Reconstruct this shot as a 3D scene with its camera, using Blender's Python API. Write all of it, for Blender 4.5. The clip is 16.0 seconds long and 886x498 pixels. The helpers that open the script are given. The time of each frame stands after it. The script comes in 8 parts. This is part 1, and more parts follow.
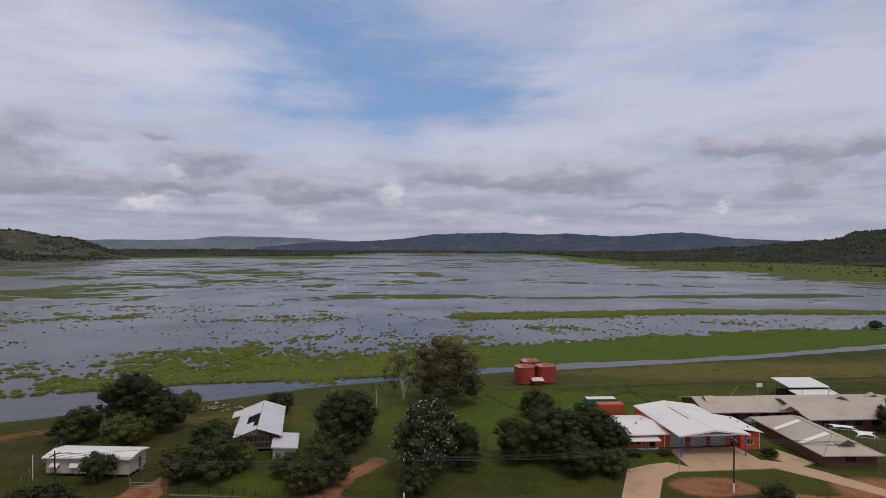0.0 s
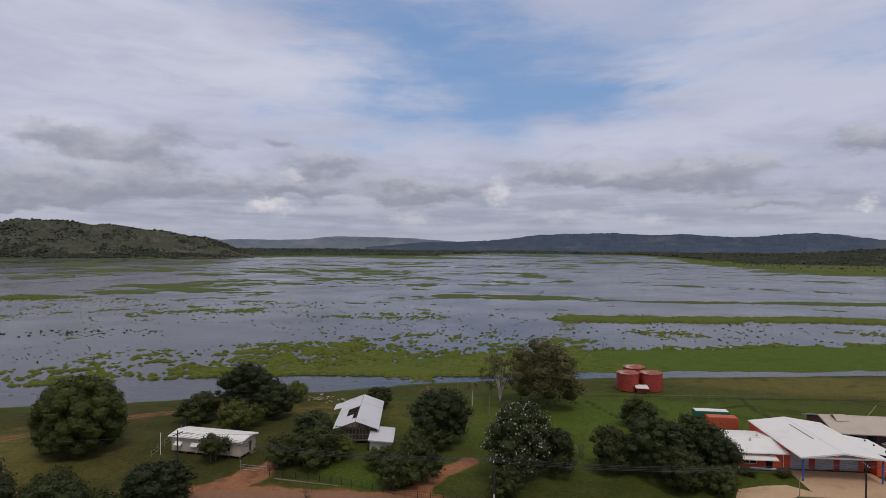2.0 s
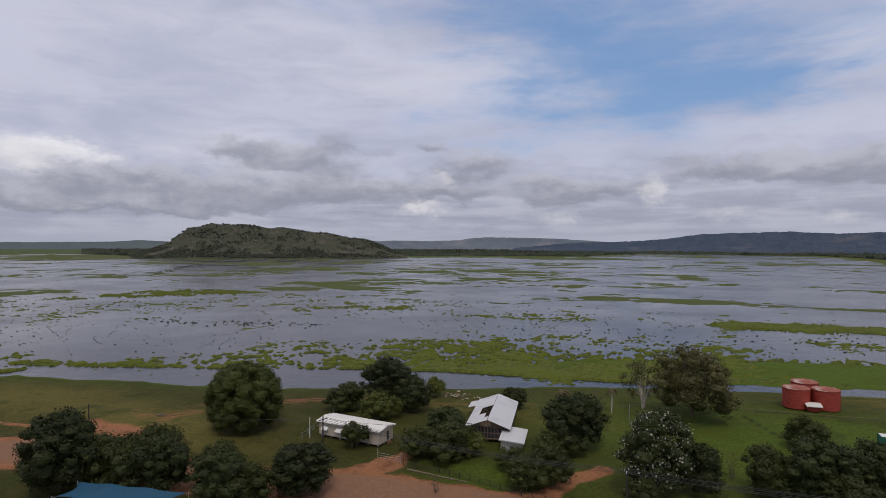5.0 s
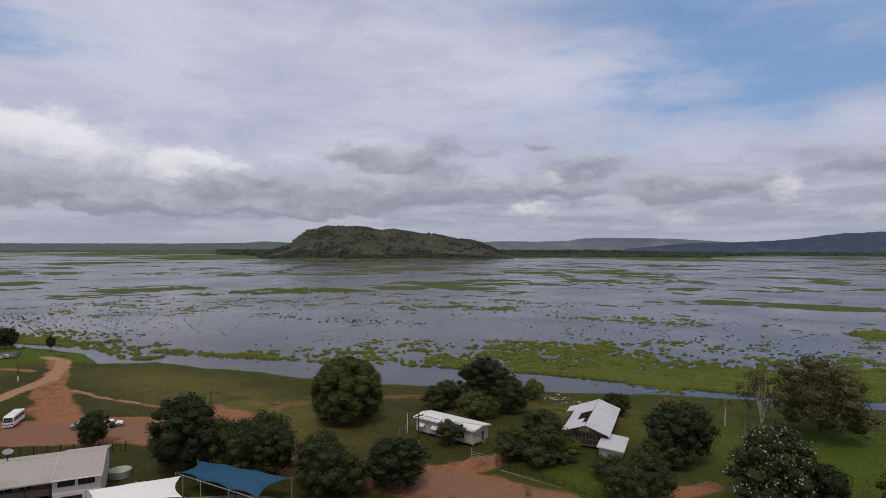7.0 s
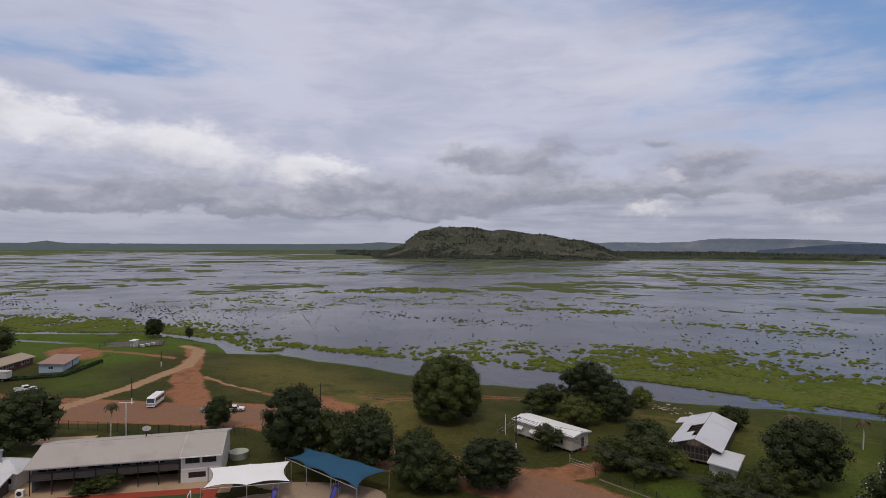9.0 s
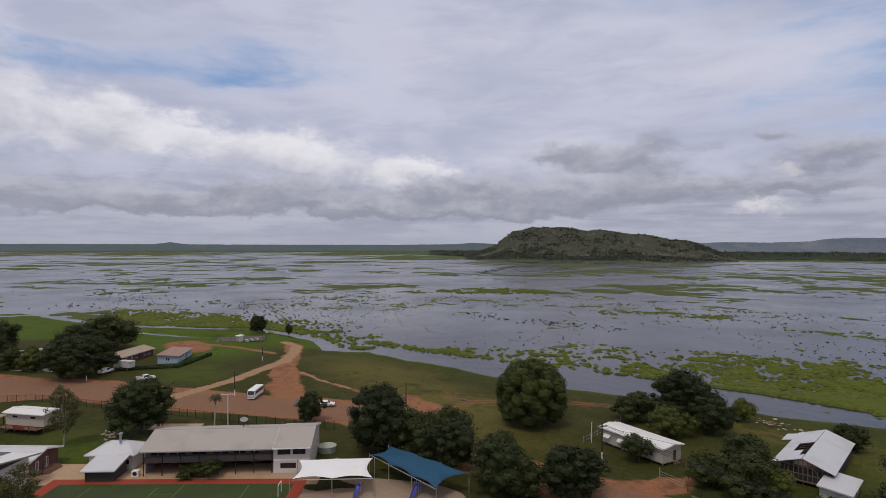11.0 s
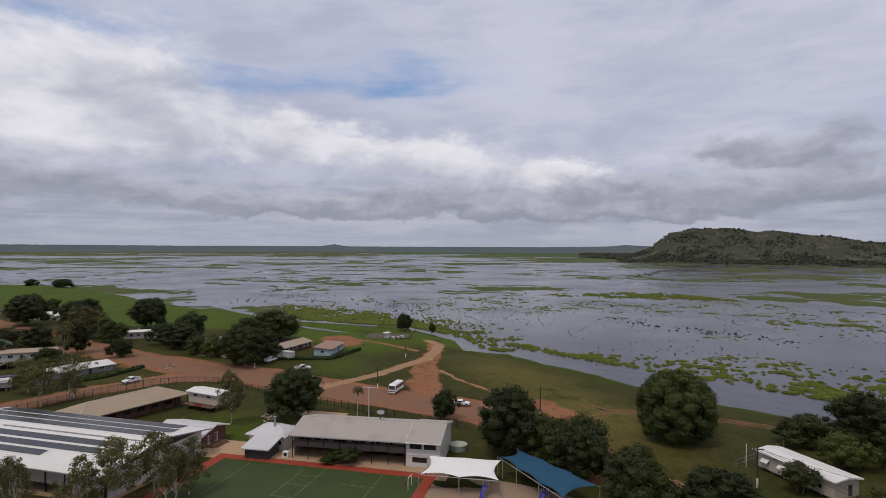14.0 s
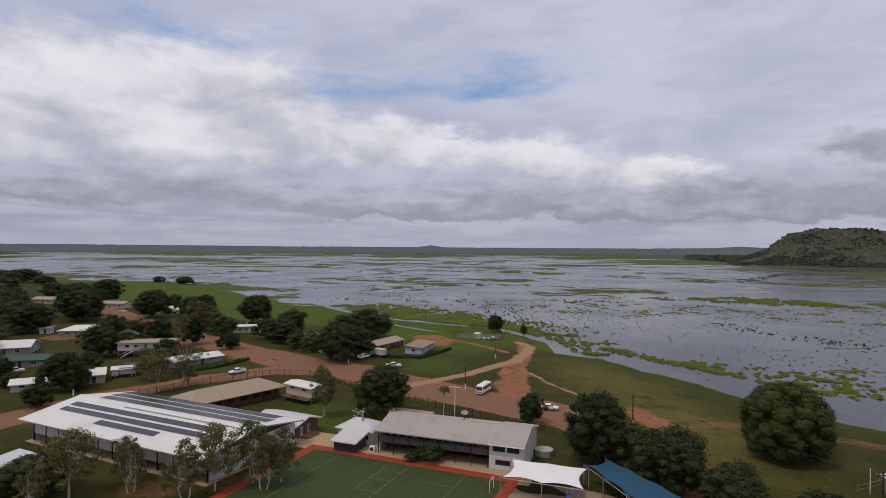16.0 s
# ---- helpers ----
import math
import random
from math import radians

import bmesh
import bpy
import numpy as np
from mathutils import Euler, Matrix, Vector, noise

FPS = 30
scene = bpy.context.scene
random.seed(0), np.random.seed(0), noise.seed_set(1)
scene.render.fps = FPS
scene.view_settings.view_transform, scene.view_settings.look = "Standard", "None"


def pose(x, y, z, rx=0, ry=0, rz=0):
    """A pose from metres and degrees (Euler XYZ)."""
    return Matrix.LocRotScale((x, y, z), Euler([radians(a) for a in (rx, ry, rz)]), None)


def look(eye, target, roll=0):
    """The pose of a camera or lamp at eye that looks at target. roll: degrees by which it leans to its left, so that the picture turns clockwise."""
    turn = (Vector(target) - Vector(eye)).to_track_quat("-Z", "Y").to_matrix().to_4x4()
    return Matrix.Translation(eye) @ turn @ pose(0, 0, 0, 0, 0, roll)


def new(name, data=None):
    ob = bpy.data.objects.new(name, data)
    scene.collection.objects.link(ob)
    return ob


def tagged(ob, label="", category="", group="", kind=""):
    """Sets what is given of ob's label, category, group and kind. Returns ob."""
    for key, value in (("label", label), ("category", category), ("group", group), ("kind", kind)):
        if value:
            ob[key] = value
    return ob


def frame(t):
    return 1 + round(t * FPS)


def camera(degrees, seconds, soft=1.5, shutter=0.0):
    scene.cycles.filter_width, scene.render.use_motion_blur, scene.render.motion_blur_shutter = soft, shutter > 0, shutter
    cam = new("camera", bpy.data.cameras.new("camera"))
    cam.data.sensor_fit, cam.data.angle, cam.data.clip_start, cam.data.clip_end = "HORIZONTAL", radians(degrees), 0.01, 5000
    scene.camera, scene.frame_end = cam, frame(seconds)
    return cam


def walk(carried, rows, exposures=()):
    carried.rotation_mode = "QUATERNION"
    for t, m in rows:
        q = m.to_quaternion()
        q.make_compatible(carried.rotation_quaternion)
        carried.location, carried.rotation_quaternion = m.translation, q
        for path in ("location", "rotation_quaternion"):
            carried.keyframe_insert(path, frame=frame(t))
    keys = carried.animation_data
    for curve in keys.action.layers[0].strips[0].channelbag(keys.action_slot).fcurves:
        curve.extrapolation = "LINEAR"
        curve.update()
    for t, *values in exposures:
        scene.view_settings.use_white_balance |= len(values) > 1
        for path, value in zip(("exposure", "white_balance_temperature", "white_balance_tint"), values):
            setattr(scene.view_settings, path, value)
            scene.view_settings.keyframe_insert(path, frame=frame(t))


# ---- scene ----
# ======== camera and its flight ========
cam = camera(74.94, 16.0, soft=0.55)
ROWS = [
    (0.0, 0.00, 0.00, 43.00, 0.00, -0.40, -0.16),
    (0.5, 0.62, 0.11, 42.97, 2.68, -0.39, -0.23),
    (1.0, 1.15, 0.32, 42.95, 5.36, -0.39, -0.29),
    (1.5, 1.64, 0.56, 42.93, 7.96, -0.40, -0.36),
    (2.0, 2.16, 0.78, 42.91, 10.42, -0.41, -0.41),
    (2.5, 2.63, 1.04, 42.90, 12.97, -0.41, -0.42),
    (3.0, 3.22, 1.26, 42.84, 15.21, -0.42, -0.40),
    (3.5, 3.79, 1.48, 42.78, 17.39, -0.41, -0.37),
    (4.0, 4.28, 1.65, 42.70, 19.96, -0.41, -0.32),
    (6.5, 7.00, 3.69, 42.49, 32.89, -0.38, -0.15),
    (7.0, 7.46, 3.96, 42.43, 35.71, -0.37, -0.15),
    (7.5, 7.92, 4.24, 42.39, 38.42, -0.37, -0.18),
    (8.0, 8.46, 4.63, 42.37, 40.92, -0.37, -0.23),
    (8.5, 9.01, 5.12, 42.40, 43.57, -0.34, -0.26),
    (9.0, 9.53, 5.65, 42.45, 46.68, -0.32, -0.27),
    (11.5, 10.86, 8.16, 42.82, 58.32, -0.29, -0.18),
    (12.0, 11.06, 8.70, 42.83, 60.99, -0.26, -0.21),
    (12.5, 11.21, 9.32, 42.82, 63.36, -0.22, -0.23),
    (13.0, 11.28, 9.87, 42.76, 65.90, -0.19, -0.25),
    (13.5, 11.36, 10.50, 42.68, 68.30, -0.16, -0.27),
    (14.0, 11.46, 11.14, 42.59, 70.55, -0.14, -0.29),
    (14.5, 11.44, 11.78, 42.54, 72.58, -0.12, -0.31),
    (15.0, 11.30, 12.42, 42.51, 74.81, -0.12, -0.37),
    (15.5, 11.13, 13.00, 42.46, 77.44, -0.11, -0.42),
    (16.0, 11.14, 13.59, 42.36, 80.04, -0.09, -0.43),
]
walk(cam, [(t, pose(x, y, z, 90 + pitch, roll, yaw)) for t, x, y, z, yaw, pitch, roll in ROWS],
     exposures=[(0.0, 0.0), (16.0, 0.0)])

# ======== sky and sun ========
SUN_EL, SUN_AZ = 62.0, 150.0          # degrees; azimuth clockwise from +y
world = bpy.data.worlds.new("sky")
scene.world = world
world.use_nodes = True
wt = world.node_tree
wt.nodes.clear()


def wn(kind):
    return wt.nodes.new(kind)


def wlink(a, b):
    wt.links.new(a, b)


def wmath(op, a, b=None, c=None, clamp=False):
    n = wn("ShaderNodeMath")
    n.operation, n.use_clamp = op, clamp
    for i, v in enumerate((a, b, c)):
        if v is None:
            continue
        if isinstance(v, (int, float)):
            n.inputs[i].default_value = v
        else:
            wlink(v, n.inputs[i])
    return n.outputs[0]


def wramp(v, lo, hi, a=0.0, b=1.0):
    if lo > hi:
        lo, hi, a, b = hi, lo, b, a
    n = wn("ShaderNodeMapRange")
    n.interpolation_type = "SMOOTHSTEP"
    wlink(v, n.inputs["Value"])
    for k, x in zip(("From Min", "From Max", "To Min", "To Max"), (lo, hi, a, b)):
        n.inputs[k].default_value = x
    return n.outputs[0]


def wmix(f, a, b):
    n = wn("ShaderNodeMix")
    n.data_type = "RGBA"
    for sock, v in ((n.inputs[0], f), (n.inputs[6], a), (n.inputs[7], b)):
        if isinstance(v, (int, float)):
            sock.default_value = v
        elif isinstance(v, tuple):
            sock.default_value = (*v, 1)
        else:
            wlink(v, sock)
    return n.outputs[2]


wtc = wn("ShaderNodeTexCoord")
wsep = wn("ShaderNodeSeparateXYZ")
wlink(wtc.outputs["Generated"], wsep.inputs[0])
w_az = wmath("MULTIPLY", wmath("ARCTAN2", wmath("MULTIPLY", wsep.outputs[0], -1.0), wsep.outputs[1]), 57.2958)
w_el = wmath("MULTIPLY", wmath("ARCSINE", wsep.outputs[2]), 57.2958)


def wnoise(kx, ky, detail, rough, seed, distort=0.0):
    """Cloud noise over azimuth and elevation in degrees."""
    c = wn("ShaderNodeCombineXYZ")
    wlink(wmath("ADD", wmath("MULTIPLY", w_az, kx), seed * 7.31), c.inputs[0])
    wlink(wmath("ADD", wmath("MULTIPLY", w_el, ky), seed * 3.17), c.inputs[1])
    n = wn("ShaderNodeTexNoise")
    n.noise_dimensions = "2D"
    n.inputs["Scale"].default_value = 1.0
    n.inputs["Detail"].default_value = min(detail, 5)
    n.inputs["Roughness"].default_value = rough
    n.inputs["Distortion"].default_value = distort
    wlink(c.outputs[0], n.inputs["Vector"])
    return n.outputs[0]


def wsum(items):
    out = items[0]
    for i in items[1:]:
        out = wmath("ADD", out, i)
    return out


nishita = wn("ShaderNodeTexSky")
nishita.sky_type, nishita.sun_disc = "NISHITA", False
nishita.sun_elevation, nishita.sun_rotation = radians(SUN_EL), radians(SUN_AZ)
sky_gain = wn("ShaderNodeVectorMath")
sky_gain.operation = "SCALE"
wlink(nishita.outputs[0], sky_gain.inputs[0])
sky_gain.inputs["Scale"].default_value = 0.115
blue_sky = wmix(0.6, sky_gain.outputs[0], (0.165, 0.315, 0.610))

# the sky's own coordinates, stirred so that every cloud edge billows
def wvec(op, a, b, c=None):
    n = wn("ShaderNodeVectorMath")
    n.operation = op
    for s, v in zip(n.inputs, (a, b, c)):
        if v is None:
            continue
        if isinstance(v, tuple):
            s.default_value = v
        else:
            wlink(v, s)
    return n.outputs[0]


def stirred(kx, ky, detail, rough, reach_x, reach_y, shift):
    c = wn("ShaderNodeCombineXYZ")
    wlink(w_az, c.inputs[0])
    wlink(w_el, c.inputs[1])
    n = wn("ShaderNodeTexNoise")
    n.noise_dimensions = "2D"
    n.inputs["Scale"].default_value, n.inputs["Detail"].default_value, n.inputs["Roughness"].default_value = 1.0, detail, rough
    wlink(wvec("MULTIPLY_ADD", c.outputs[0], (kx, ky, 0), (shift, shift * 0.7, 0)), n.inputs["Vector"])
    off = wvec("MULTIPLY_ADD", n.outputs["Color"], (reach_x, reach_y, 0), (-reach_x / 2, -reach_y / 2, 0))
    return wvec("ADD", c.outputs[0], off)


CUMULUS = stirred(0.16, 0.34, 6, 0.62, 9.0, 4.2, 4.0)
STREAKS = stirred(0.055, 0.22, 5, 0.58, 26.0, 6.0, 11.0)


def cloud_field(clouds, coords, flat=1.0):
    """Sum of soft ovals (azimuth, elevation, half width, half height, weight), and the mean height within them, -1..1; flat steepens the undersides."""
    total = height = None
    axes = wn("ShaderNodeSeparateXYZ")
    wlink(coords, axes.inputs[0])
    x, y = axes.outputs[0], axes.outputs[1]
    for a, e, ra, re, w in clouds:
        if total is not None:      # one oval after the other, so that few values are held at a time
            x, y = wmath("MULTIPLY_ADD", total, 1e-6, axes.outputs[0]), wmath("MULTIPLY_ADD", total, 1e-6, axes.outputs[1])
        u, up = wmath("MULTIPLY_ADD", x, 1 / ra, -a / ra), wmath("MULTIPLY_ADD", y, 1 / re, -e / re)
        v = wmath("MAXIMUM", up, wmath("MULTIPLY", up, -flat)) if flat != 1.0 else up
        g = wmath("POWER", 0.45, wmath("MULTIPLY_ADD", v, v, wmath("MULTIPLY", u, u)))
        h = wmath("MULTIPLY", wmath("MULTIPLY", g, w), up)
        total = wmath("MULTIPLY", g, w) if total is None else wmath("MULTIPLY_ADD", g, w, total)
        height = h if height is None else wmath("ADD", height, h)
    return total, wmath("DIVIDE", height, wmath("ADD", total, 0.05))


n_sheet = wnoise(0.042, 0.15, 5, 0.55, 3.1, distort=0.35)
n_wisp = wnoise(0.11, 0.42, 5, 0.6, 9.4, distort=0.4)
n_puff = wnoise(0.22, 0.46, 5, 0.62, 5.7, distort=0.2)
n_low = wnoise(0.07, 0.75, 4, 0.6, 13.7, distort=0.25)

# open blue between the high sheets
BLUE = [(5, 17.0, 14, 4.2, 0.95), (8, 12.6, 9, 2.4, 0.85), (-3, 13.6, 8, 2.0, 0.6), (14, 21.5, 12, 3.0, 0.75), (26, 24, 10, 3.5, 0.45),
        (-22, 16.5, 7, 1.8, 0.40), (-31, 19.0, 6, 2.0, 0.45), (-12, 22, 7, 3, 0.35), (76, 17.0, 8, 2.0, 0.60), (104, 18.4, 8, 1.8, 0.85),
        (89.5, 15.2, 5, 1.2, 0.8), (77.5, 15.4, 5, 1.1, 0.75), (115, 22.0, 9, 2.6, 0.5), (18, 9.6, 10, 1.3, 0.22), (124, 17.0, 6, 2, 0.4)]
blue_f, _ = cloud_field(BLUE, STREAKS)
open_sky = wmath("MULTIPLY", wramp(wsum([blue_f, wmath("MULTIPLY", wmath("SUBTRACT", n_sheet, 0.5), 0.9), wmath("MULTIPLY", wmath("SUBTRACT", n_wisp, 0.5), 1.0)]), 0.0, 1.30), 0.95)
veil = wmix(wramp(wmath("ADD", n_sheet, wmath("MULTIPLY", wmath("SUBTRACT", n_wisp, 0.5), 0.5)), 0.28, 0.72), (0.425, 0.450, 0.585), (0.545, 0.557, 0.680))
# brighter sheets of high cloud
SHEETS = [(24, 15.5, 9, 2.2, 0.7), (-10, 15.5, 5, 3.0, 0.55), (-18, 18.0, 8, 4.5, 0.5), (36, 18, 9, 4, 0.45), (62, 15, 16, 6, 0.4),
          (47, 9.5, 8, 1.8, 0.55), (-4, 9.8, 12, 1.4, 0.4), (70, 21, 12, 4, 0.25), (50, 20, 8, 3, 0.3)]
sheet_f, _ = cloud_field(SHEETS, STREAKS)
veil = wmix(wmath("MULTIPLY", wramp(wmath("ADD", sheet_f, wmath("MULTIPLY", wmath("SUBTRACT", n_wisp, 0.5), 0.6)), 0.0, 1.1), 0.60), veil, (0.70, 0.70, 0.785))
sky_colour = wmix(open_sky, veil, blue_sky)

# the low overcast, in long flat layers
low_c = wmix(wramp(wmath("ADD", n_low, wmath("MULTIPLY", wmath("SUBTRACT", n_puff, 0.5), 0.35)), 0.30, 0.70), (0.300, 0.320, 0.405), (0.450, 0.460, 0.540))
sky_colour = wmix(wmath("MULTIPLY", wramp(wmath("ADD", w_el, wmath("MULTIPLY", wmath("SUBTRACT", n_puff, 0.5), 6.0)), 9.0, 3.8), 0.80), sky_colour, low_c)

# great lit cumulus in the west
HEAPS = [(100, 14.2, 7, 3.6, 1.0), (113, 13.0, 8, 4.2, 1.0), (92, 10.0, 8, 2.6, 0.8), (106, 9.0, 10, 2.6, 0.85), (83.5, 10.2, 4.0, 1.5, 0.9), (80, 9.0, 5, 1.6, 0.7),
         (71, 9.0, 4.5, 1.9, 0.95), (60, 7.0, 5.0, 1.5, 0.9), (69, 7.6, 6, 1.8, 0.5), (122, 9.0, 8, 3.5, 0.8), (57, 7.6, 2.4, 1.0, 0.5), (43.5, 6.8, 3.0, 1.0, 0.5)]
heap_f, heap_h = cloud_field(HEAPS, CUMULUS, 1.25)
heap_a = wramp(wmath("ADD", heap_f, wmath("MULTIPLY", wmath("SUBTRACT", n_puff, 0.5), 0.7)), 0.08, 0.95)
n_swell = wnoise(0.10, 0.21, 4, 0.52, 17.2, distort=0.3)
heap_c = wmix(wramp(wsum([wmath("MULTIPLY", heap_h, 0.45), wmath("MULTIPLY", wmath("SUBTRACT", n_swell, 0.5), 2.4), wmath("MULTIPLY", wmath("SUBTRACT", n_puff, 0.5), 0.8)]), -0.75, 0.65), (0.440, 0.452, 0.535), (0.800, 0.790, 0.840))
sky_colour = wmix(wmath("MULTIPLY", heap_a, 0.92), sky_colour, heap_c)

# sunlit heads that look out from behind the grey ones
HEADS = [(25.0, 6.6, 1.0, 0.7, 1.0), (27.6, 3.9, 2.0, 0.9, 1.0), (5.2, 5.4, 1.1, 1.2, 1.0), (13.5, 2.8, 2.4, 0.7, 0.6), (-1.0, 3.0, 2.6, 0.7, 0.55), (-25.6, 3.5, 1.3, 0.4, 0.8),
         (-31, 2.2, 1.6, 0.4, 0.6), (-10, 2.6, 2.0, 0.5, 0.5), (84.6, 10.6, 2.6, 0.9, 0.8), (72.0, 9.4, 2.2, 0.8, 0.8), (61.5, 7.2, 2.6, 0.9, 0.9), (99, 16.2, 3.2, 1.0, 0.7), (60.2, 6.1, 1.8, 0.6, 0.6)]
head_f, _ = cloud_field(HEADS, stirred(0.30, 0.55, 6, 0.65, 4.6, 2.6, 8.0))
sky_colour = wmix(wmath("MULTIPLY", wramp(wmath("ADD", head_f, wmath("MULTIPLY", wmath("SUBTRACT", n_puff, 0.5), 0.6)), 0.12, 1.25), 0.80), sky_colour, (0.78, 0.76, 0.785))
# flat-bottomed grey cumulus, nearer and darker
GREYS = [(21.4, 7.7, 4.6, 1.6, 1.0), (12.5, 5.0, 6.6, 1.3, 1.05), (24.6, 5.0, 2.6, 1.1, 0.95), (30.5, 5.5, 3.6, 0.9, 0.75), (36, 5.6, 3.4, 1.1, 0.75),
         (34.5, 9.6, 4.0, 1.5, 0.6), (26.6, 9.8, 2.0, 0.8, 0.65), (-3.4, 6.7, 6.6, 1.3, 1.0), (-13.0, 5.9, 5.6, 1.7, 0.95), (-16.8, 7.2, 2.0, 0.9, 0.8)]
GREYS += [(-19.6, 3.7, 3.6, 0.7, 0.7), (-26.0, 8.6, 3.8, 1.2, 0.85), (-33, 7.9, 4.6, 1.8, 0.9), (-32, 5.4, 2.4, 1.1, 0.75), (-36, 8.0, 3.0, 1.0, 0.7),
          (3.6, 8.0, 3.0, 0.8, 0.35), (39.0, 7.6, 5.0, 1.3, 0.9), (44, 8.9, 4.2, 1.2, 0.75), (37.5, 4.4, 8.0, 1.1, 0.85), (50.0, 5.2, 7.0, 1.3, 0.95)]
GREYS += [(58, 3.3, 9.0, 1.0, 0.95), (74, 4.0, 8.5, 1.3, 0.75), (80.5, 4.3, 4.0, 1.1, 0.6), (95.5, 4.4, 7.0, 1.2, 0.75), (106, 5.6, 6.0, 1.2, 0.65),
          (86, 3.2, 7.0, 0.9, 0.8), (70, 5.4, 5.0, 1.1, 0.7), (56.0, 5.2, 4.0, 1.2, 0.75), (114, 4.2, 8.0, 1.2, 0.8), (63.5, 3.6, 6, 1.0, 0.8), (46.5, 3.2, 5.0, 0.8, 0.7)]
grey_f, grey_h = cloud_field(GREYS, CUMULUS, 1.5)
grey_a = wramp(wmath("ADD", grey_f, wmath("MULTIPLY", wmath("SUBTRACT", n_puff, 0.5), 0.55)), 0.20, 0.78)
grey_c = wmix(wramp(wsum([grey_h, wmath("MULTIPLY", wmath("SUBTRACT", n_puff, 0.5), 1.6)]), -0.35, 1.05), (0.280, 0.292, 0.362), (0.480, 0.482, 0.555))
sky_colour = wmix(wmath("MULTIPLY", grey_a, 0.86), sky_colour, grey_c)

haze = wmath("MULTIPLY", wramp(w_el, 2.4, 0.0), 0.6)
sky_colour = wmix(haze, sky_colour, (0.385, 0.405, 0.490))
zenith = wramp(w_el, 27.0, 60.0)
sky_colour = wmix(zenith, sky_colour, (0.64, 0.595, 0.545))
wbg = wn("ShaderNodeBackground")
wlink(sky_colour, wbg.inputs["Color"])
wbg.inputs["Strength"].default_value = 1.0
wout = wn("ShaderNodeOutputWorld")
wlink(wbg.outputs[0], wout.inputs[0])

sun = new("sun", bpy.data.lights.new("sun", "SUN"))
sun.data.energy, sun.data.angle, sun.data.color = 1.05, radians(12), (1.0, 0.92, 0.80)
sx, sy = math.sin(radians(SUN_AZ)), math.cos(radians(SUN_AZ))
sun.matrix_world = look((sx * 100, sy * 100, 100 * math.tan(radians(SUN_EL))), (0, 0, 0))

# ======== materials ========
MATS = {}


def mat(name, colour, rough=0.8, metal=0.0, var=0.22, fine=6.0, coarse=0.35, bump=0.15, second=None, wave=0.0, spec=0.4, per_object=0.0):
    """A procedural surface: colour varied by fine grain and broad stains, with relief; wave: pitch in metres of a ribbed sheet."""
    if name in MATS:
        return MATS[name]
    m = bpy.data.materials.new(name)
    m.use_nodes = True
    t = m.node_tree
    b = t.nodes["Principled BSDF"]
    b.inputs["Roughness"].default_value, b.inputs["Metallic"].default_value = rough, metal
    b.inputs["Specular IOR Level"].default_value = spec
    tc = t.nodes.new("ShaderNodeTexCoord")

    def noise_at(scale, detail):
        n = t.nodes.new("ShaderNodeTexNoise")
        n.inputs["Scale"].default_value, n.inputs["Detail"].default_value = scale, detail
        t.links.new(tc.outputs["Object"], n.inputs["Vector"])
        return n.outputs[0]

    def ramp(v, lo, hi):
        n = t.nodes.new("ShaderNodeMapRange")
        t.links.new(v, n.inputs[0])
        n.inputs[1].default_value, n.inputs[2].default_value = lo, hi
        return n.outputs[0]

    def mix(f, a, c):
        n = t.nodes.new("ShaderNodeMix")
        n.data_type = "RGBA"
        for s, v in ((n.inputs[0], f), (n.inputs[6], a), (n.inputs[7], c)):
            if isinstance(v, tuple):
                s.default_value = (*v, 1)
            else:
                t.links.new(v, s)
        return n.outputs[2]

    f, c = noise_at(fine, 5), noise_at(coarse, 4)
    lo = tuple(max(0.0, x * (1 - var)) for x in colour)
    hi = tuple(min(1.0, x * (1 + var)) for x in colour)
    col = mix(ramp(f, 0.3, 0.7), lo, hi)
    other = second or tuple(x * (1 - 1.4 * var) for x in colour)
    col = mix(ramp(c, 0.52, 0.75), col, other)
    if per_object:
        oi = t.nodes.new("ShaderNodeObjectInfo")
        hs = t.nodes.new("ShaderNodeHueSaturation")
        mr = ramp(oi.outputs["Random"], 0.0, 1.0)
        mr.node.inputs[3].default_value, mr.node.inputs[4].default_value = 1 - per_object, 1 + per_object
        t.links.new(mr, hs.inputs["Value"])
        t.links.new(col, hs.inputs["Color"])
        col = hs.outputs[0]
    t.links.new(col, b.inputs["Base Color"])
    bp = t.nodes.new("ShaderNodeBump")
    bp.inputs["Strength"].default_value, bp.inputs["Distance"].default_value = bump, 0.05
    t.links.new(f, bp.inputs["Height"])
    normal = bp.outputs[0]
    if wave:
        w = t.nodes.new("ShaderNodeTexWave")
        w.inputs["Scale"].default_value = 0.314 / wave
        t.links.new(tc.outputs["Object"], w.inputs["Vector"])
        b2 = t.nodes.new("ShaderNodeBump")
        b2.inputs["Strength"].default_value, b2.inputs["Distance"].default_value = 0.5, 0.04
        t.links.new(w.outputs["Fac"], b2.inputs["Height"])
        t.links.new(normal, b2.inputs["Normal"])
        normal = b2.outputs[0]
    t.links.new(normal, b.inputs["Normal"])
    MATS[name] = m
    return m


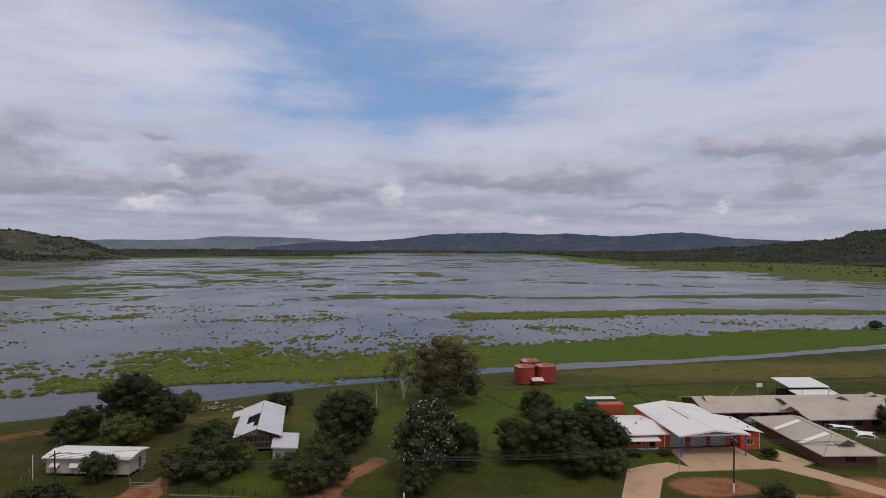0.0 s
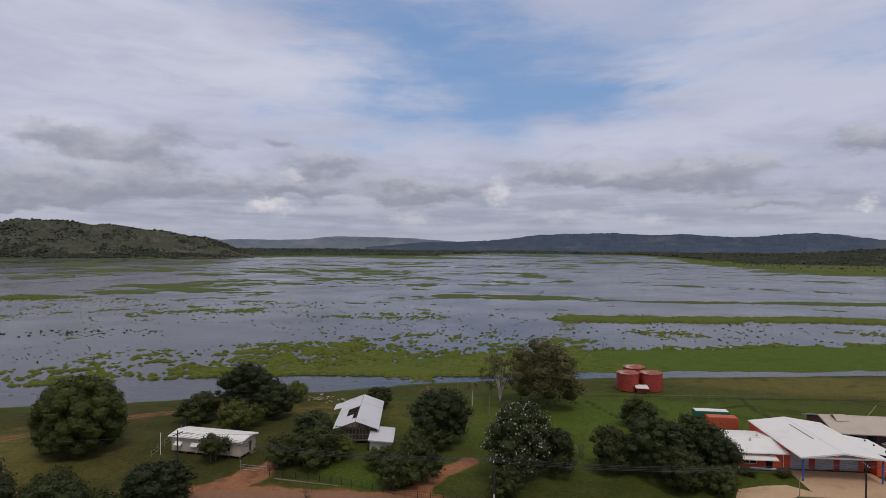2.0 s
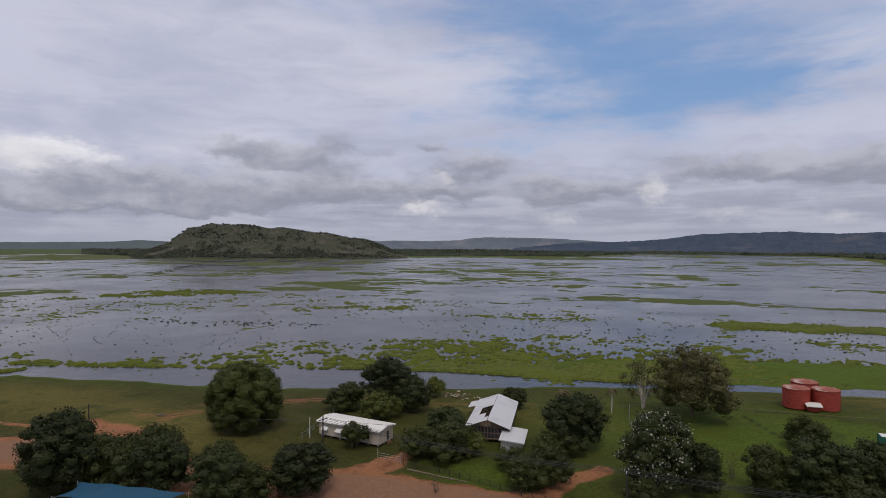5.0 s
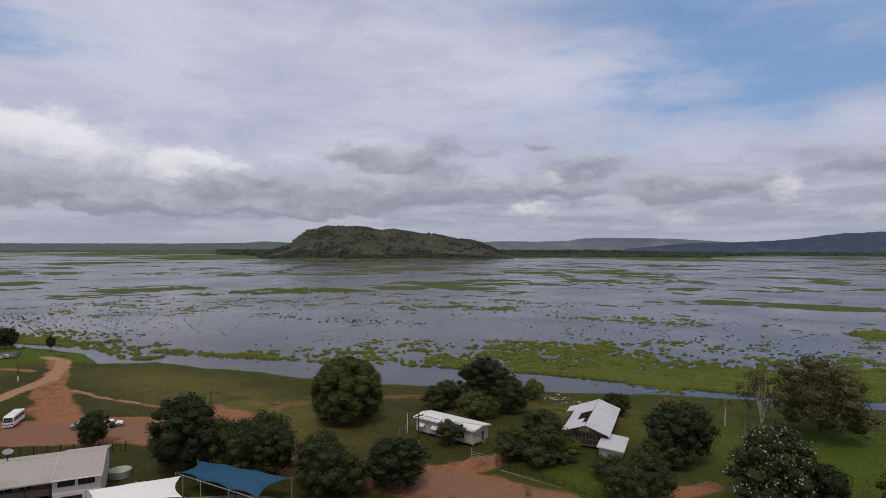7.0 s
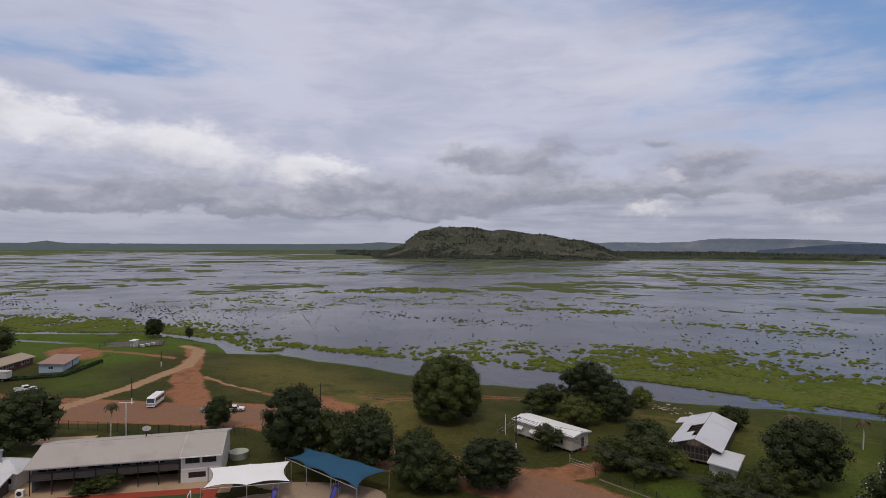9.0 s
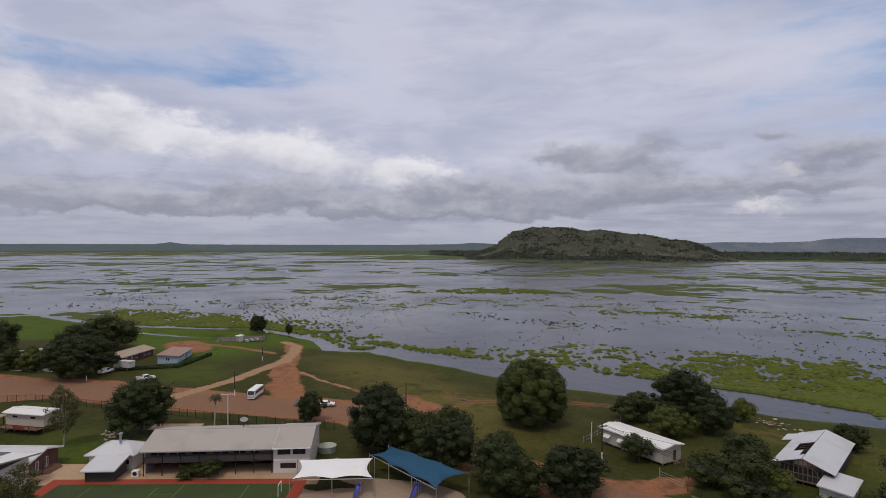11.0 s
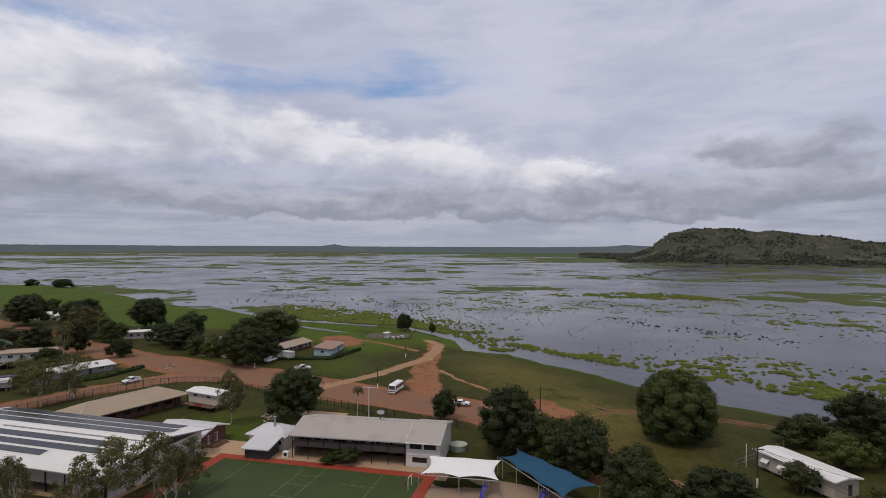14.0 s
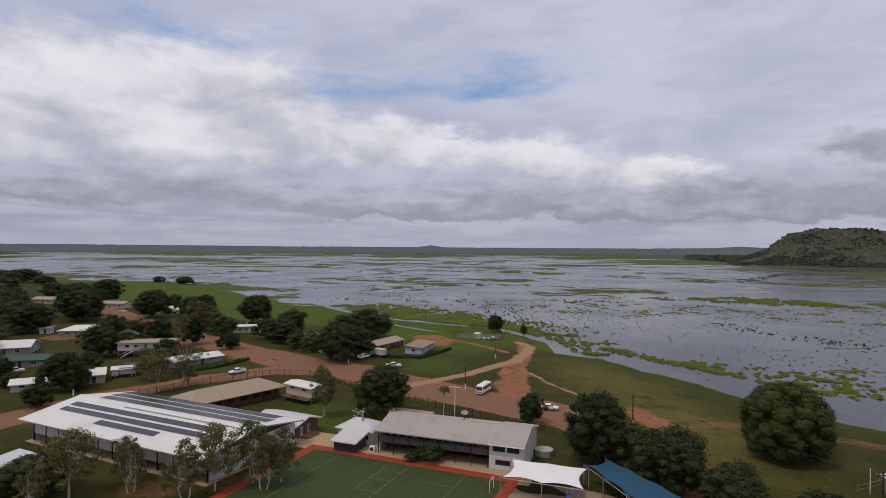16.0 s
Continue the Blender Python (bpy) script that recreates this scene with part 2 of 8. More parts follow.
def leaf_mat(name, dark_c, light_c, dry=None, share=0.07):
    """Foliage: each tuft its own green, a little light through the leaf."""
    if name in MATS:
        return MATS[name]
    m = bpy.data.materials.new(name)
    m.use_nodes = True
    t = m.node_tree
    b = t.nodes["Principled BSDF"]
    b.inputs["Roughness"].default_value, b.inputs["Specular IOR Level"].default_value = 0.6, 0.25
    g = t.nodes.new("ShaderNodeNewGeometry")
    r = t.nodes.new("ShaderNodeValToRGB")
    r.color_ramp.elements[0].color, r.color_ramp.elements[1].color = (*dark_c, 1), (*light_c, 1)
    if dry:
        e = r.color_ramp.elements.new(1 - share)
        e.color = (*light_c, 1)
        r.color_ramp.elements[2].color = (*dry, 1)
    t.links.new(g.outputs["Random Per Island"], r.inputs[0])
    oi = t.nodes.new("ShaderNodeObjectInfo")
    hs = t.nodes.new("ShaderNodeHueSaturation")
    mr = t.nodes.new("ShaderNodeMapRange")
    mr.inputs[3].default_value, mr.inputs[4].default_value = 0.8, 1.25
    t.links.new(oi.outputs["Random"], mr.inputs[0])
    t.links.new(mr.outputs[0], hs.inputs["Value"])
    t.links.new(r.outputs[0], hs.inputs["Color"])
    t.links.new(hs.outputs[0], b.inputs["Base Color"])
    tr = t.nodes.new("ShaderNodeBsdfTranslucent")
    t.links.new(hs.outputs[0], tr.inputs["Color"])
    mx = t.nodes.new("ShaderNodeMixShader")
    mx.inputs[0].default_value = 0.18
    out = t.nodes["Material Output"]
    t.links.new(b.outputs[0], mx.inputs[1])
    t.links.new(tr.outputs[0], mx.inputs[2])
    t.links.new(mx.outputs[0], out.inputs[0])
    MATS[name] = m
    return m


WHITE_ROOF = mat("white_metal_roof", (0.72, 0.71, 0.71), 0.45, var=0.05, coarse=0.15, wave=0.25, second=(0.62, 0.61, 0.60))
GREY_ROOF = mat("weathered_grey_roof", (0.44, 0.38, 0.325), 0.6, var=0.10, coarse=0.2, wave=0.25, second=(0.35, 0.295, 0.245))
SILVER_ROOF = mat("galvanised_roof", (0.60, 0.60, 0.64), 0.45, metal=0.15, var=0.08, coarse=0.2, wave=0.25, second=(0.46, 0.45, 0.46))
TAN_ROOF = mat("tan_metal_roof", (0.36, 0.28, 0.21), 0.6, var=0.10, coarse=0.2, wave=0.25)
LONG_ROOF = mat("dull_grey_roof", (0.385, 0.345, 0.325), 0.6, var=0.10, coarse=0.2, wave=0.25, second=(0.31, 0.275, 0.255))
GREEN_ROOF = mat("green_metal_roof", (0.026, 0.075, 0.058), 0.5, var=0.12, wave=0.25)
RUST_ROOF = mat("faded_pink_roof", (0.31, 0.195, 0.155), 0.65, var=0.2, wave=0.25)
WHITE_WALL = mat("white_cladding", (0.60, 0.58, 0.56), 0.6, var=0.06, coarse=0.5, second=(0.58, 0.56, 0.53))
CREAM_WALL = mat("cream_cladding", (0.50, 0.44, 0.37), 0.65, var=0.08, coarse=0.5, second=(0.46, 0.40, 0.34))
GREY_WALL = mat("grey_cladding", (0.30, 0.29, 0.29), 0.7, var=0.1)
UMBER_WALL = mat("umber_cladding", (0.12, 0.10, 0.088), 0.75, var=0.15)
DARK_WALL = mat("dark_cladding", (0.05, 0.048, 0.05), 0.7, var=0.2)
ORANGE_WALL = mat("orange_painted_wall", (0.60, 0.085, 0.030), 0.6, var=0.1, coarse=0.6)
BRICK_WALL = mat("brown_brick_wall", (0.13, 0.055, 0.045), 0.85, var=0.25, fine=14)
BLUE_WALL = mat("pale_blue_wall", (0.36, 0.46, 0.56), 0.6, var=0.08)
OLD_TIMBER = mat("bare_grey_timber", (0.17, 0.13, 0.105), 0.85, var=0.3, fine=9)
TIMBER = mat("brown_timber", (0.17, 0.09, 0.055), 0.8, var=0.25)
STEEL = mat("galvanised_steel", (0.45, 0.46, 0.48), 0.4, metal=0.7, var=0.1)
DARK_STEEL = mat("dark_painted_steel", (0.03, 0.028, 0.028), 0.5, metal=0.2, var=0.2)
BLUE_STEEL = mat("blue_painted_steel", (0.04, 0.10, 0.36), 0.45, var=0.1)
WHITE_PAINT = mat("white_paint", (0.78, 0.78, 0.78), 0.45, var=0.05)
DOOR_STEEL = mat("roller_door_steel", (0.36, 0.36, 0.40), 0.5, metal=0.2, var=0.08)
RED_DOOR = mat("dark_red_door", (0.30, 0.03, 0.025), 0.5, var=0.1)
GLASS = mat("dark_window_glass", (0.02, 0.022, 0.026), 0.08, var=0.1, bump=0.0, spec=0.6)
SOLAR = mat("solar_glass", (0.028, 0.028, 0.036), 0.25, var=0.12, bump=0.0, spec=0.5, per_object=0.15)
RED_TANK = mat("red_painted_tank", (0.31, 0.042, 0.028), 0.6, var=0.15, coarse=0.7)
RUSTY = mat("rusty_tank_lid", (0.27, 0.085, 0.060), 0.8, var=0.35, fine=3, second=(0.62, 0.56, 0.53))
ORANGE_BOX = mat("orange_container_paint", (0.46, 0.10, 0.045), 0.6, var=0.12, wave=0.3)
GREEN_BOX = mat("green_container_paint", (0.02, 0.13, 0.085), 0.6, var=0.12, wave=0.3)
CONCRETE = mat("concrete", (0.44, 0.300, 0.195), 0.85, var=0.12, fine=4, coarse=0.25, second=(0.33, 0.215, 0.135))
COURT_GREEN = mat("green_court_paint", (0.036, 0.058, 0.011), 0.85, var=0.22, fine=2, coarse=0.12, second=(0.030, 0.042, 0.012))
COURT_RED = mat("red_court_paint", (0.30, 0.045, 0.022), 0.8, var=0.12)
LINE_PAINT = mat("worn_line_paint", (0.14, 0.18, 0.10), 0.8, var=0.1)
SAIL_WHITE = mat("white_shade_cloth", (0.78, 0.78, 0.80), 0.75, var=0.04, coarse=0.4)
SAIL_BLUE = mat("blue_shade_cloth", (0.009, 0.068, 0.138), 0.75, var=0.15, coarse=0.3)
SLIDE_BLUE = mat("blue_plastic", (0.03, 0.03, 0.30), 0.35, var=0.1)
CAR_WHITE = mat("white_car_paint", (0.80, 0.80, 0.80), 0.25, var=0.03, bump=0.0, spec=0.6)
CAR_GREY = mat("grey_car_paint", (0.22, 0.23, 0.25), 0.25, var=0.03, bump=0.0, spec=0.6)
TYRE = mat("tyre_rubber", (0.02, 0.02, 0.02), 0.85)
POLE_DARK = mat("dark_pole", (0.035, 0.03, 0.028), 0.8, var=0.2)
WIRE = mat("power_cable", (0.05, 0.05, 0.055), 0.6)
BARK = mat("tree_bark", (0.13, 0.10, 0.08), 0.9, var=0.3, fine=5)
PALE_BARK = mat("pale_gum_bark", (0.46, 0.41, 0.36), 0.8, var=0.25, fine=3)
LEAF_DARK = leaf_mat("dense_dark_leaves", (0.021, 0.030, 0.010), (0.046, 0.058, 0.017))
LEAF_MID = leaf_mat("green_leaves", (0.029, 0.039, 0.010), (0.066, 0.078, 0.020))
LEAF_ROUND = leaf_mat("mango_leaves", (0.030, 0.041, 0.009), (0.062, 0.076, 0.016))
LEAF_LIGHT = leaf_mat("yellow_green_leaves", (0.050, 0.066, 0.013), (0.130, 0.142, 0.032))
LEAF_GUM = leaf_mat("gum_leaves", (0.062, 0.068, 0.022), (0.165, 0.160, 0.056), dry=(0.24, 0.16, 0.08))
LEAF_BROWN = leaf_mat("olive_brown_leaves", (0.048, 0.050, 0.018), (0.108, 0.096, 0.036), dry=(0.17, 0.12, 0.06))
LEAF_FLOWER = leaf_mat("flowering_tree_leaves", (0.014, 0.024, 0.007), (0.050, 0.062, 0.018), dry=(0.62, 0.60, 0.56), share=0.14)
PALM_LEAF = leaf_mat("dry_palm_leaves", (0.055, 0.048, 0.022), (0.12, 0.095, 0.045))
HEDGE = leaf_mat("hedge_leaves", (0.015, 0.036, 0.008), (0.045, 0.08, 0.018))

# ======== shape helpers ========


def mesh_from(name, verts, faces, material, parent=None, label="", smooth=False):
    me = bpy.data.meshes.new(name)
    me.from_pydata([tuple(v) for v in verts], [], [tuple(f) for f in faces])
    me.materials.append(material)
    if smooth:
        me.polygons.foreach_set("use_smooth", [True] * len(me.polygons))
    me.update()
    ob = new(name, me)
    if parent is not None:
        ob.parent = parent
    if label:
        tagged(ob, label)
    return ob


def part(name, bm, material, parent=None, label="", smooth=False):
    me = bpy.data.meshes.new(name)
    bmesh.ops.recalc_face_normals(bm, faces=bm.faces)
    bm.to_mesh(me)
    bm.free()
    me.materials.append(material)
    if smooth:
        me.polygons.foreach_set("use_smooth", [True] * len(me.polygons))
    ob = new(name, me)
    if parent is not None:
        ob.parent = parent
    if label:
        tagged(ob, label)
    return ob


def thing(name, x, y, z, rot, label, category, group="", kind=""):
    e = new(name)
    e.empty_display_size = 0.5
    e.matrix_basis = pose(x, y, z, 0, 0, rot)
    return tagged(e, label, category, group, kind)


def add_box(bm, x0, x1, y0, y1, z0, z1, bevel=0.0):
    r = bmesh.ops.create_cube(bm, size=1.0)
    vs = r["verts"]
    for v in vs:
        v.co = Vector((x0 + (v.co.x + 0.5) * (x1 - x0), y0 + (v.co.y + 0.5) * (y1 - y0), z0 + (v.co.z + 0.5) * (z1 - z0)))
    if bevel:
        es = {e for v in vs for e in v.link_edges}
        bmesh.ops.bevel(bm, geom=list(es), offset=bevel, segments=1, affect="EDGES")


def box(name, x0, x1, y0, y1, z0, z1, material, parent, label="", bevel=0.0):
    bm = bmesh.new()
    add_box(bm, x0, x1, y0, y1, z0, z1, bevel)
    return part(name, bm, material, parent, label)


def prism(name, outline, axis, a, b, material, parent, label=""):
    """A closed outline of (u, z) drawn out from a to b along 'x' or 'y'."""
    n = len(outline)
    vs = [((a, u, z) if axis == "x" else (u, a, z)) for u, z in outline] + [((b, u, z) if axis == "x" else (u, b, z)) for u, z in outline]
    bm = bmesh.new()
    bv = [bm.verts.new(v) for v in vs]
    bm.faces.new(bv[:n])
    bm.faces.new(bv[n:])
    for i in range(n):
        j = (i + 1) % n
        bm.faces.new((bv[i], bv[j], bv[n + j], bv[n + i]))
    return part(name, bm, material, parent, label)


def tube(bm, p, q, r0, r1, sides=8):
    p, q = Vector(p), Vector(q)
    d = (q - p)
    turn = d.to_track_quat("Z", "Y").to_matrix()
    rings = []
    for c, r in ((p, r0), (q, r1)):
        rings.append([bm.verts.new(c + turn @ Vector((r * math.cos(k * math.tau / sides), r * math.sin(k * math.tau / sides), 0))) for k in range(sides)])
    for k in range(sides):
        j = (k + 1) % sides
        bm.faces.new((rings[0][k], rings[0][j], rings[1][j], rings[1][k]))
    bm.faces.new(rings[0][::-1])
    bm.faces.new(rings[1])


def rod(name, p, q, r, material, parent, label="", r1=None, sides=8):
    bm = bmesh.new()
    tube(bm, p, q, r, r if r1 is None else r1, sides)
    return part(name, bm, material, parent, label)


def cable(name, points, r, material, parent=None):
    cu = bpy.data.curves.new(name, "CURVE")
    cu.dimensions, cu.bevel_depth, cu.bevel_resolution = "3D", r, 1
    sp = cu.splines.new("POLY")
    sp.points.add(len(points) - 1)
    for p, c in zip(sp.points, points):
        p.co = (*c, 1)
    cu.materials.append(material)
    ob = new(name, cu)
    if parent is not None:
        ob.parent = parent
    return ob


def fbm(X, Y, scale, octaves=4, seed=0, gain=0.5):
    """Smooth value noise in 0..1 over arrays of metres."""
    out, amp, tot = np.zeros_like(X, dtype=float), 1.0, 0.0
    for o in range(octaves):
        u, v = X / scale * 2 ** o + 17.3 * o + seed * 3.7, Y / scale * 2 ** o - 9.1 * o + seed * 5.9
        iu, iv = np.floor(u).astype(np.int64), np.floor(v).astype(np.int64)
        fu, fv = u - iu, v - iv
        fu, fv = fu * fu * (3 - 2 * fu), fv * fv * (3 - 2 * fv)

        def h(a, b):
            k = (a * 374761393 + b * 668265263 + (seed + o) * 974711) & 0xFFFFFFFF
            k = ((k ^ (k >> 13)) * 1274126177) & 0xFFFFFFFF
            return ((k ^ (k >> 16)) & 0xFFFF) / 65535.0

        out += amp * ((h(iu, iv) * (1 - fu) + h(iu + 1, iv) * fu) * (1 - fv) + (h(iu, iv + 1) * (1 - fu) + h(iu + 1, iv + 1) * fu) * fv)
        tot += amp
        amp *= gain
    return out / tot


def near_line(X, Y, pts):
    """Distance in metres from a polyline."""
    d = np.full(X.shape, 1e9)
    for (x0, y0), (x1, y1) in zip(pts[:-1], pts[1:]):
        dx, dy = x1 - x0, y1 - y0
        t = np.clip(((X - x0) * dx + (Y - y0) * dy) / (dx * dx + dy * dy), 0, 1)
        d = np.minimum(d, np.hypot(X - x0 - t * dx, Y - y0 - t * dy))
    return d


def inside(X, Y, pts):
    """Signed depth inside a convex outline given anticlockwise (positive inside)."""
    d = np.full(X.shape, 1e9)
    for (x0, y0), (x1, y1) in zip(pts, pts[1:] + pts[:1]):
        l = math.hypot(x1 - x0, y1 - y0)
        d = np.minimum(d, ((x1 - x0) * (Y - y0) - (y1 - y0) * (X - x0)) / l)
    return d


def step(v, lo, hi):
    t = np.clip((v - lo) / (hi - lo), 0, 1)
    return t * t * (3 - 2 * t)

# ======== land and water ========
LAND = 1.5
SHORE_X = [-5000, -1500, -768, -695, -560, -489, -420, -400, -339, -300, -262, -234, -215, -180, -137, -110, -89, -66, -47, -25, 15, 65, 112, 190, 300, 600, 5000]
SHORE_Y = [-2400, -820, -349, -165, -90, -57, -18, 6, 34, 76, 101, 107, 109, 117, 127, 136, 148, 159, 168, 178, 195, 207, 219, 246, 268, 330, 700]
FAR_AZ = [-60, -45, -37.5, -31, -24.5, -14.6, -8, 0, 8, 11, 25, 51, 57, 65, 90, 125]
FAR_R = [600, 780, 868, 1020, 1130, 1406, 2850, 3050, 2900, 2250, 2120, 2000, 2700, 3600, 4300, 4400]
INLET = [(-470, -20), (-400, 8), (-339, 36), (-300, 78), (-290, 93), (-262, 103), (-234, 108), (-212, 103), (-203, 112)]
INLET_2 = [(-330, 30), (-300, 45), (-275, 62), (-262, 84)]
CREEK = [(0, 190), (20, 199), (65, 209), (112, 221), (190, 247), (300, 270), (600, 330)]
MAT_EAST = [(-82, 177), (-50, 187), (20, 203), (65, 213), (112, 225), (190, 251), (600, 335), (700, 420), (234, 303), (112, 274), (28, 246), (-30, 226)]


def shore_depth(X, Y):
    """Metres inland of the near shore (negative: out on the water)."""
    ys = np.interp(X, SHORE_X, SHORE_Y)
    return (ys - Y) * 0.8 + (fbm(X, Y, 14, 3, 5) - 0.5) * 5


def far_depth(X, Y):
    az = np.degrees(np.arctan2(-X, Y))
    return np.hypot(X, Y) - np.interp(az, FAR_AZ, FAR_R) + (fbm(X, Y, 130, 4, 9) - 0.5) * 160


def east_mat(X, Y):
    lo = np.interp(X, [p[0] for p in MAT_EAST[:7]], [p[1] for p in MAT_EAST[:7]])
    hi = np.interp(X, [-80, -59, -38, -24, 28, 112, 234, 700], [182, 200, 221, 230, 246, 274, 303, 420])
    return np.where(X > -82, np.minimum(Y - lo, hi - Y) + (fbm(X, Y, 16, 4, 3) - 0.5) * 14, -50.0)


def ground_height(X, Y):
    d = shore_depth(X, Y)
    z = np.interp(d, [-14, 0, 5, 26], [-0.9, 0.0, 0.5, LAND])
    m = east_mat(X, Y)
    z = np.maximum(z, np.interp(m, [-6, 0, 4], [-0.9, 0.0, 0.35]))
    for line, wide in ((INLET, 2.6), (INLET_2, 1.2), (CREEK, 1.9)):
        z = np.minimum(z, np.interp(near_line(X, Y, line) + (fbm(X, Y, 9, 2, 2) - 0.5) * 2.0, [wide, wide + 2.5, wide + 7, wide + 30], [-0.3, 0.35, 1.5, 9.0]))
    f = far_depth(X, Y)
    z = np.maximum(z, np.interp(f, [-60, 0, 60, 900], [-0.9, 0.0, 1.2, 4.0]))
    return z + (fbm(X, Y, 22, 3, 1) - 0.5) * 0.25 * (z > 0.8)


# --- zones of the ground ---
ROAD_MAIN = [(-420, -160), (-331, -98), (-284, -67), (-255, -47), (-214, -15), (-184, 15), (-160, 34), (-137, 54), (-119, 71), (-102, 75), (-80, 76), (-60, 81), (-45, 86), (-30, 88), (0, 87), (40, 88), (120, 91)]
ROAD_WEST = [(-184, 8), (-186, -8), (-176, -28), (-160, -48), (-135, -66), (-110, -82), (-60, -110)]
PATH_RED = [(-140, 60), (-158, 65), (-174, 70), (-190, 76), (-206, 85), (-224, 92), (-234, 91)]
PATH_TAN = [(-160, 34), (-164, 41), (-172, 54), (-184, 67), (-191, 76), (-206, 85), (-222, 92)]
TRACK_1 = [(-107, 88), (-127, 82), (-142, 79), (-156, 76), (-171, 75)]
TRACK_2 = [(-104, 85), (-112, 99), (-102, 116), (-92, 128), (-75, 138)]
PATH_H2 = [(-13, 111), (-17, 103), (-19, 96), (-20, 90)]
DRIVE_WH = [(-50, 97), (-52, 88)]
DRIVE_WH_2 = [(-47, 108), (-50, 97)]
DITCHES = [[(-2, 163), (13, 165), (33, 168), (53, 170), (73, 173), (102, 177), (150, 184)], [(53.6, 171), (53.6, 162), (55, 153), (57, 147)], [(12, 160), (15.5, 152), (18, 147), (21, 141)], [(40, 152), (44, 158), (52, 163)]]
RUTS = [[(-123, 100), (-118.6, 104), (-113.8, 110), (-104, 118), (-95, 126), (-84, 133)], [(-117, 96), (-113.5, 101.7), (-109.6, 106.7), (-96, 119.5), (-91, 126), (-80, 134)], [(-66, 138), (-50, 140), (-38, 148), (-20, 156)]]


def zones(X, Y):
    """Weights of bare red earth, pale worn path, road surface, lush and dry grass."""
    w = (fbm(X, Y, 8, 4, 11) - 0.5) * 5
    w2 = (fbm(X, Y, 3.5, 3, 12) - 0.5) * 2.4
    road = np.maximum(step(-(near_line(X, Y, ROAD_MAIN) - np.interp(X, [-125, -100], [7.2, 4.6]) + w * 0.4), -1.2, 1.0), step(-(near_line(X, Y, ROAD_WEST) - 4.2 + w * 0.3), -1.0, 1.0))
    dirt = step(-(near_line(X, Y, ROAD_MAIN) - np.interp(X, [-125, -100], [10.0, 6.0]) + w), -2.0, 2.0)
    dirt = np.maximum(dirt, step(-(near_line(X, Y, ROAD_WEST) - 6.0 + w), -1.5, 1.5))
    dirt = np.maximum(dirt, step(-(near_line(X, Y, PATH_RED) - np.interp(X, [-200, -160], [3.6, 4.6]) + w * 0.7), -1.5, 1.5))
    for line, wide in ((TRACK_1, 0.8), (PATH_H2, 2.0), (DRIVE_WH, 3.6), (DRIVE_WH_2, 1.6)):
        dirt = np.maximum(dirt, step(-(near_line(X, Y, line) - wide + w2), -1.0, 1.0) * 0.9)
    dirt = np.maximum(dirt, step(-(np.hypot((X + 116) / 2.4, Y - 87) - 5.0 + w), -2, 3))
    dirt = np.maximum(dirt, step(-(np.hypot((X + 46) / 1.7, Y - 88) - 5 + w), -2, 3) * 0.9)
    dirt = np.maximum(dirt, step(-(np.hypot((X + 243) / 1.9, Y - 54) - 9 + w), -2, 3) * 0.9)
    dirt = np.maximum(dirt, step(-(near_line(X, Y, [(-243, 62), (-228, 70), (-208, 78)]) - 1.6 + w2), -1.2, 1.2) * 0.8)
    dirt = np.maximum(dirt, step(-(np.hypot((X + 94) / 0.7, (Y + 12) / 2.2) - 8.0 + w), -2.0, 3.0) * 0.42)
    dirt = np.maximum(dirt, step(-(np.hypot((X - 46) / 1.9, (Y - 99)) - 4.0 + w * 0.5), -1.5, 1.5) * 0.9)
    dirt = np.maximum(dirt, step(-(np.hypot((X - 76) / 1.6, (Y - 98)) - 6.0 + w * 0.6), -1.5, 2.5) * 0.9)
    dirt = np.maximum(dirt, step(-(np.hypot((X + 118) / 1.5, (Y - 97)) - 4.0 + w), -2.0, 3.0) * 0.5)
    dirt = np.maximum(dirt, step(-(np.hypot((X + 186), (Y + 68)) - 9.0 + w), -2.0, 3.0) * 0.6)
    dirt = np.maximum(dirt, step(-(np.hypot((X + 272) / 1.2, (Y + 108)) - 10.0 + w), -2.0, 3.0) * 0.6)
    dirt = np.maximum(dirt, step(-(np.hypot((X + 214) / 1.3, (Y + 22)) - 8.0 + w), -3.0, 3.0) * 0.55)
    twin = np.abs(near_line(X, Y, TRACK_2) - 1.0)
    dirt = np.maximum(dirt, step(-(twin - 0.7 + w2 * 0.3), -0.5, 0.4) * 0.55)
    for line in RUTS:
        dirt = np.maximum(dirt, step(-(np.abs(near_line(X, Y, line) - 0.8) - 0.5 + w2 * 0.25), -0.5, 0.4) * 0.46)
    tan = step(-(near_line(X, Y, PATH_TAN) - 2.2 + w2 * 0.3), -0.5, 0.5)
    tan = np.maximum(tan, step(-(near_line(X, Y, PATH_RED[3:]) - 2.0 + w2), -0.8, 0.8) * 0.8)
    tan = np.maximum(tan, step(-(near_line(X, Y, [(-171, 75), (-156, 76), (-142, 79)]) - 0.7 + w2 * 0.5), -0.5, 0.5) * 0.7)
    d = shore_depth(X, Y)
    lush = step(-(d - np.interp(X, [-420, -330, -240, -200, -120], [95, 80, 30, 9, 6]) + w * 2), -8, 10) * np.interp(X, [-230, -190], [1.0, 0.62])
    lush = np.maximum(lush, step(east_mat(X, Y), -2, 3))
    lush = np.maximum(lush, step(far_depth(X, Y), -80, -10))
    lush = np.maximum(lush, step(-(np.hypot((X + 300) / 3.0, Y - 62) - 30 + w), -8, 8))
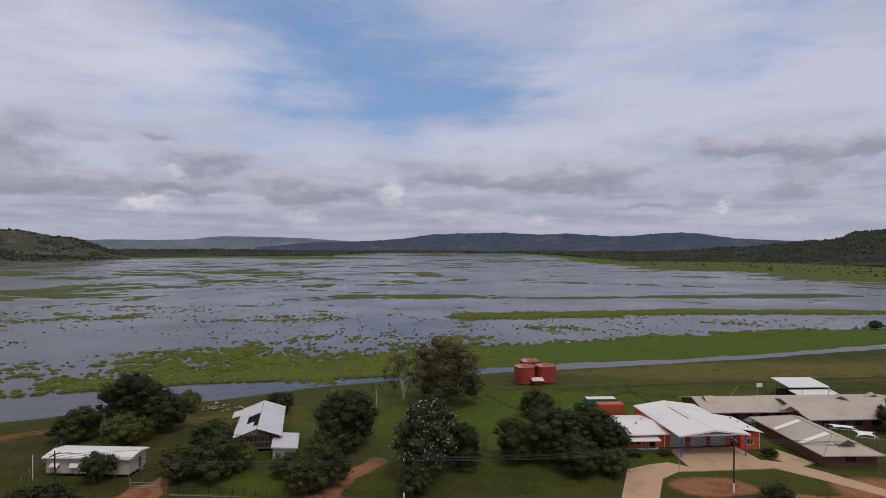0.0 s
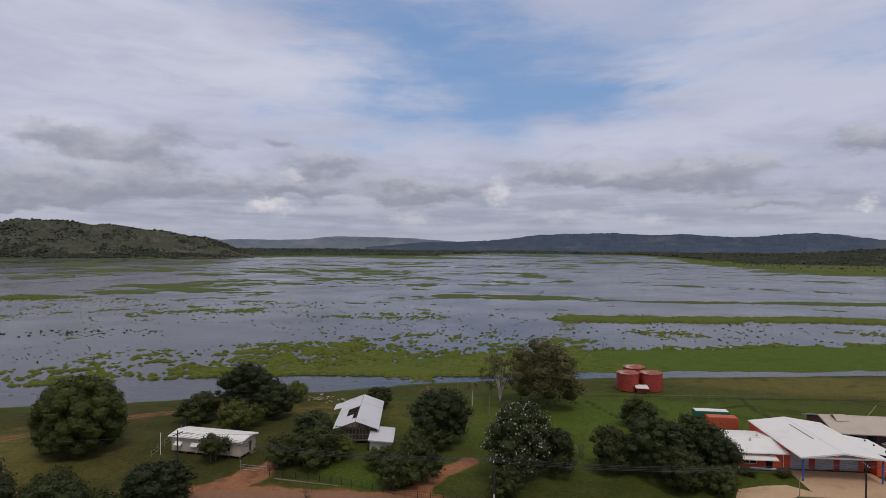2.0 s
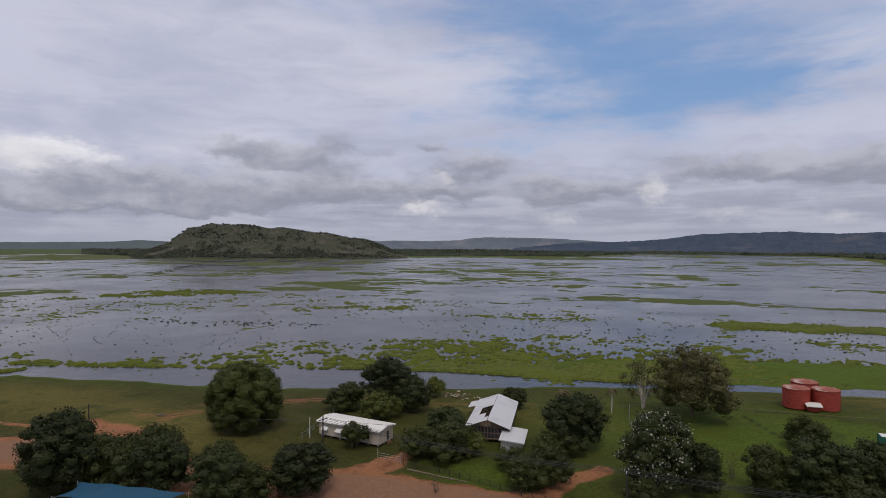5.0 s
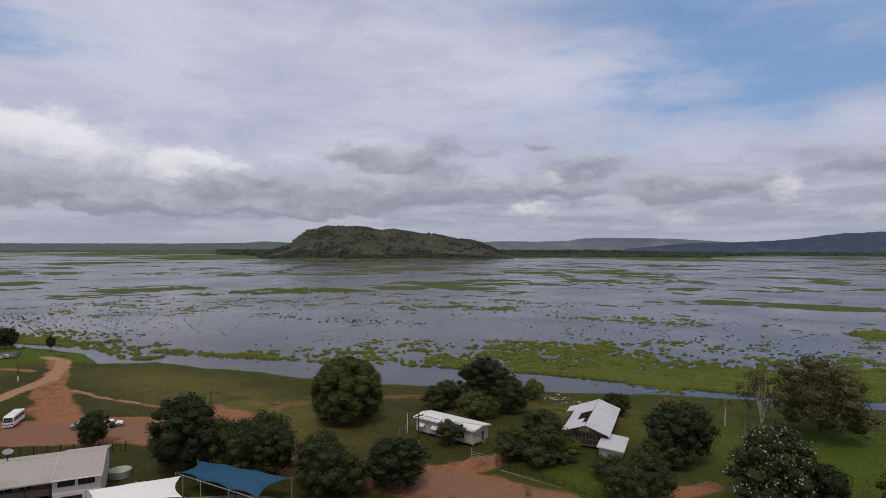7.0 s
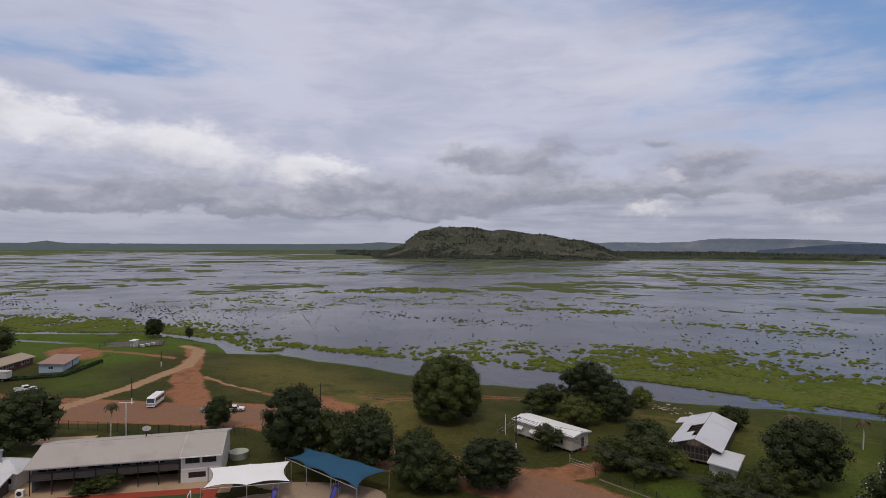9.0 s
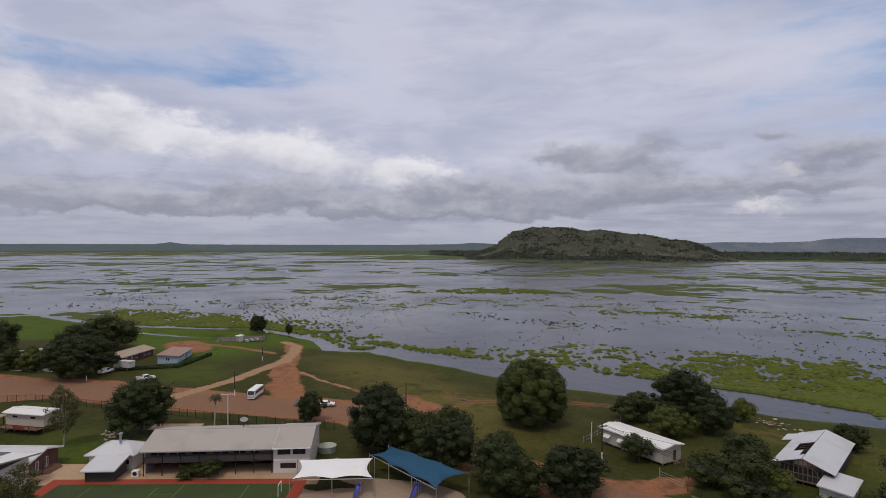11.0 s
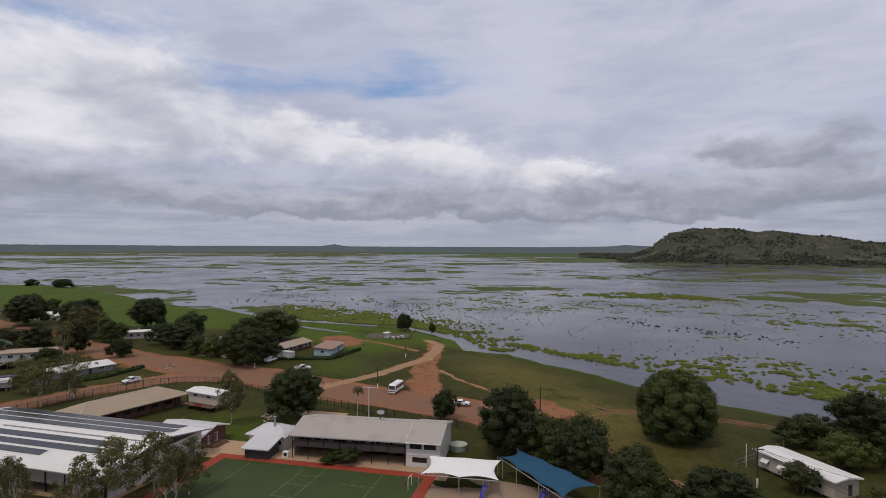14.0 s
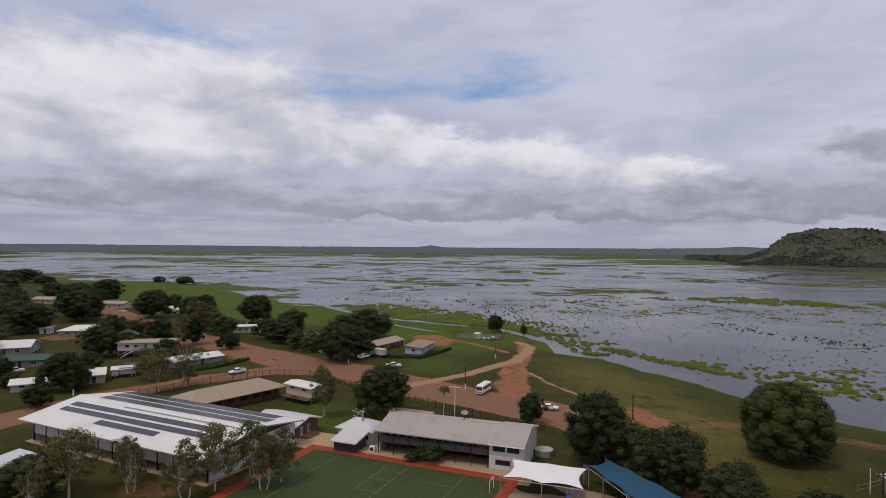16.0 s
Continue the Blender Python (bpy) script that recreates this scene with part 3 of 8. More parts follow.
    lawn = np.exp(-(((X - 32) / 85) ** 2 + ((Y - 140) / 44) ** 2)) * 0.80 + np.exp(-(((X + 125) / 22) ** 2 + ((Y - 10) / 18) ** 2)) * 0.62 + np.exp(-(((X + 190) / 22) ** 2 + ((Y - 45) / 14) ** 2)) * 0.6 + np.exp(-(((X + 30) / 16) ** 2 + ((Y - 98) / 10) ** 2)) * 0.45
    lush = np.clip(np.maximum(lush, lawn), 0, 1)
    dry = np.exp(-(((X - 110) / 75) ** 2 + ((Y - 194) / 16) ** 2)) * 1.25 + np.exp(-(((X + 95) / 26) ** 2 + ((Y - 92) / 16) ** 2)) * 0.6 + np.exp(-(((X + 150) / 45) ** 2 + ((Y - 95) / 19) ** 2)) * 0.75 + np.exp(-(((X + 45) / 34) ** 2 + ((Y - 138) / 10) ** 2)) * 0.6
    far = far_depth(X, Y)
    dry = np.maximum(dry, 0.42 * step(far, 0, 40) * step(-far, -520, -400) * (X > 150))
    dry = np.clip(dry * (0.55 + fbm(X, Y, 11, 4, 15)), 0, 1)
    rank = np.zeros_like(X)
    for line in DITCHES:
        rank = np.maximum(rank, step(-(near_line(X, Y, line) - 0.55 + w2 * 0.35), -0.8, 0.5))
    rank = np.maximum(rank, step(-(np.abs(d - 3.0) - 1.2 + w2), -1.0, 1.0) * 0.6)
    rank = np.maximum(rank, step(fbm(X, Y, 7, 4, 17), 0.58, 0.78) * 0.55 * (east_mat(X, Y) < 0))
    return np.clip(dirt, 0, 1), np.clip(tan, 0, 1), np.clip(road, 0, 1), lush, dry, np.clip(rank, 0, 1)


def axis(breaks):
    out = [breaks[0][0]]
    for (a, s0), (b, _) in zip(breaks[:-1], breaks[1:]):
        out += list(np.linspace(a, b, max(2, int(round((b - a) / s0)) + 1))[1:])
    return np.array(out)


gx = axis([(-4950, 300), (-2000, 90), (-900, 25), (-480, 5), (-320, 1.25), (120, 2.6), (260, 9), (700, 60), (1500, 350), (4950, 1)])
gy = axis([(-4950, 400), (-900, 60), (-220, 8), (-130, 1.6), (70, 1.1), (235, 3.5), (330, 14), (700, 60), (3300, 150), (4950, 1)])
GX, GY = np.meshgrid(gx, gy, indexing="ij")
GZ = ground_height(GX, GY)
nx, ny = GX.shape
idx = np.arange(nx * ny).reshape(nx, ny)
quads = np.stack([idx[:-1, :-1], idx[1:, :-1], idx[1:, 1:], idx[:-1, 1:]], -1).reshape(-1, 4)


def grid_mesh(name, V, Q, material, smooth=True):
    me = bpy.data.meshes.new(name)
    me.vertices.add(len(V))
    me.vertices.foreach_set("co", np.asarray(V, dtype=np.float32).ravel())
    me.loops.add(len(Q) * 4)
    me.loops.foreach_set("vertex_index", np.asarray(Q, dtype=np.int32).ravel())
    me.polygons.add(len(Q))
    me.polygons.foreach_set("loop_start", np.arange(0, len(Q) * 4, 4, dtype=np.int32))
    me.polygons.foreach_set("loop_total", np.full(len(Q), 4, dtype=np.int32))
    me.polygons.foreach_set("use_smooth", np.full(len(Q), smooth))
    me.update(calc_edges=True)
    me.validate()
    me.materials.append(material)
    return me


def ground_material():
    m = bpy.data.materials.new("grass_and_red_earth")
    m.use_nodes = True
    t = m.node_tree
    b = t.nodes["Principled BSDF"]
    b.inputs["Roughness"].default_value, b.inputs["Specular IOR Level"].default_value = 0.95, 0.1
    tc = t.nodes.new("ShaderNodeTexCoord")

    def noise_at(scale, detail, rough=0.6):
        n = t.nodes.new("ShaderNodeTexNoise")
        n.inputs["Scale"].default_value, n.inputs["Detail"].default_value, n.inputs["Roughness"].default_value = scale, detail, rough
        t.links.new(tc.outputs["Object"], n.inputs["Vector"])
        return n.outputs[0]

    def attr(name):
        a = t.nodes.new("ShaderNodeAttribute")
        a.attribute_name = name
        return a.outputs["Fac"]

    def ramp(v, lo, hi):
        n = t.nodes.new("ShaderNodeMapRange")
        n.interpolation_type = "SMOOTHSTEP"
        t.links.new(v, n.inputs[0])
        n.inputs[1].default_value, n.inputs[2].default_value = lo, hi
        return n.outputs[0]

    def math_(op, a, c):
        n = t.nodes.new("ShaderNodeMath")
        n.operation = op
        for s, v in zip(n.inputs, (a, c)):
            if isinstance(v, (int, float)):
                s.default_value = v
            else:
                t.links.new(v, s)
        return n.outputs[0]

    def mix(f, a, c):
        n = t.nodes.new("ShaderNodeMix")
        n.data_type = "RGBA"
        for s, v in ((n.inputs[0], f), (n.inputs[6], a), (n.inputs[7], c)):
            if isinstance(v, tuple):
                s.default_value = (*v, 1)
            else:
                t.links.new(v, s)
        return n.outputs[2]

    fine, mid, big = noise_at(1.6, 8, 0.7), noise_at(0.25, 6), noise_at(0.045, 4)
    grain = ramp(fine, 0.25, 0.75)
    lawn = mix(grain, (0.026, 0.031, 0.008), (0.060, 0.060, 0.016))
    lawn = mix(ramp(mid, 0.50, 0.72), lawn, (0.066, 0.052, 0.020))
    lawn = mix(ramp(big, 0.48, 0.66), lawn, (0.062, 0.063, 0.018))
    lush = mix(grain, (0.042, 0.072, 0.009), (0.092, 0.134, 0.018))
    lush = mix(ramp(mid, 0.52, 0.74), lush, (0.048, 0.062, 0.012))
    lush = mix(ramp(big, 0.45, 0.7), lush, (0.062, 0.084, 0.009))
    dry = mix(grain, (0.078, 0.072, 0.018), (0.140, 0.118, 0.036))
    dry = mix(ramp(mid, 0.5, 0.75), dry, (0.052, 0.056, 0.015))
    dirt = mix(grain, (0.215, 0.096, 0.050), (0.320, 0.152, 0.083))
    dirt = mix(ramp(mid, 0.48, 0.7), dirt, (0.170, 0.075, 0.042))
    road = mix(grain, (0.190, 0.104, 0.068), (0.250, 0.142, 0.094))
    road = mix(ramp(mid, 0.5, 0.75), road, (0.250, 0.126, 0.072))
    tan = mix(grain, (0.29, 0.175, 0.102), (0.38, 0.245, 0.150))
    soft = math_("MULTIPLY", math_("SUBTRACT", mid, 0.5), 0.7)
    rag = math_("MULTIPLY", math_("SUBTRACT", fine, 0.5), 0.4)

    def edge(name, wide=0.22):
        return ramp(math_("ADD", math_("ADD", attr(name), soft), rag), 0.5 - wide, 0.5 + wide)

    col = mix(edge("lush", 0.4), lawn, lush)
    col = mix(edge("dry", 0.4), col, dry)
    col = mix(edge("rank", 0.35), col, mix(grain, (0.022, 0.032, 0.007), (0.044, 0.056, 0.012)))
    col = mix(edge("dirt", 0.25), col, dirt)
    col = mix(edge("road", 0.3), col, road)
    col = mix(edge("tan", 0.2), col, tan)
    t.links.new(col, b.inputs["Base Color"])
    bp = t.nodes.new("ShaderNodeBump")
    bp.inputs["Strength"].default_value, bp.inputs["Distance"].default_value = 0.7, 0.25
    t.links.new(fine, bp.inputs["Height"])
    t.links.new(bp.outputs[0], b.inputs["Normal"])
    return m


ground_me = grid_mesh("ground", np.stack([GX.ravel(), GY.ravel(), GZ.ravel()], 1), quads, ground_material())
for zone, weight in zip(("dirt", "tan", "road", "lush", "dry", "rank"), zones(GX, GY)):
    a = ground_me.attributes.new(zone, "FLOAT", "POINT")
    a.data.foreach_set("value", weight.ravel().astype(np.float32))
ground = tagged(new("ground", ground_me), "flat grassy floodplain with red earth roads and worn tracks", "ground", kind="structure")


def water_material():
    m = bpy.data.materials.new("flood_water")
    m.use_nodes = True
    t = m.node_tree
    b = t.nodes["Principled BSDF"]
    b.inputs["Base Color"].default_value = (0.016, 0.017, 0.024, 1)
    b.inputs["Roughness"].default_value, b.inputs["IOR"].default_value = 0.16, 1.33
    tc = t.nodes.new("ShaderNodeTexCoord")
    normal = None
    for scale, dist, strength in ((0.9, 0.10, 0.35), (0.12, 0.5, 0.28)):
        mp = t.nodes.new("ShaderNodeMapping")
        mp.inputs["Scale"].default_value = (scale, scale * 1.6, 1)
        n = t.nodes.new("ShaderNodeTexNoise")
        n.inputs["Scale"].default_value, n.inputs["Detail"].default_value = 1.0, 4
        bp = t.nodes.new("ShaderNodeBump")
        bp.inputs["Strength"].default_value, bp.inputs["Distance"].default_value = strength, dist
        t.links.new(tc.outputs["Object"], mp.inputs[0])
        t.links.new(mp.outputs[0], n.inputs["Vector"])
        t.links.new(n.outputs[0], bp.inputs["Height"])
        if normal is not None:
            t.links.new(normal, bp.inputs["Normal"])
        normal = bp.outputs[0]
    t.links.new(normal, b.inputs["Normal"])
    cn = t.nodes.new("ShaderNodeTexNoise")
    cn.inputs["Scale"].default_value, cn.inputs["Detail"].default_value = 0.012, 5
    t.links.new(tc.outputs["Object"], cn.inputs["Vector"])
    mr = t.nodes.new("ShaderNodeMapRange")
    mr.inputs[1].default_value, mr.inputs[2].default_value, mr.inputs[3].default_value, mr.inputs[4].default_value = 0.35, 0.65, 0.10, 0.24
    t.links.new(cn.outputs[0], mr.inputs[0])
    t.links.new(mr.outputs[0], b.inputs["Roughness"])
    return m


W = 4950
water_me = grid_mesh("water", [(-W, -2500, 0), (W, -2500, 0), (W, W, 0), (-W, W, 0)], [(0, 1, 2, 3)], water_material(), False)
water = tagged(new("water", water_me), "wide shallow flood water, grey and faintly rippled", "water", kind="structure")


# --- plants growing through the water ---
BLOBS = []


def blob(x, y, long, short, w):
    BLOBS.append((x, y, long, short, w * 0.74))


blob(-343, 447, 110, 26, 0.62), blob(-532, 694, 230, 55, 0.60), blob(-238, 503, 120, 26, 0.62), blob(-214, 656, 170, 40, 0.60)
blob(-49, 481, 75, 18, 0.66), blob(-126, 454, 60, 14, 0.55), blob(-749, 133, 150, 40, 0.64), blob(-640, 200, 90, 26, 0.56)
blob(-415, 345, 70, 20, 0.62), blob(-368, 435, 90, 20, 0.62), blob(-630, 762, 190, 48, 0.64), blob(-560, 932, 200, 55, 0.62)
blob(-285, 560, 120, 34, 0.66), blob(-174, 582, 110, 24, 0.62), blob(-729, 156, 110, 24, 0.56), blob(-900, 1000, 320, 60, 0.60)
blob(-420, 820, 260, 45, 0.56), blob(-1340, -300, 420, 110, 0.62), blob(-1900, -300, 600, 200, 0.68), blob(-1500, 300, 420, 60, 0.56)
blob(-2600, 200, 900, 260, 0.64), blob(-1100, 620, 300, 60, 0.52), blob(-80, 340, 60, 14, 0.22), blob(-200, 330, 70, 18, 0.20)
blob(150, 330, 120, 16, 0.14), blob(60, 300, 60, 14, 0.18), blob(250, 620, 160, 18, 0.46), blob(420, 760, 160, 26, 0.56), blob(-60, 700, 160, 24, 0.44)
blob(-300, 1150, 400, 60, 0.50), blob(-1700, 900, 500, 90, 0.54), blob(-2200, -700, 600, 300, 0.66)
CHAN_X, CHAN_Y = [-230, -200, -149, -109, -76, -43, -18, 15], [118, 128, 149, 168, 179, 185, 190, 200]
BAR_A = [(20, 348), (79, 358), (157, 376), (291, 374), (620, 392)]
BAR_B = [(75, 468), (201, 487), (402, 505), (700, 540)]


def cover(X, Y):
    """How densely plants stand in the water, 0..1."""
    R = np.hypot(X, Y)
    az = np.degrees(np.arctan2(-X, Y))
    c = np.interp(R, [250, 330, 430, 900, 1500, 2400, 3000, 4000], [0.006, 0.015, 0.07, 0.15, 0.21, 0.31, 0.52, 0.70]) * np.interp(az, [-20, -4, 8, 20], [0.35, 0.40, 0.8, 1.0])
    for x, y, lo, sh, w in BLOBS:
        r = math.hypot(x, y)
        tx, ty = y / r, -x / r
        u, v = (X - x) * tx + (Y - y) * ty, (X - x) * ty * -1 + (Y - y) * tx
        c = np.maximum(c, w * np.exp(-np.power((u / (lo * 1.25)) ** 2 + (v / (sh * 1.2)) ** 2, 1.6)))
    d = (Y - np.interp(X, CHAN_X, CHAN_Y)) * 0.9
    wide = np.interp(X, [-230, -195, -150, -115, -70, -30, 20], [4, 14, 48, 66, 70, 66, 54])
    dens = np.interp(X, [-230, -160, -115, -60, -20, 20], [0.18, 0.32, 0.42, 0.42, 0.44, 0.46])
    belt = np.where(d > -0.5, dens * np.exp(-np.power(np.maximum(d, 0) / wide, 2.2)), 0)
    strip = np.where(d > -0.5, np.interp(X, [-230, -205, -160, -115, -80, -20], [0.75, 0.8, 0.62, 0.7, 0.9, 0.95]) * np.exp(-np.power(np.maximum(d, 0) / np.interp(X, [-200, -110, -40], [7, 5, 30]), 2)), 0)
    here = (X > -225) & (X < 30)
    c = np.maximum(c, np.where(here, np.maximum(belt, strip), 0))
    c = np.maximum(c, 0.95 * np.exp(-(near_line(X, Y, BAR_A) / np.interp(X, [10, 40, 300], [15, 15, 11])) ** 4))
    c = np.maximum(c, 0.90 * np.exp(-(near_line(X, Y, BAR_B) / np.interp(X, [70, 200, 420, 600], [8, 12, 22, 45])) ** 4))
    s = -shore_depth(X, Y)
    c = np.maximum(c, np.where((X < -205) & (s > 0), np.interp(X, [-700, -420, -380, -210], [0.5, 0.55, 0.78, 0.78]) * np.exp(-(s / np.interp(X, [-700, -420, -300, -210], [34, 52, 40, 9])) ** 2.4), 0))
    c = np.where((X < -200) & (near_line(X, Y, INLET) < 3.4), 0.0, c)
    m = -east_mat(X, Y)
    c = np.maximum(c, np.where((X > -50) & (m > 0), 0.40 * np.exp(-(m / 9) ** 2), 0))
    f = -far_depth(X, Y)
    c = np.maximum(c, 0.62 * np.exp(-(np.maximum(f, 0) / 150) ** 2))
    return c


def clump_field(X, Y, size, seed):
    """Distance to the nearest of many scattered clump centres, about 0..1."""
    u, v = X / size, Y / size
    iu, iv = np.floor(u).astype(np.int64), np.floor(v).astype(np.int64)
    best = np.full(X.shape, 9.0)
    for a in (-1, 0, 1):
        for b in (-1, 0, 1):
            k = ((iu + a) * 374761393 + (iv + b) * 668265263 + seed * 974711) & 0xFFFFFFFF
            k = ((k ^ (k >> 13)) * 1274126177) & 0xFFFFFFFF
            jx, jy, grow = (k & 0xFF) / 255.0, ((k >> 8) & 0xFF) / 255.0, 0.7 + ((k >> 16) & 0xFF) / 255.0 * 0.9
            best = np.minimum(best, np.hypot((iu + a + jx - u) * 0.75, iv + b + jy - v) * grow)
    return best


def plant_bed(name, xs, ys, patch, skip, label, material, top=0.42, tussock=0.0):
    """Beds of water plants: ragged low mats that break the surface; the cover gives the share of the water they hide."""
    X, Y = np.meshgrid(xs, ys, indexing="ij")
    wx, wy = (fbm(X, Y, patch * 5, 3, 41) - 0.5) * patch * 5, (fbm(X, Y, patch * 5, 3, 43) - 0.5) * patch * 5
    n = fbm(X + wx, Y + wy, patch * 8, 6, 22, 0.82)
    n = (n - n.mean()) / n.std()
    if tussock:
        k = clump_field(X + wx * 0.4, Y + wy * 0.4, patch * 1.5, 27)
        n = n * (1 - tussock) + (k - k.mean()) / k.std() * tussock
        n /= n.std()
    n = 1 / (1 + np.exp(-1.70 * n))
    v = cover(X, Y) - step(shore_depth(X, Y), -1.5, 1.5) - step(far_depth(X, Y), -10, 20) - np.where(X > -60, step(-near_line(X, Y, CREEK), -9, -4), 0) - n + (fbm(X, Y, patch * 0.6, 2, 29) - 0.5) * 0.12
    z = np.clip(v * 6.0, -0.3, 1.0) * top + np.where(v > 0, (fbm(X, Y, patch * 0.5, 3, 24) - 0.4) * 0.9 * top, 0)
    if skip is not None:
        x0, x1, y0, y1 = skip
        z = np.where((X > x0) & (X < x1) & (Y > y0) & (Y < y1), -1.0, z)
    z = np.where((shore_depth(X, Y) > 4) | (far_depth(X, Y) > 40), -1.0, z)
    a, b = X.shape
    ids = np.arange(a * b).reshape(a, b)
    q = np.stack([ids[:-1, :-1], ids[1:, :-1], ids[1:, 1:], ids[:-1, 1:]], -1).reshape(-1, 4)
    keep = (z.ravel()[q] > 0.0).any(1) & (z.ravel()[q] > -0.9).all(1)
    q = q[keep]
    used, inv = np.unique(q.ravel(), return_inverse=True)
    V = np.stack([X.ravel(), Y.ravel(), z.ravel()], 1)[used]
    me = grid_mesh(name, V, inv.reshape(-1, 4), material, False)
    return tagged(new(name, me), label, "water plants", kind="stuff")


def plant_material(name, a, b, c):
    m = bpy.data.materials.new(name)
    m.use_nodes = True
    t = m.node_tree
    s = t.nodes["Principled BSDF"]
    s.inputs["Roughness"].default_value, s.inputs["Specular IOR Level"].default_value = 0.9, 0.15
    tc = t.nodes.new("ShaderNodeTexCoord")
    last = None
    for scale, lo, hi, col in ((0.9, 0.3, 0.7, b), (0.06, 0.45, 0.65, c)):
        n = t.nodes.new("ShaderNodeTexNoise")
        n.inputs["Scale"].default_value, n.inputs["Detail"].default_value = scale, 6
        t.links.new(tc.outputs["Object"], n.inputs["Vector"])
        r = t.nodes.new("ShaderNodeMapRange")
        r.inputs[1].default_value, r.inputs[2].default_value = lo, hi
        t.links.new(n.outputs[0], r.inputs[0])
        x = t.nodes.new("ShaderNodeMix")
        x.data_type = "RGBA"
        t.links.new(r.outputs[0], x.inputs[0])
        if last is None:
            x.inputs[6].default_value = (*a, 1)
        else:
            t.links.new(last, x.inputs[6])
        x.inputs[7].default_value = (*col, 1)
        last = x.outputs[2]
    t.links.new(last, s.inputs["Base Color"])
    return m


BED_NEAR = plant_material("lily_and_grass_beds", (0.034, 0.052, 0.009), (0.125, 0.138, 0.022), (0.086, 0.106, 0.014))
BED_FAR = plant_material("distant_grass_beds", (0.044, 0.060, 0.016), (0.092, 0.104, 0.028), (0.066, 0.086, 0.020))
NEAR_BED = (-460, 330, 40, 400)
plant_bed("water_plants", np.arange(-460, 330.1, 0.8), np.arange(40, 400.1, 0.8), 2.2, None, "bright green grass and lily beds growing in the flood water", BED_NEAR, 0.55, 0.45)
plant_bed("water_plants", np.arange(-1300, 760, 2.8), np.arange(-420, 1400, 2.8), 9, NEAR_BED, "streaks of green plants scattered over the flood water", BED_FAR, 0.35, 0.15)
plant_bed("water_plants", np.arange(-4600, 900, 13.0), np.arange(-1600, 3100, 13.0), 45, (-1300, 760, -420, 1400), "distant green beds of plants on the flood water", BED_FAR, 0.4)


def reed_tufts():
    """Dark tufts of reed standing in the open water."""
    rng = np.random.default_rng(5)
    V, Q = [], []

    def cluster(x, y, sx, sy, n, size):
        for _ in range(int(n * 1.1)):
            px, py = x + rng.normal() * sx, y + rng.normal() * sy
            if shore_depth(np.array([px]), np.array([py]))[0] > -2:
                continue
            r, h = size * rng.uniform(0.15, 0.55), size * rng.uniform(0.10, 0.32)
            k0 = len(V)
            for z, s in ((-0.05, 1.0), (h * 0.6, 0.85), (h, 0.3)):
                for k in range(6):
                    a = k * math.tau / 6 + rng.uniform(-0.3, 0.3)
                    q = r * s * rng.uniform(0.6, 1.25)
                    V.append((px + q * math.cos(a) * 1.5, py + q * math.sin(a), z * rng.uniform(0.8, 1.2)))
            for ring in (0, 6):
                for k in range(6):
                    j = (k + 1) % 6
                    Q.append((k0 + ring + k, k0 + ring + j, k0 + ring + 6 + j, k0 + ring + 6 + k))
    cluster(-221, 236, 7, 5, 26, 1.8), cluster(-262, 226, 12, 3, 26, 1.5), cluster(-200, 250, 10, 5, 22, 1.3)
    cluster(-172, 196, 26, 14, 70, 0.8), cluster(-230, 190, 40, 18, 90, 0.7), cluster(-290, 170, 45, 16, 110, 0.9)
    cluster(-400, 120, 40, 10, 90, 1.5), cluster(-340, 140, 40, 12, 80, 1.1), cluster(-120, 290, 55, 22, 90, 0.8)
    cluster(-30, 285, 50, 18, 90, 1.0), cluster(60, 300, 60, 14, 60, 1.1), cluster(-280, 320, 70, 40, 90, 1.1)
    cluster(-180, 380, 80, 30, 80, 1.2), cluster(-430, 260, 70, 30, 60, 1.4), cluster(130, 325, 60, 10, 50, 1.1)
    cluster(-520, 60, 40, 18, 60, 1.6), cluster(-470, 20, 10, 14, 24, 1.6), cluster(-700, 560, 90, 90, 40, 2.2)
    for k in range(46):
        f = k / 45
        cluster(-719 - 257 * f, 576 + 316 * f, 6, 9, 2, 3.6)
    for k in range(16):
        cluster(-560 - 70 * k / 15, 40 + 74 * k / 15, 3, 2, 1, 2.6)
    me = grid_mesh("reed_tufts", V, Q, mat("dark_reeds", (0.028, 0.036, 0.022), 0.9, var=0.4, fine=2), False)
    tagged(new("reed_tufts", me), "dark tufts of reed standing in open water", "reeds", kind="stuff")


reed_tufts()


# ======== hills and far woods ========
def hill_mat(name, low, high, rock, scale):
    m = bpy.data.materials.new(name)
    m.use_nodes = True
    t = m.node_tree
    s = t.nodes["Principled BSDF"]
    s.inputs["Roughness"].default_value, s.inputs["Specular IOR Level"].default_value = 1.0, 0.0
    tc = t.nodes.new("ShaderNodeTexCoord")
    last = None
    for k, lo, hi, col in ((scale, 0.35, 0.65, high), (scale * 0.3, 0.56, 0.68, rock)):
        n = t.nodes.new("ShaderNodeTexNoise")
        n.inputs["Scale"].default_value, n.inputs["Detail"].default_value, n.inputs["Roughness"].default_value = k, 7, 0.65
        t.links.new(tc.outputs["Object"], n.inputs["Vector"])
        r = t.nodes.new("ShaderNodeMapRange")
        r.inputs[1].default_value, r.inputs[2].default_value = lo, hi
        t.links.new(n.outputs[0], r.inputs[0])
        x = t.nodes.new("ShaderNodeMix")
        x.data_type = "RGBA"
        t.links.new(r.outputs[0], x.inputs[0])
        if last is None:
            x.inputs[6].default_value = (*low, 1)
        else:
            t.links.new(last, x.inputs[6])
        x.inputs[7].default_value = (*col, 1)
        last = x.outputs[2]
    t.links.new(last, s.inputs["Base Color"])
    return m


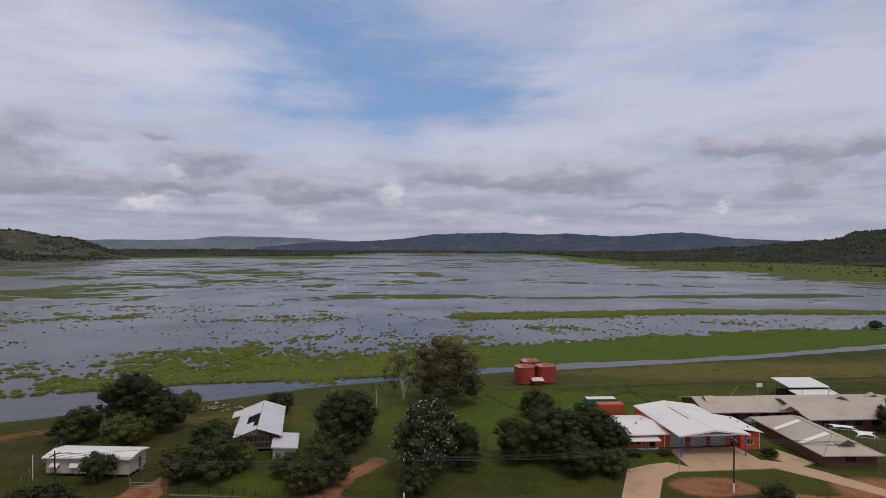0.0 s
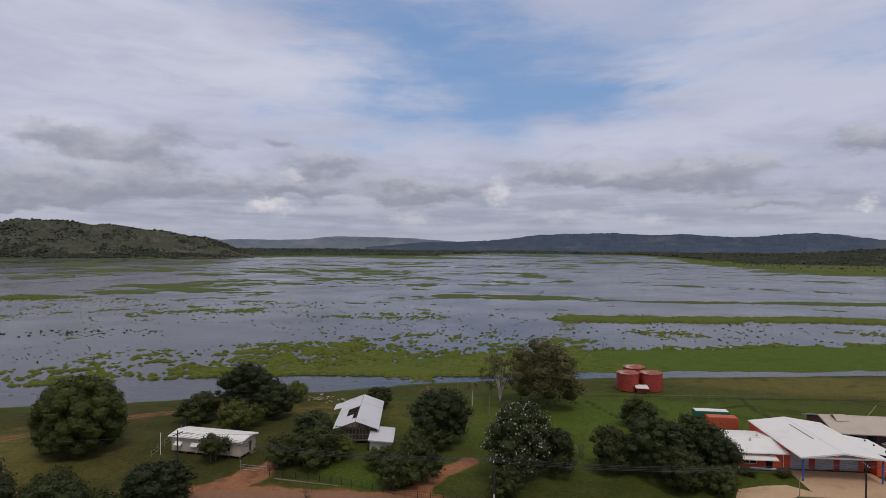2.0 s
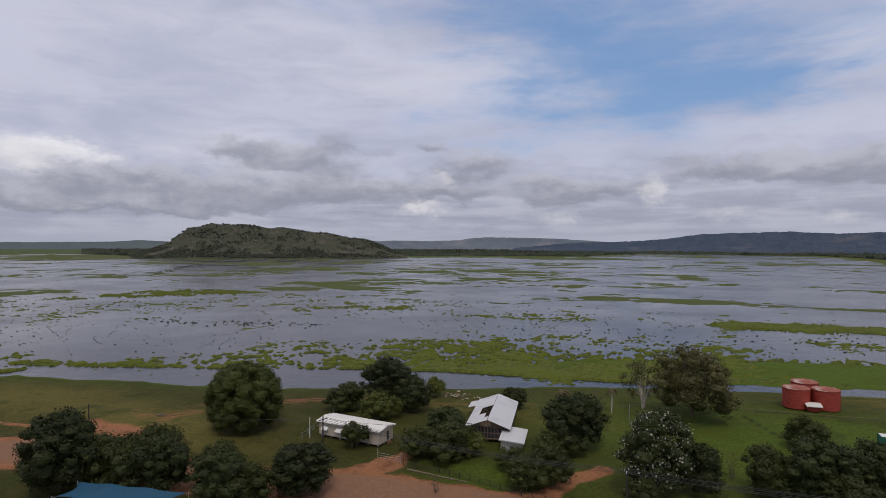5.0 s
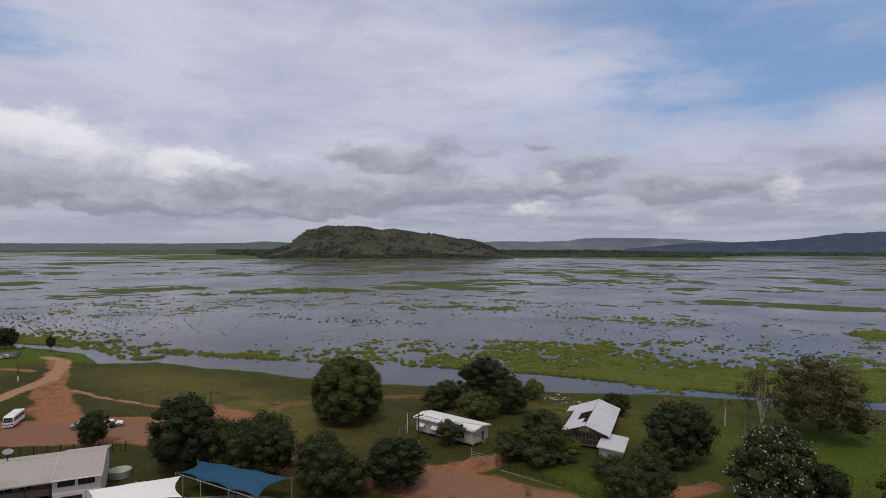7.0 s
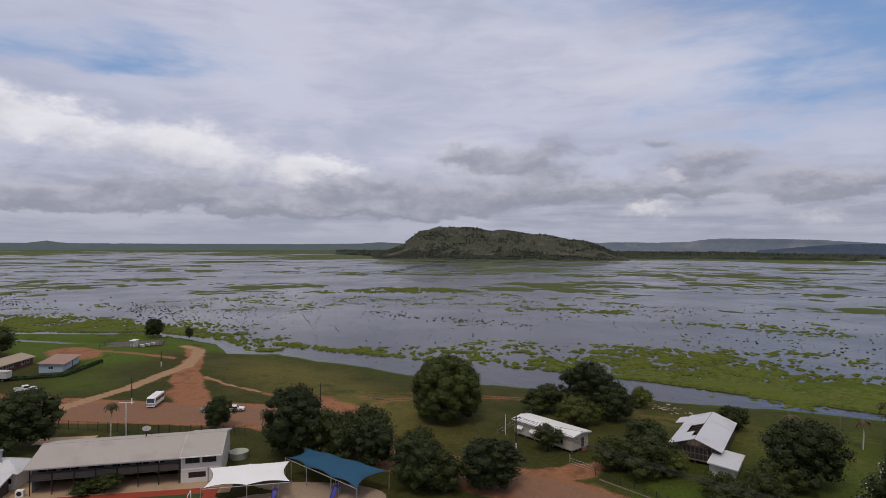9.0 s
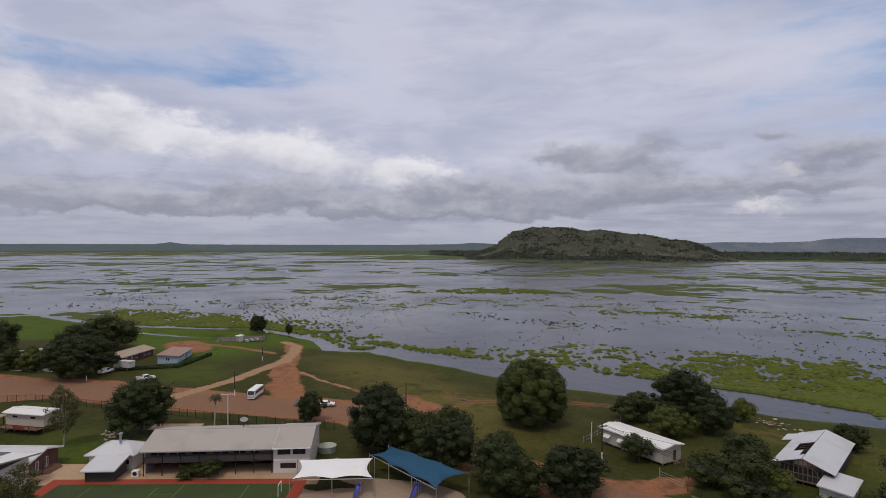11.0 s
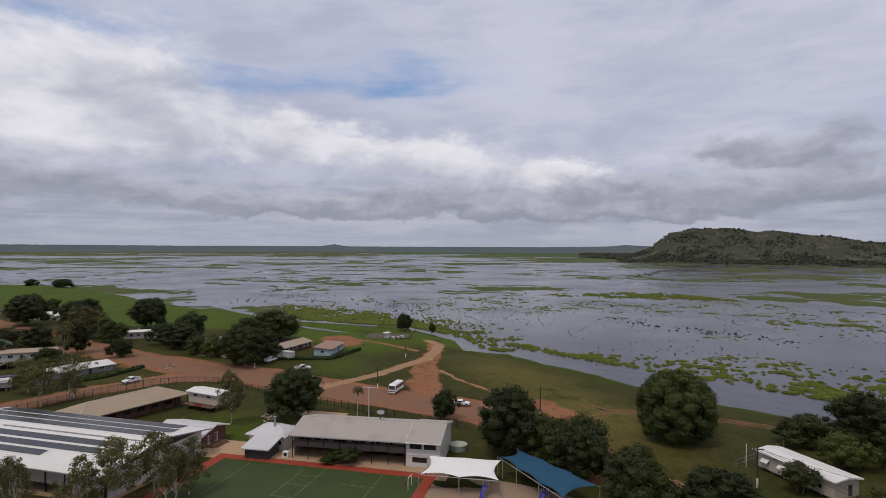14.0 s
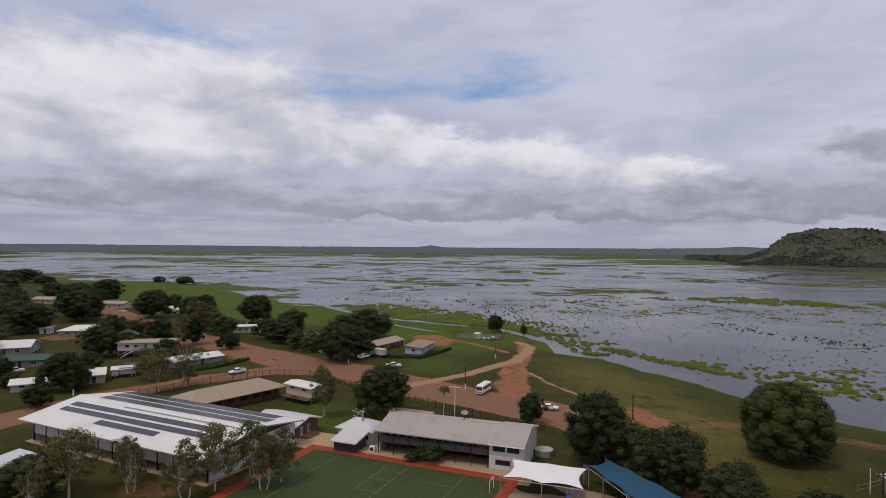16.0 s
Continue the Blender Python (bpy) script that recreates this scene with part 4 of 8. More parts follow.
def ridge(name, label, profile, radius, front, back, material, da, rough, trees=0.0, seed=1, cliff=0.0, fine=16):
    """A range of hills: heights (azimuth, metres) along an arc, with a front slope, a crest and a back slope."""
    az = np.arange(profile[0][0], profile[-1][0] + da, da)
    top = np.interp(az, [p[0] for p in profile], [p[1] for p in profile])
    shape = [(0.0, 0.0), (0.03, 0.04), (0.12, 0.09), (0.25, 0.17), (0.38, 0.26), (0.5, 0.36), (0.6, 0.46), (0.70, 0.56), (0.78, 0.66), (0.85, 0.78 + cliff * 0.08), (0.90, 0.90 + cliff * 0.08), (0.95, 0.97), (1.0, 1.0)]
    rows = [(u, float(np.interp(u, [p[0] for p in shape], [p[1] for p in shape]))) for u in np.linspace(0, 1, fine)]
    V = []
    for u, h in rows + [(1.15, 1.0), (1.5, 0.8), (2.0, 0.0)]:
        r = radius - front + front * u if u <= 1 else radius + back * (u - 1)
        x, y = -np.sin(np.radians(az)) * r, np.cos(np.radians(az)) * r
        g = (fbm(x, y, 90, 5, seed) - 0.5) * 0.34 + (fbm(x, y, 22, 3, seed + 1) - 0.5) * 0.16
        z = top * np.clip(h + g * rough * min(1, u * 3) * (1.0 if u < 0.97 else 0.35), -0.02, 1.04)
        z = z + trees * fbm(x, y, 9, 2, seed + 3) * (u > 0.02) * (fbm(x, y, 40, 3, seed + 5) > 0.42) * np.clip(top / 20, 0, 1)
        V.append(np.stack([x, y, z - 1.0 + 1.0 * (u > 0)], 1))
    n, k = len(az), len(V)
    ids = np.arange(n * k).reshape(k, n)
    q = np.stack([ids[:-1, :-1], ids[:-1, 1:], ids[1:, 1:], ids[1:, :-1]], -1).reshape(-1, 4)
    me = grid_mesh(name, np.concatenate(V), q, material, False)
    return tagged(new(name, me), label, "hill", kind="structure")


# scrub and rock tones, lifted a little to include haze
HILL = hill_mat("scrubby_rocky_hill", (0.054, 0.062, 0.046), (0.090, 0.090, 0.070), (0.135, 0.118, 0.106), 0.09)
HILL_RIGHT = hill_mat("wooded_hill", (0.030, 0.036, 0.029), (0.054, 0.060, 0.046), (0.092, 0.082, 0.072), 0.05)
# mesa and far range: distance haze is mixed into the base colours
HAZED_MESA = hill_mat("haze_tinted_mesa", (0.054, 0.074, 0.116), (0.074, 0.092, 0.132), (0.100, 0.110, 0.140), 0.012)
HAZED_RANGE = hill_mat("haze_tinted_range", (0.120, 0.145, 0.185), (0.150, 0.175, 0.215), (0.190, 0.20, 0.23), 0.01)
# wooded plain turned pale blue, the air's haze put into its colour
HAZED_PLAIN = hill_mat("haze_tinted_plain", (0.098, 0.122, 0.140), (0.112, 0.136, 0.148), (0.12, 0.145, 0.15), 0.006)

LONG_HILL = ridge("hill", "long flat-topped rocky hill covered in scrub", [(28.4, 0), (30.0, 18), (30.9, 38), (31.6, 44), (32.7, 56), (33.4, 58), (34.7, 69), (36.0, 75), (36.8, 82), (38.2, 85), (39.1, 91), (40.2, 95), (41.5, 96), (43.0, 103), (44.6, 104), (46.3, 108), (47.2, 104), (48.0, 100), (48.6, 92), (49.3, 72), (50.2, 45), (51.2, 32), (52.6, 8), (53.4, 0)],
      2150, 360, 260, HILL, 0.045, 0.8, trees=8, seed=3, cliff=1.0, fine=44)
SIDE_HILL = ridge("hill", "wooded hillside rising beyond the flooded plain", [(-62, 95), (-45, 97), (-37.5, 88), (-35.4, 82), (-34.6, 67), (-33.5, 60), (-31.1, 50), (-27, 37), (-23, 25), (-18, 12), (-15, 0)],
      2150, 560, 300, HILL_RIGHT, 0.06, 0.6, trees=8, seed=8, fine=44)
ridge("mesa", "long dark mesa with a level crest, haze blue in its colour", [(-40, 70), (-31, 72), (-26.8, 88), (-24.0, 120), (-22.2, 126), (-20.2, 122), (-18.7, 108), (-16.2, 104), (-11.9, 124), (-9.2, 116), (-5.9, 132), (0.8, 118), (2.5, 100), (4.7, 80), (8, 66), (12.4, 58), (15, 40), (18, 20)],
      4150, 520, 300, HAZED_MESA, 0.06, 0.5, trees=5, seed=14, cliff=1.0)
ridge("mesa", "far range on the horizon, paled by haze in its colour", [(6, 50), (10.2, 74), (13.4, 92), (17, 100), (19.5, 104), (21.8, 101), (23.3, 80), (26, 72), (30, 74), (36, 60)],
      4700, 250, 150, HAZED_RANGE, 0.06, 0.4, trees=4, seed=20, cliff=1.0)
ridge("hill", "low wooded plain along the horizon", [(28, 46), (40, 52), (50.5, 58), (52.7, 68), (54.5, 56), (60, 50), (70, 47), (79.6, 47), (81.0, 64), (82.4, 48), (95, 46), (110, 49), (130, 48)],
      4750, 330, 100, HAZED_PLAIN, 0.10, 0.15, trees=3, seed=26)


def far_woods(az0, az1, height, material, label):
    """Open woodland along the far shore: a canopy of many small crowns."""
    az = np.arange(az0, az1, 0.05)
    base = np.interp(az, FAR_AZ, FAR_R)
    rng = np.random.default_rng(9)
    V = []
    steps = [12, 14, 22, 34, 50, 70, 95, 130, 180, 240, 320, 420, 560, 760, 1000, 1350, 1800, 2400]
    lead = np.interp(az, [-48, -30, -20, -14, -9, -5, 28, 32, 50, 54], [520, 500, 480, 430, 160, 10, 10, 60, 60, 10])
    for i, off in enumerate(steps):
        r = np.minimum(base + lead + off + rng.uniform(-0.3, 0.3, az.shape) * (off * 0.25), 4820)
        x, y = -np.sin(np.radians(az)) * r, np.cos(np.radians(az)) * r
        f = far_depth(x, y)
        h = height * np.clip(fbm(x, y, 30, 3, 31) * 1.9 - 0.35, 0, 1.3) * step(fbm(x, y, 130, 3, 33), 0.28, 0.55) + rng.uniform(0, 0.5, az.shape)
        z = np.where(i == 0, -0.5, h * np.clip(r / 1600, 0.6, 1.6)) + np.interp(f, [0, 60, 900], [0, 1.2, 4])
        V.append(np.stack([x, y, np.where(f > -30, z, -0.6)], 1))
    n, k = len(az), len(V)
    ids = np.arange(n * k).reshape(k, n)
    q = np.stack([ids[:-1, :-1], ids[:-1, 1:], ids[1:, 1:], ids[1:, :-1]], -1).reshape(-1, 4)
    tagged(new("far_woods", grid_mesh("far_woods", np.concatenate(V), q, material, False)), label, "woods", kind="stuff")


far_woods(-48, 57.05, 6.5, hill_mat("far_tree_canopy", (0.036, 0.046, 0.036), (0.066, 0.076, 0.056), (0.09, 0.094, 0.068), 0.07), "dark band of woodland along the far shore")
# marsh green is lightened here to carry the haze in its colour
far_woods(57, 126, 1.6, hill_mat("haze_tinted_scrub", (0.075, 0.100, 0.060), (0.100, 0.128, 0.074), (0.12, 0.14, 0.09), 0.05), "green marsh scrub along the horizon, haze in its colour")


def scattered_crowns(name, label, spots, material, seed):
    """Many small far crowns, each a rough faceted clump: (x, y, z, radius, height)."""
    rng = np.random.default_rng(seed)
    S = np.asarray(spots, dtype=float)
    n, k = len(S), 5
    a = np.arange(k) * math.tau / k
    V = []
    for z, q in ((-0.15, 0.7), (0.5, 1.0), (1.0, 0.35)):
        rr = S[:, 3:4] * q * rng.uniform(0.7, 1.25, (n, k))
        V.append(np.stack([S[:, 0:1] + rr * np.cos(a), S[:, 1:2] + rr * np.sin(a), S[:, 2:3] + S[:, 4:5] * z * rng.uniform(0.85, 1.15, (n, k))], -1))
    V = np.stack(V, 1).reshape(-1, 3)
    Q = np.array([(i * k + j, i * k + (j + 1) % k, (i + 1) * k + (j + 1) % k, (i + 1) * k + j) for i in range(2) for j in range(k)])
    Q = (Q[None] + (np.arange(n) * 3 * k)[:, None, None]).reshape(-1, 4)
    tagged(new(name, grid_mesh(name, V, Q, material, False)), label, "trees", kind="stuff")


def on_hill(ob, n, seed, lo, hi):
    """Random spots on the camera-facing slope of a hill, thicker along the crest and the foot."""
    rng = np.random.default_rng(seed)
    P = np.empty(len(ob.data.vertices) * 3, dtype=np.float32)
    ob.data.vertices.foreach_get("co", P)
    P = P.reshape(-1, 3)
    rows = 44
    cols = len(P) // (rows + 3)
    u = rng.random(n * 4)
    row = (u * rows).astype(int)
    i = row * cols + rng.integers(0, cols, n * 4)
    p = P[i]
    thick = fbm(p[:, 0], p[:, 1], 70, 4, seed) + 0.30 * (u > 0.93) + 0.35 * (u < 0.16) - 0.06
    p = p[(rng.random(n * 4) < step(thick, 0.38, 0.62)) & (p[:, 2] > 2.0)][:n]
    return [(x + rng.uniform(-4, 4), y + rng.uniform(-4, 4), z - 1.0, r, r * rng.uniform(1.0, 1.7)) for (x, y, z), r in zip(p, rng.uniform(lo, hi, len(p)))]


SCRUB = mat("dark_hill_scrub", (0.040, 0.046, 0.032), 0.95, var=0.35, fine=0.12, coarse=0.02, bump=0.0)
scattered_crowns("hill_scrub", "dark scrub trees dotted over the rocky hill", on_hill(LONG_HILL, 7500, 4, 1.5, 3.6), SCRUB, 4)
scattered_crowns("hill_scrub", "dark scrub trees over the wooded hillside", on_hill(SIDE_HILL, 5500, 6, 1.4, 3.0), SCRUB, 6)


def flat_trees():
    """Lone trees dotted over the green flat on the far shore, thinning towards the water."""
    rng = np.random.default_rng(12)
    out = []
    while len(out) < 520:
        az, d = rng.uniform(-46, -9), rng.random() ** 0.6 * 420
        r = float(np.interp(az, FAR_AZ, FAR_R)) + 40 + d
        x, y = -math.sin(radians(az)) * r, math.cos(radians(az)) * r
        if fbm(np.array([x]), np.array([y]), 120, 3, 8)[0] + d / 900 < 0.52:
            continue
        q = rng.uniform(0.9, 2.3)
        out.append((x, y, 0.8, q, q * rng.uniform(1.2, 2.0)))
    return out


scattered_crowns("shore_trees", "small dark trees dotted over the green far flat", flat_trees(), SCRUB, 8)

# ======== buildings ========


def wall_bm(bm, length, z0, z1, holes, place, d0=0.0, d1=0.15):
    """A straight wall in one piece, with openings (centre, width, sill, head); place turns (along, depth, height) into a point."""
    xs = sorted({-length / 2, length / 2} | {round(c + s * w / 2, 4) for c, w, _, _ in holes for s in (-1, 1)})
    zs = sorted({z0, z1} | {round(min(max(v, z0), z1), 4) for _, _, s, h in holes for v in (s, h)})
    made = {}

    def vert(i, j, k):
        if (i, j, k) not in made:
            made[(i, j, k)] = bm.verts.new(place(xs[i], (d0, d1)[k], zs[j]))
        return made[(i, j, k)]

    def solid(i, j):
        if not (0 <= i < len(xs) - 1 and 0 <= j < len(zs) - 1):
            return False
        x, z = (xs[i] + xs[i + 1]) / 2, (zs[j] + zs[j + 1]) / 2
        return not any(abs(x - c) < w / 2 and s < z < h for c, w, s, h in holes)
    for i in range(len(xs) - 1):
        for j in range(len(zs) - 1):
            if not solid(i, j):
                continue
            for k in (0, 1):
                bm.faces.new((vert(i, j, k), vert(i + 1, j, k), vert(i + 1, j + 1, k), vert(i, j + 1, k)))
            for di, dj, p, q in ((-1, 0, (i, j), (i, j + 1)), (1, 0, (i + 1, j), (i + 1, j + 1)), (0, -1, (i, j), (i + 1, j)), (0, 1, (i, j + 1), (i + 1, j + 1))):
                if not solid(i + di, j + dj):
                    bm.faces.new((vert(*p, 0), vert(*q, 0), vert(*q, 1), vert(*p, 1)))


def window(root, side, L, W, c, w, s, h, frame_m, door=None):
    """A window (or door) filling an opening of one wall."""
    t = 0.06

    def put(bm, x0, x1, z0, z1, d0, d1):
        if side == "f":
            add_box(bm, x0, x1, -W / 2 + d0, -W / 2 + d1, z0, z1)
        elif side == "b":
            add_box(bm, x0, x1, W / 2 - d1, W / 2 - d0, z0, z1)
        elif side == "l":
            add_box(bm, -L / 2 + d0, -L / 2 + d1, x0, x1, z0, z1)
        else:
            add_box(bm, L / 2 - d1, L / 2 - d0, x0, x1, z0, z1)
    if door is not None:
        bm = bmesh.new()
        put(bm, c - w / 2, c + w / 2, s, h, 0.06, 0.12)
        return part("door", bm, door, root)
    bm = bmesh.new()

    def spot(u, d, z):
        if side == "f":
            return (u, -W / 2 + d, z)
        if side == "b":
            return (u, W / 2 - d, z)
        return (-L / 2 + d, u, z) if side == "l" else (L / 2 - d, u, z)
    q = (w - 3 * t) / 2
    wall_bm(bm, w, s, h, [(-q / 2 - t / 2, q, s + t, h - t), (q / 2 + t / 2, q, s + t, h - t)], lambda u, d, z: spot(u + c, d, z), -0.02, 0.08)
    f = part("window", bm, frame_m, root)
    bm = bmesh.new()
    put(bm, c - w / 2 + t / 2, c + w / 2 - t / 2, s + t / 2, h - t / 2, 0.085, 0.10)
    part("pane", bm, GLASS, f)
    return f


def gable_roof(root, L, W, eave, ridge, roof_m, over=0.6, gable_over=0.5, trim_m=None, thick=0.10, ridge_y=0.0, x0=None, x1=None):
    """Two sheets, a ridge cap, gutters and barge boards; the ridge runs along x."""
    a, b = (-L / 2 - gable_over if x0 is None else x0), (L / 2 + gable_over if x1 is None else x1)
    slope = (ridge - eave) / (W / 2)
    for s in (-1, 1):
        ye, ze = s * (W / 2 + over), eave - slope * over
        prism("roof_sheet", [(ye, ze), (ridge_y, ridge), (ridge_y, ridge + thick), (ye, ze + thick)], "x", a, b, roof_m, root)
        prism("gutter", [(ye + s * 0.01, ze + thick * 0.8), (ye + s * 0.15, ze + thick * 0.8), (ye + s * 0.15, ze - 0.10), (ye + s * 0.01, ze - 0.10)], "x", a, b, trim_m or roof_m, root)
        for e in (a - 0.03, b):
            prism("barge_board", [(ye, ze - 0.14), (ridge_y, ridge - 0.14), (ridge_y, ridge + thick + 0.02), (ye, ze + thick + 0.02)], "x", e, e + 0.03, trim_m or roof_m, root)
    prism("ridge_cap", [(-0.25, ridge + thick - 0.25 * slope + 0.004), (0, ridge + thick + 0.02), (0.25, ridge + thick - 0.25 * slope + 0.004), (0.25, ridge + thick + 0.05 - 0.25 * slope), (0, ridge + thick + 0.07), (-0.25, ridge + thick + 0.05 - 0.25 * slope)], "x", a, b, roof_m, root)


def skillion_roof(root, x0, x1, y0, z0, y1, z1, roof_m, trim_m=None, thick=0.10, name="roof_sheet"):
    """One sheet sloping from (y0, z0) to (y1, z1)."""
    prism(name, [(y0, z0), (y1, z1), (y1, z1 + thick), (y0, z0 + thick)], "x", x0, x1, roof_m, root)
    for e in (x0 - 0.03, x1):
        prism("barge_board", [(y0, z0 - 0.12), (y1, z1 - 0.12), (y1, z1 + thick + 0.02), (y0, z0 + thick + 0.02)], "x", e, e + 0.03, trim_m or roof_m, root)
    box("gutter", x0, x1, y0 - 0.14, y0 - 0.005, z0 - 0.08, z0 + thick * 0.8, trim_m or roof_m, root)


def hip_roof(root, L, W, eave, ridge, roof_m, over=0.6, run=None, trim_m=None):
    """A hipped roof in one folded shell with fascia and hip caps."""
    a, b = L / 2 + over, W / 2 + over
    k = max(0.05, a - (run or b))
    V = [(-a, -b, eave), (a, -b, eave), (a, b, eave), (-a, b, eave), (-k, 0, ridge), (k, 0, ridge), (-a, -b, eave - 0.18), (a, -b, eave - 0.18), (a, b, eave - 0.18), (-a, b, eave - 0.18)]
    Fs = [(0, 1, 5, 4), (1, 2, 5), (2, 3, 4, 5), (3, 0, 4), (0, 6, 7, 1), (1, 7, 8, 2), (2, 8, 9, 3), (3, 9, 6, 0), (9, 8, 7, 6)]
    mesh_from("roof_sheet", V, Fs, roof_m, root)
    for p, q in ((0, 4), (1, 5), (2, 5), (3, 4), (4, 5)):
        rod("ridge_cap", V[p], V[q], 0.09, trim_m or roof_m, root, sides=6)


def walls(root, L, W, z0, z1, wall_m, windows=(), doors=(), ridge=None, ridge_sides="lr", frame_m=None, thick=0.15, skip=""):
    frame_m = frame_m or WHITE_PAINT
    for side in "fblr":
        if side in skip:
            continue
        holes = [w[1:] for w in windows if w[0] == side] + [d[1:5] for d in doors if d[0] == side]
        length = L if side in "fb" else W - 2 * thick

        def place(u, d, z, side=side):
            if side == "f":
                return (u, -W / 2 + d, z)
            if side == "b":
                return (u, W / 2 - d, z)
            return (-L / 2 + d, u, z) if side == "l" else (L / 2 - d, u, z)
        bm = bmesh.new()
        wall_bm(bm, length, z0, z1, holes, place, 0.0, thick)
        part("wall", bm, wall_m, root)
    if ridge:
        for side, x in (("l", -L / 2), ("r", L / 2 - thick)):
            if side in ridge_sides:
                prism("gable", [(-W / 2, z1), (W / 2, z1), (0, ridge - 0.02)], "x", x, x + thick, wall_m, root)
    for side, c, w, s, h in windows:
        window(root, side, L, W, c, w, s, h, frame_m)
    for side, c, w, s, h, m in doors:
        window(root, side, L, W, c, w, s, h, frame_m, door=m)


def posts(root, name, xs, y, z0, z1, r, material, square=True):
    for x in xs:
        if square:
            box(name, x - r, x + r, y - r, y + r, z0, z1, material, root)
        else:
            rod(name, (x, y, z0), (x, y, z1), r, material, root)


def cottage(label, x, y, rot, L, W, eave, ridge, roof_m, wall_m, base=0.0, wins=3, over=0.6, group="village houses", form="gable", name="house", veranda=0.0):
    """A plain village house."""
    r = thing(name, x, y, LAND, rot, label, "house", group)
    span = L / (wins + 1)
    w = [("f", -L / 2 + span * (i + 1), 1.5, base + 0.95, base + 2.05) for i in range(wins) if i != wins // 2]
    w += [("r", 0.0, 1.4, base + 0.95, base + 2.05), ("l", 0.0, 1.4, base + 0.95, base + 2.05)]
    d = [("f", -L / 2 + span * (wins // 2 + 1), 0.95, base + 0.02, base + 2.06, DARK_WALL)]
    walls(r, L, W, base, eave, wall_m, w, d, ridge if form == "gable" else None)
    box("floor_slab", -L / 2 - 0.05, L / 2 + 0.05, -W / 2 - 0.05, W / 2 + 0.05, base - 0.25, base, CONCRETE, r)
    if base > 0.3:
        for i in range(int(L / 2.6) + 1):
            for s in (-1, 1):
                box("stump", -L / 2 + 0.2 + i * (L - 0.4) / int(L / 2.6) - 0.08, -L / 2 + 0.2 + i * (L - 0.4) / int(L / 2.6) + 0.08, s * (W / 2 - 0.2) - 0.08, s * (W / 2 - 0.2) + 0.08, -0.2, base - 0.25, STEEL, r)
    if form == "gable":
        gable_roof(r, L, W, eave, ridge, roof_m, over)
    elif form == "hip":
        hip_roof(r, L, W, eave + 0.12, ridge, roof_m, over)
    else:
        skillion_roof(r, -L / 2 - 0.5, L / 2 + 0.5, -W / 2 - over, eave, W / 2 + 0.4, ridge, roof_m)
        for s in (-1, 1):
            prism("gable", [(-W / 2, eave), (W / 2, eave), (W / 2, eave + (ridge - eave) * 0.93)], "x", s * L / 2 - (0.15 if s > 0 else 0), s * L / 2 + (0 if s > 0 else 0.15), wall_m, r)
        box("wall", -L / 2, L / 2, W / 2 - 0.15, W / 2, eave, eave + (ridge - eave) * 0.9, wall_m, r)
    if veranda:
        skillion_roof(r, -L / 2, L / 2, -W / 2 - veranda, eave - 0.55, -W / 2 - 0.02, eave - 0.2, roof_m, name="veranda_roof")
        posts(r, "veranda_post", np.linspace(-L / 2 + 0.3, L / 2 - 0.3, 5), -W / 2 - veranda + 0.2, 0, eave - 0.55, 0.06, WHITE_PAINT)
    return r


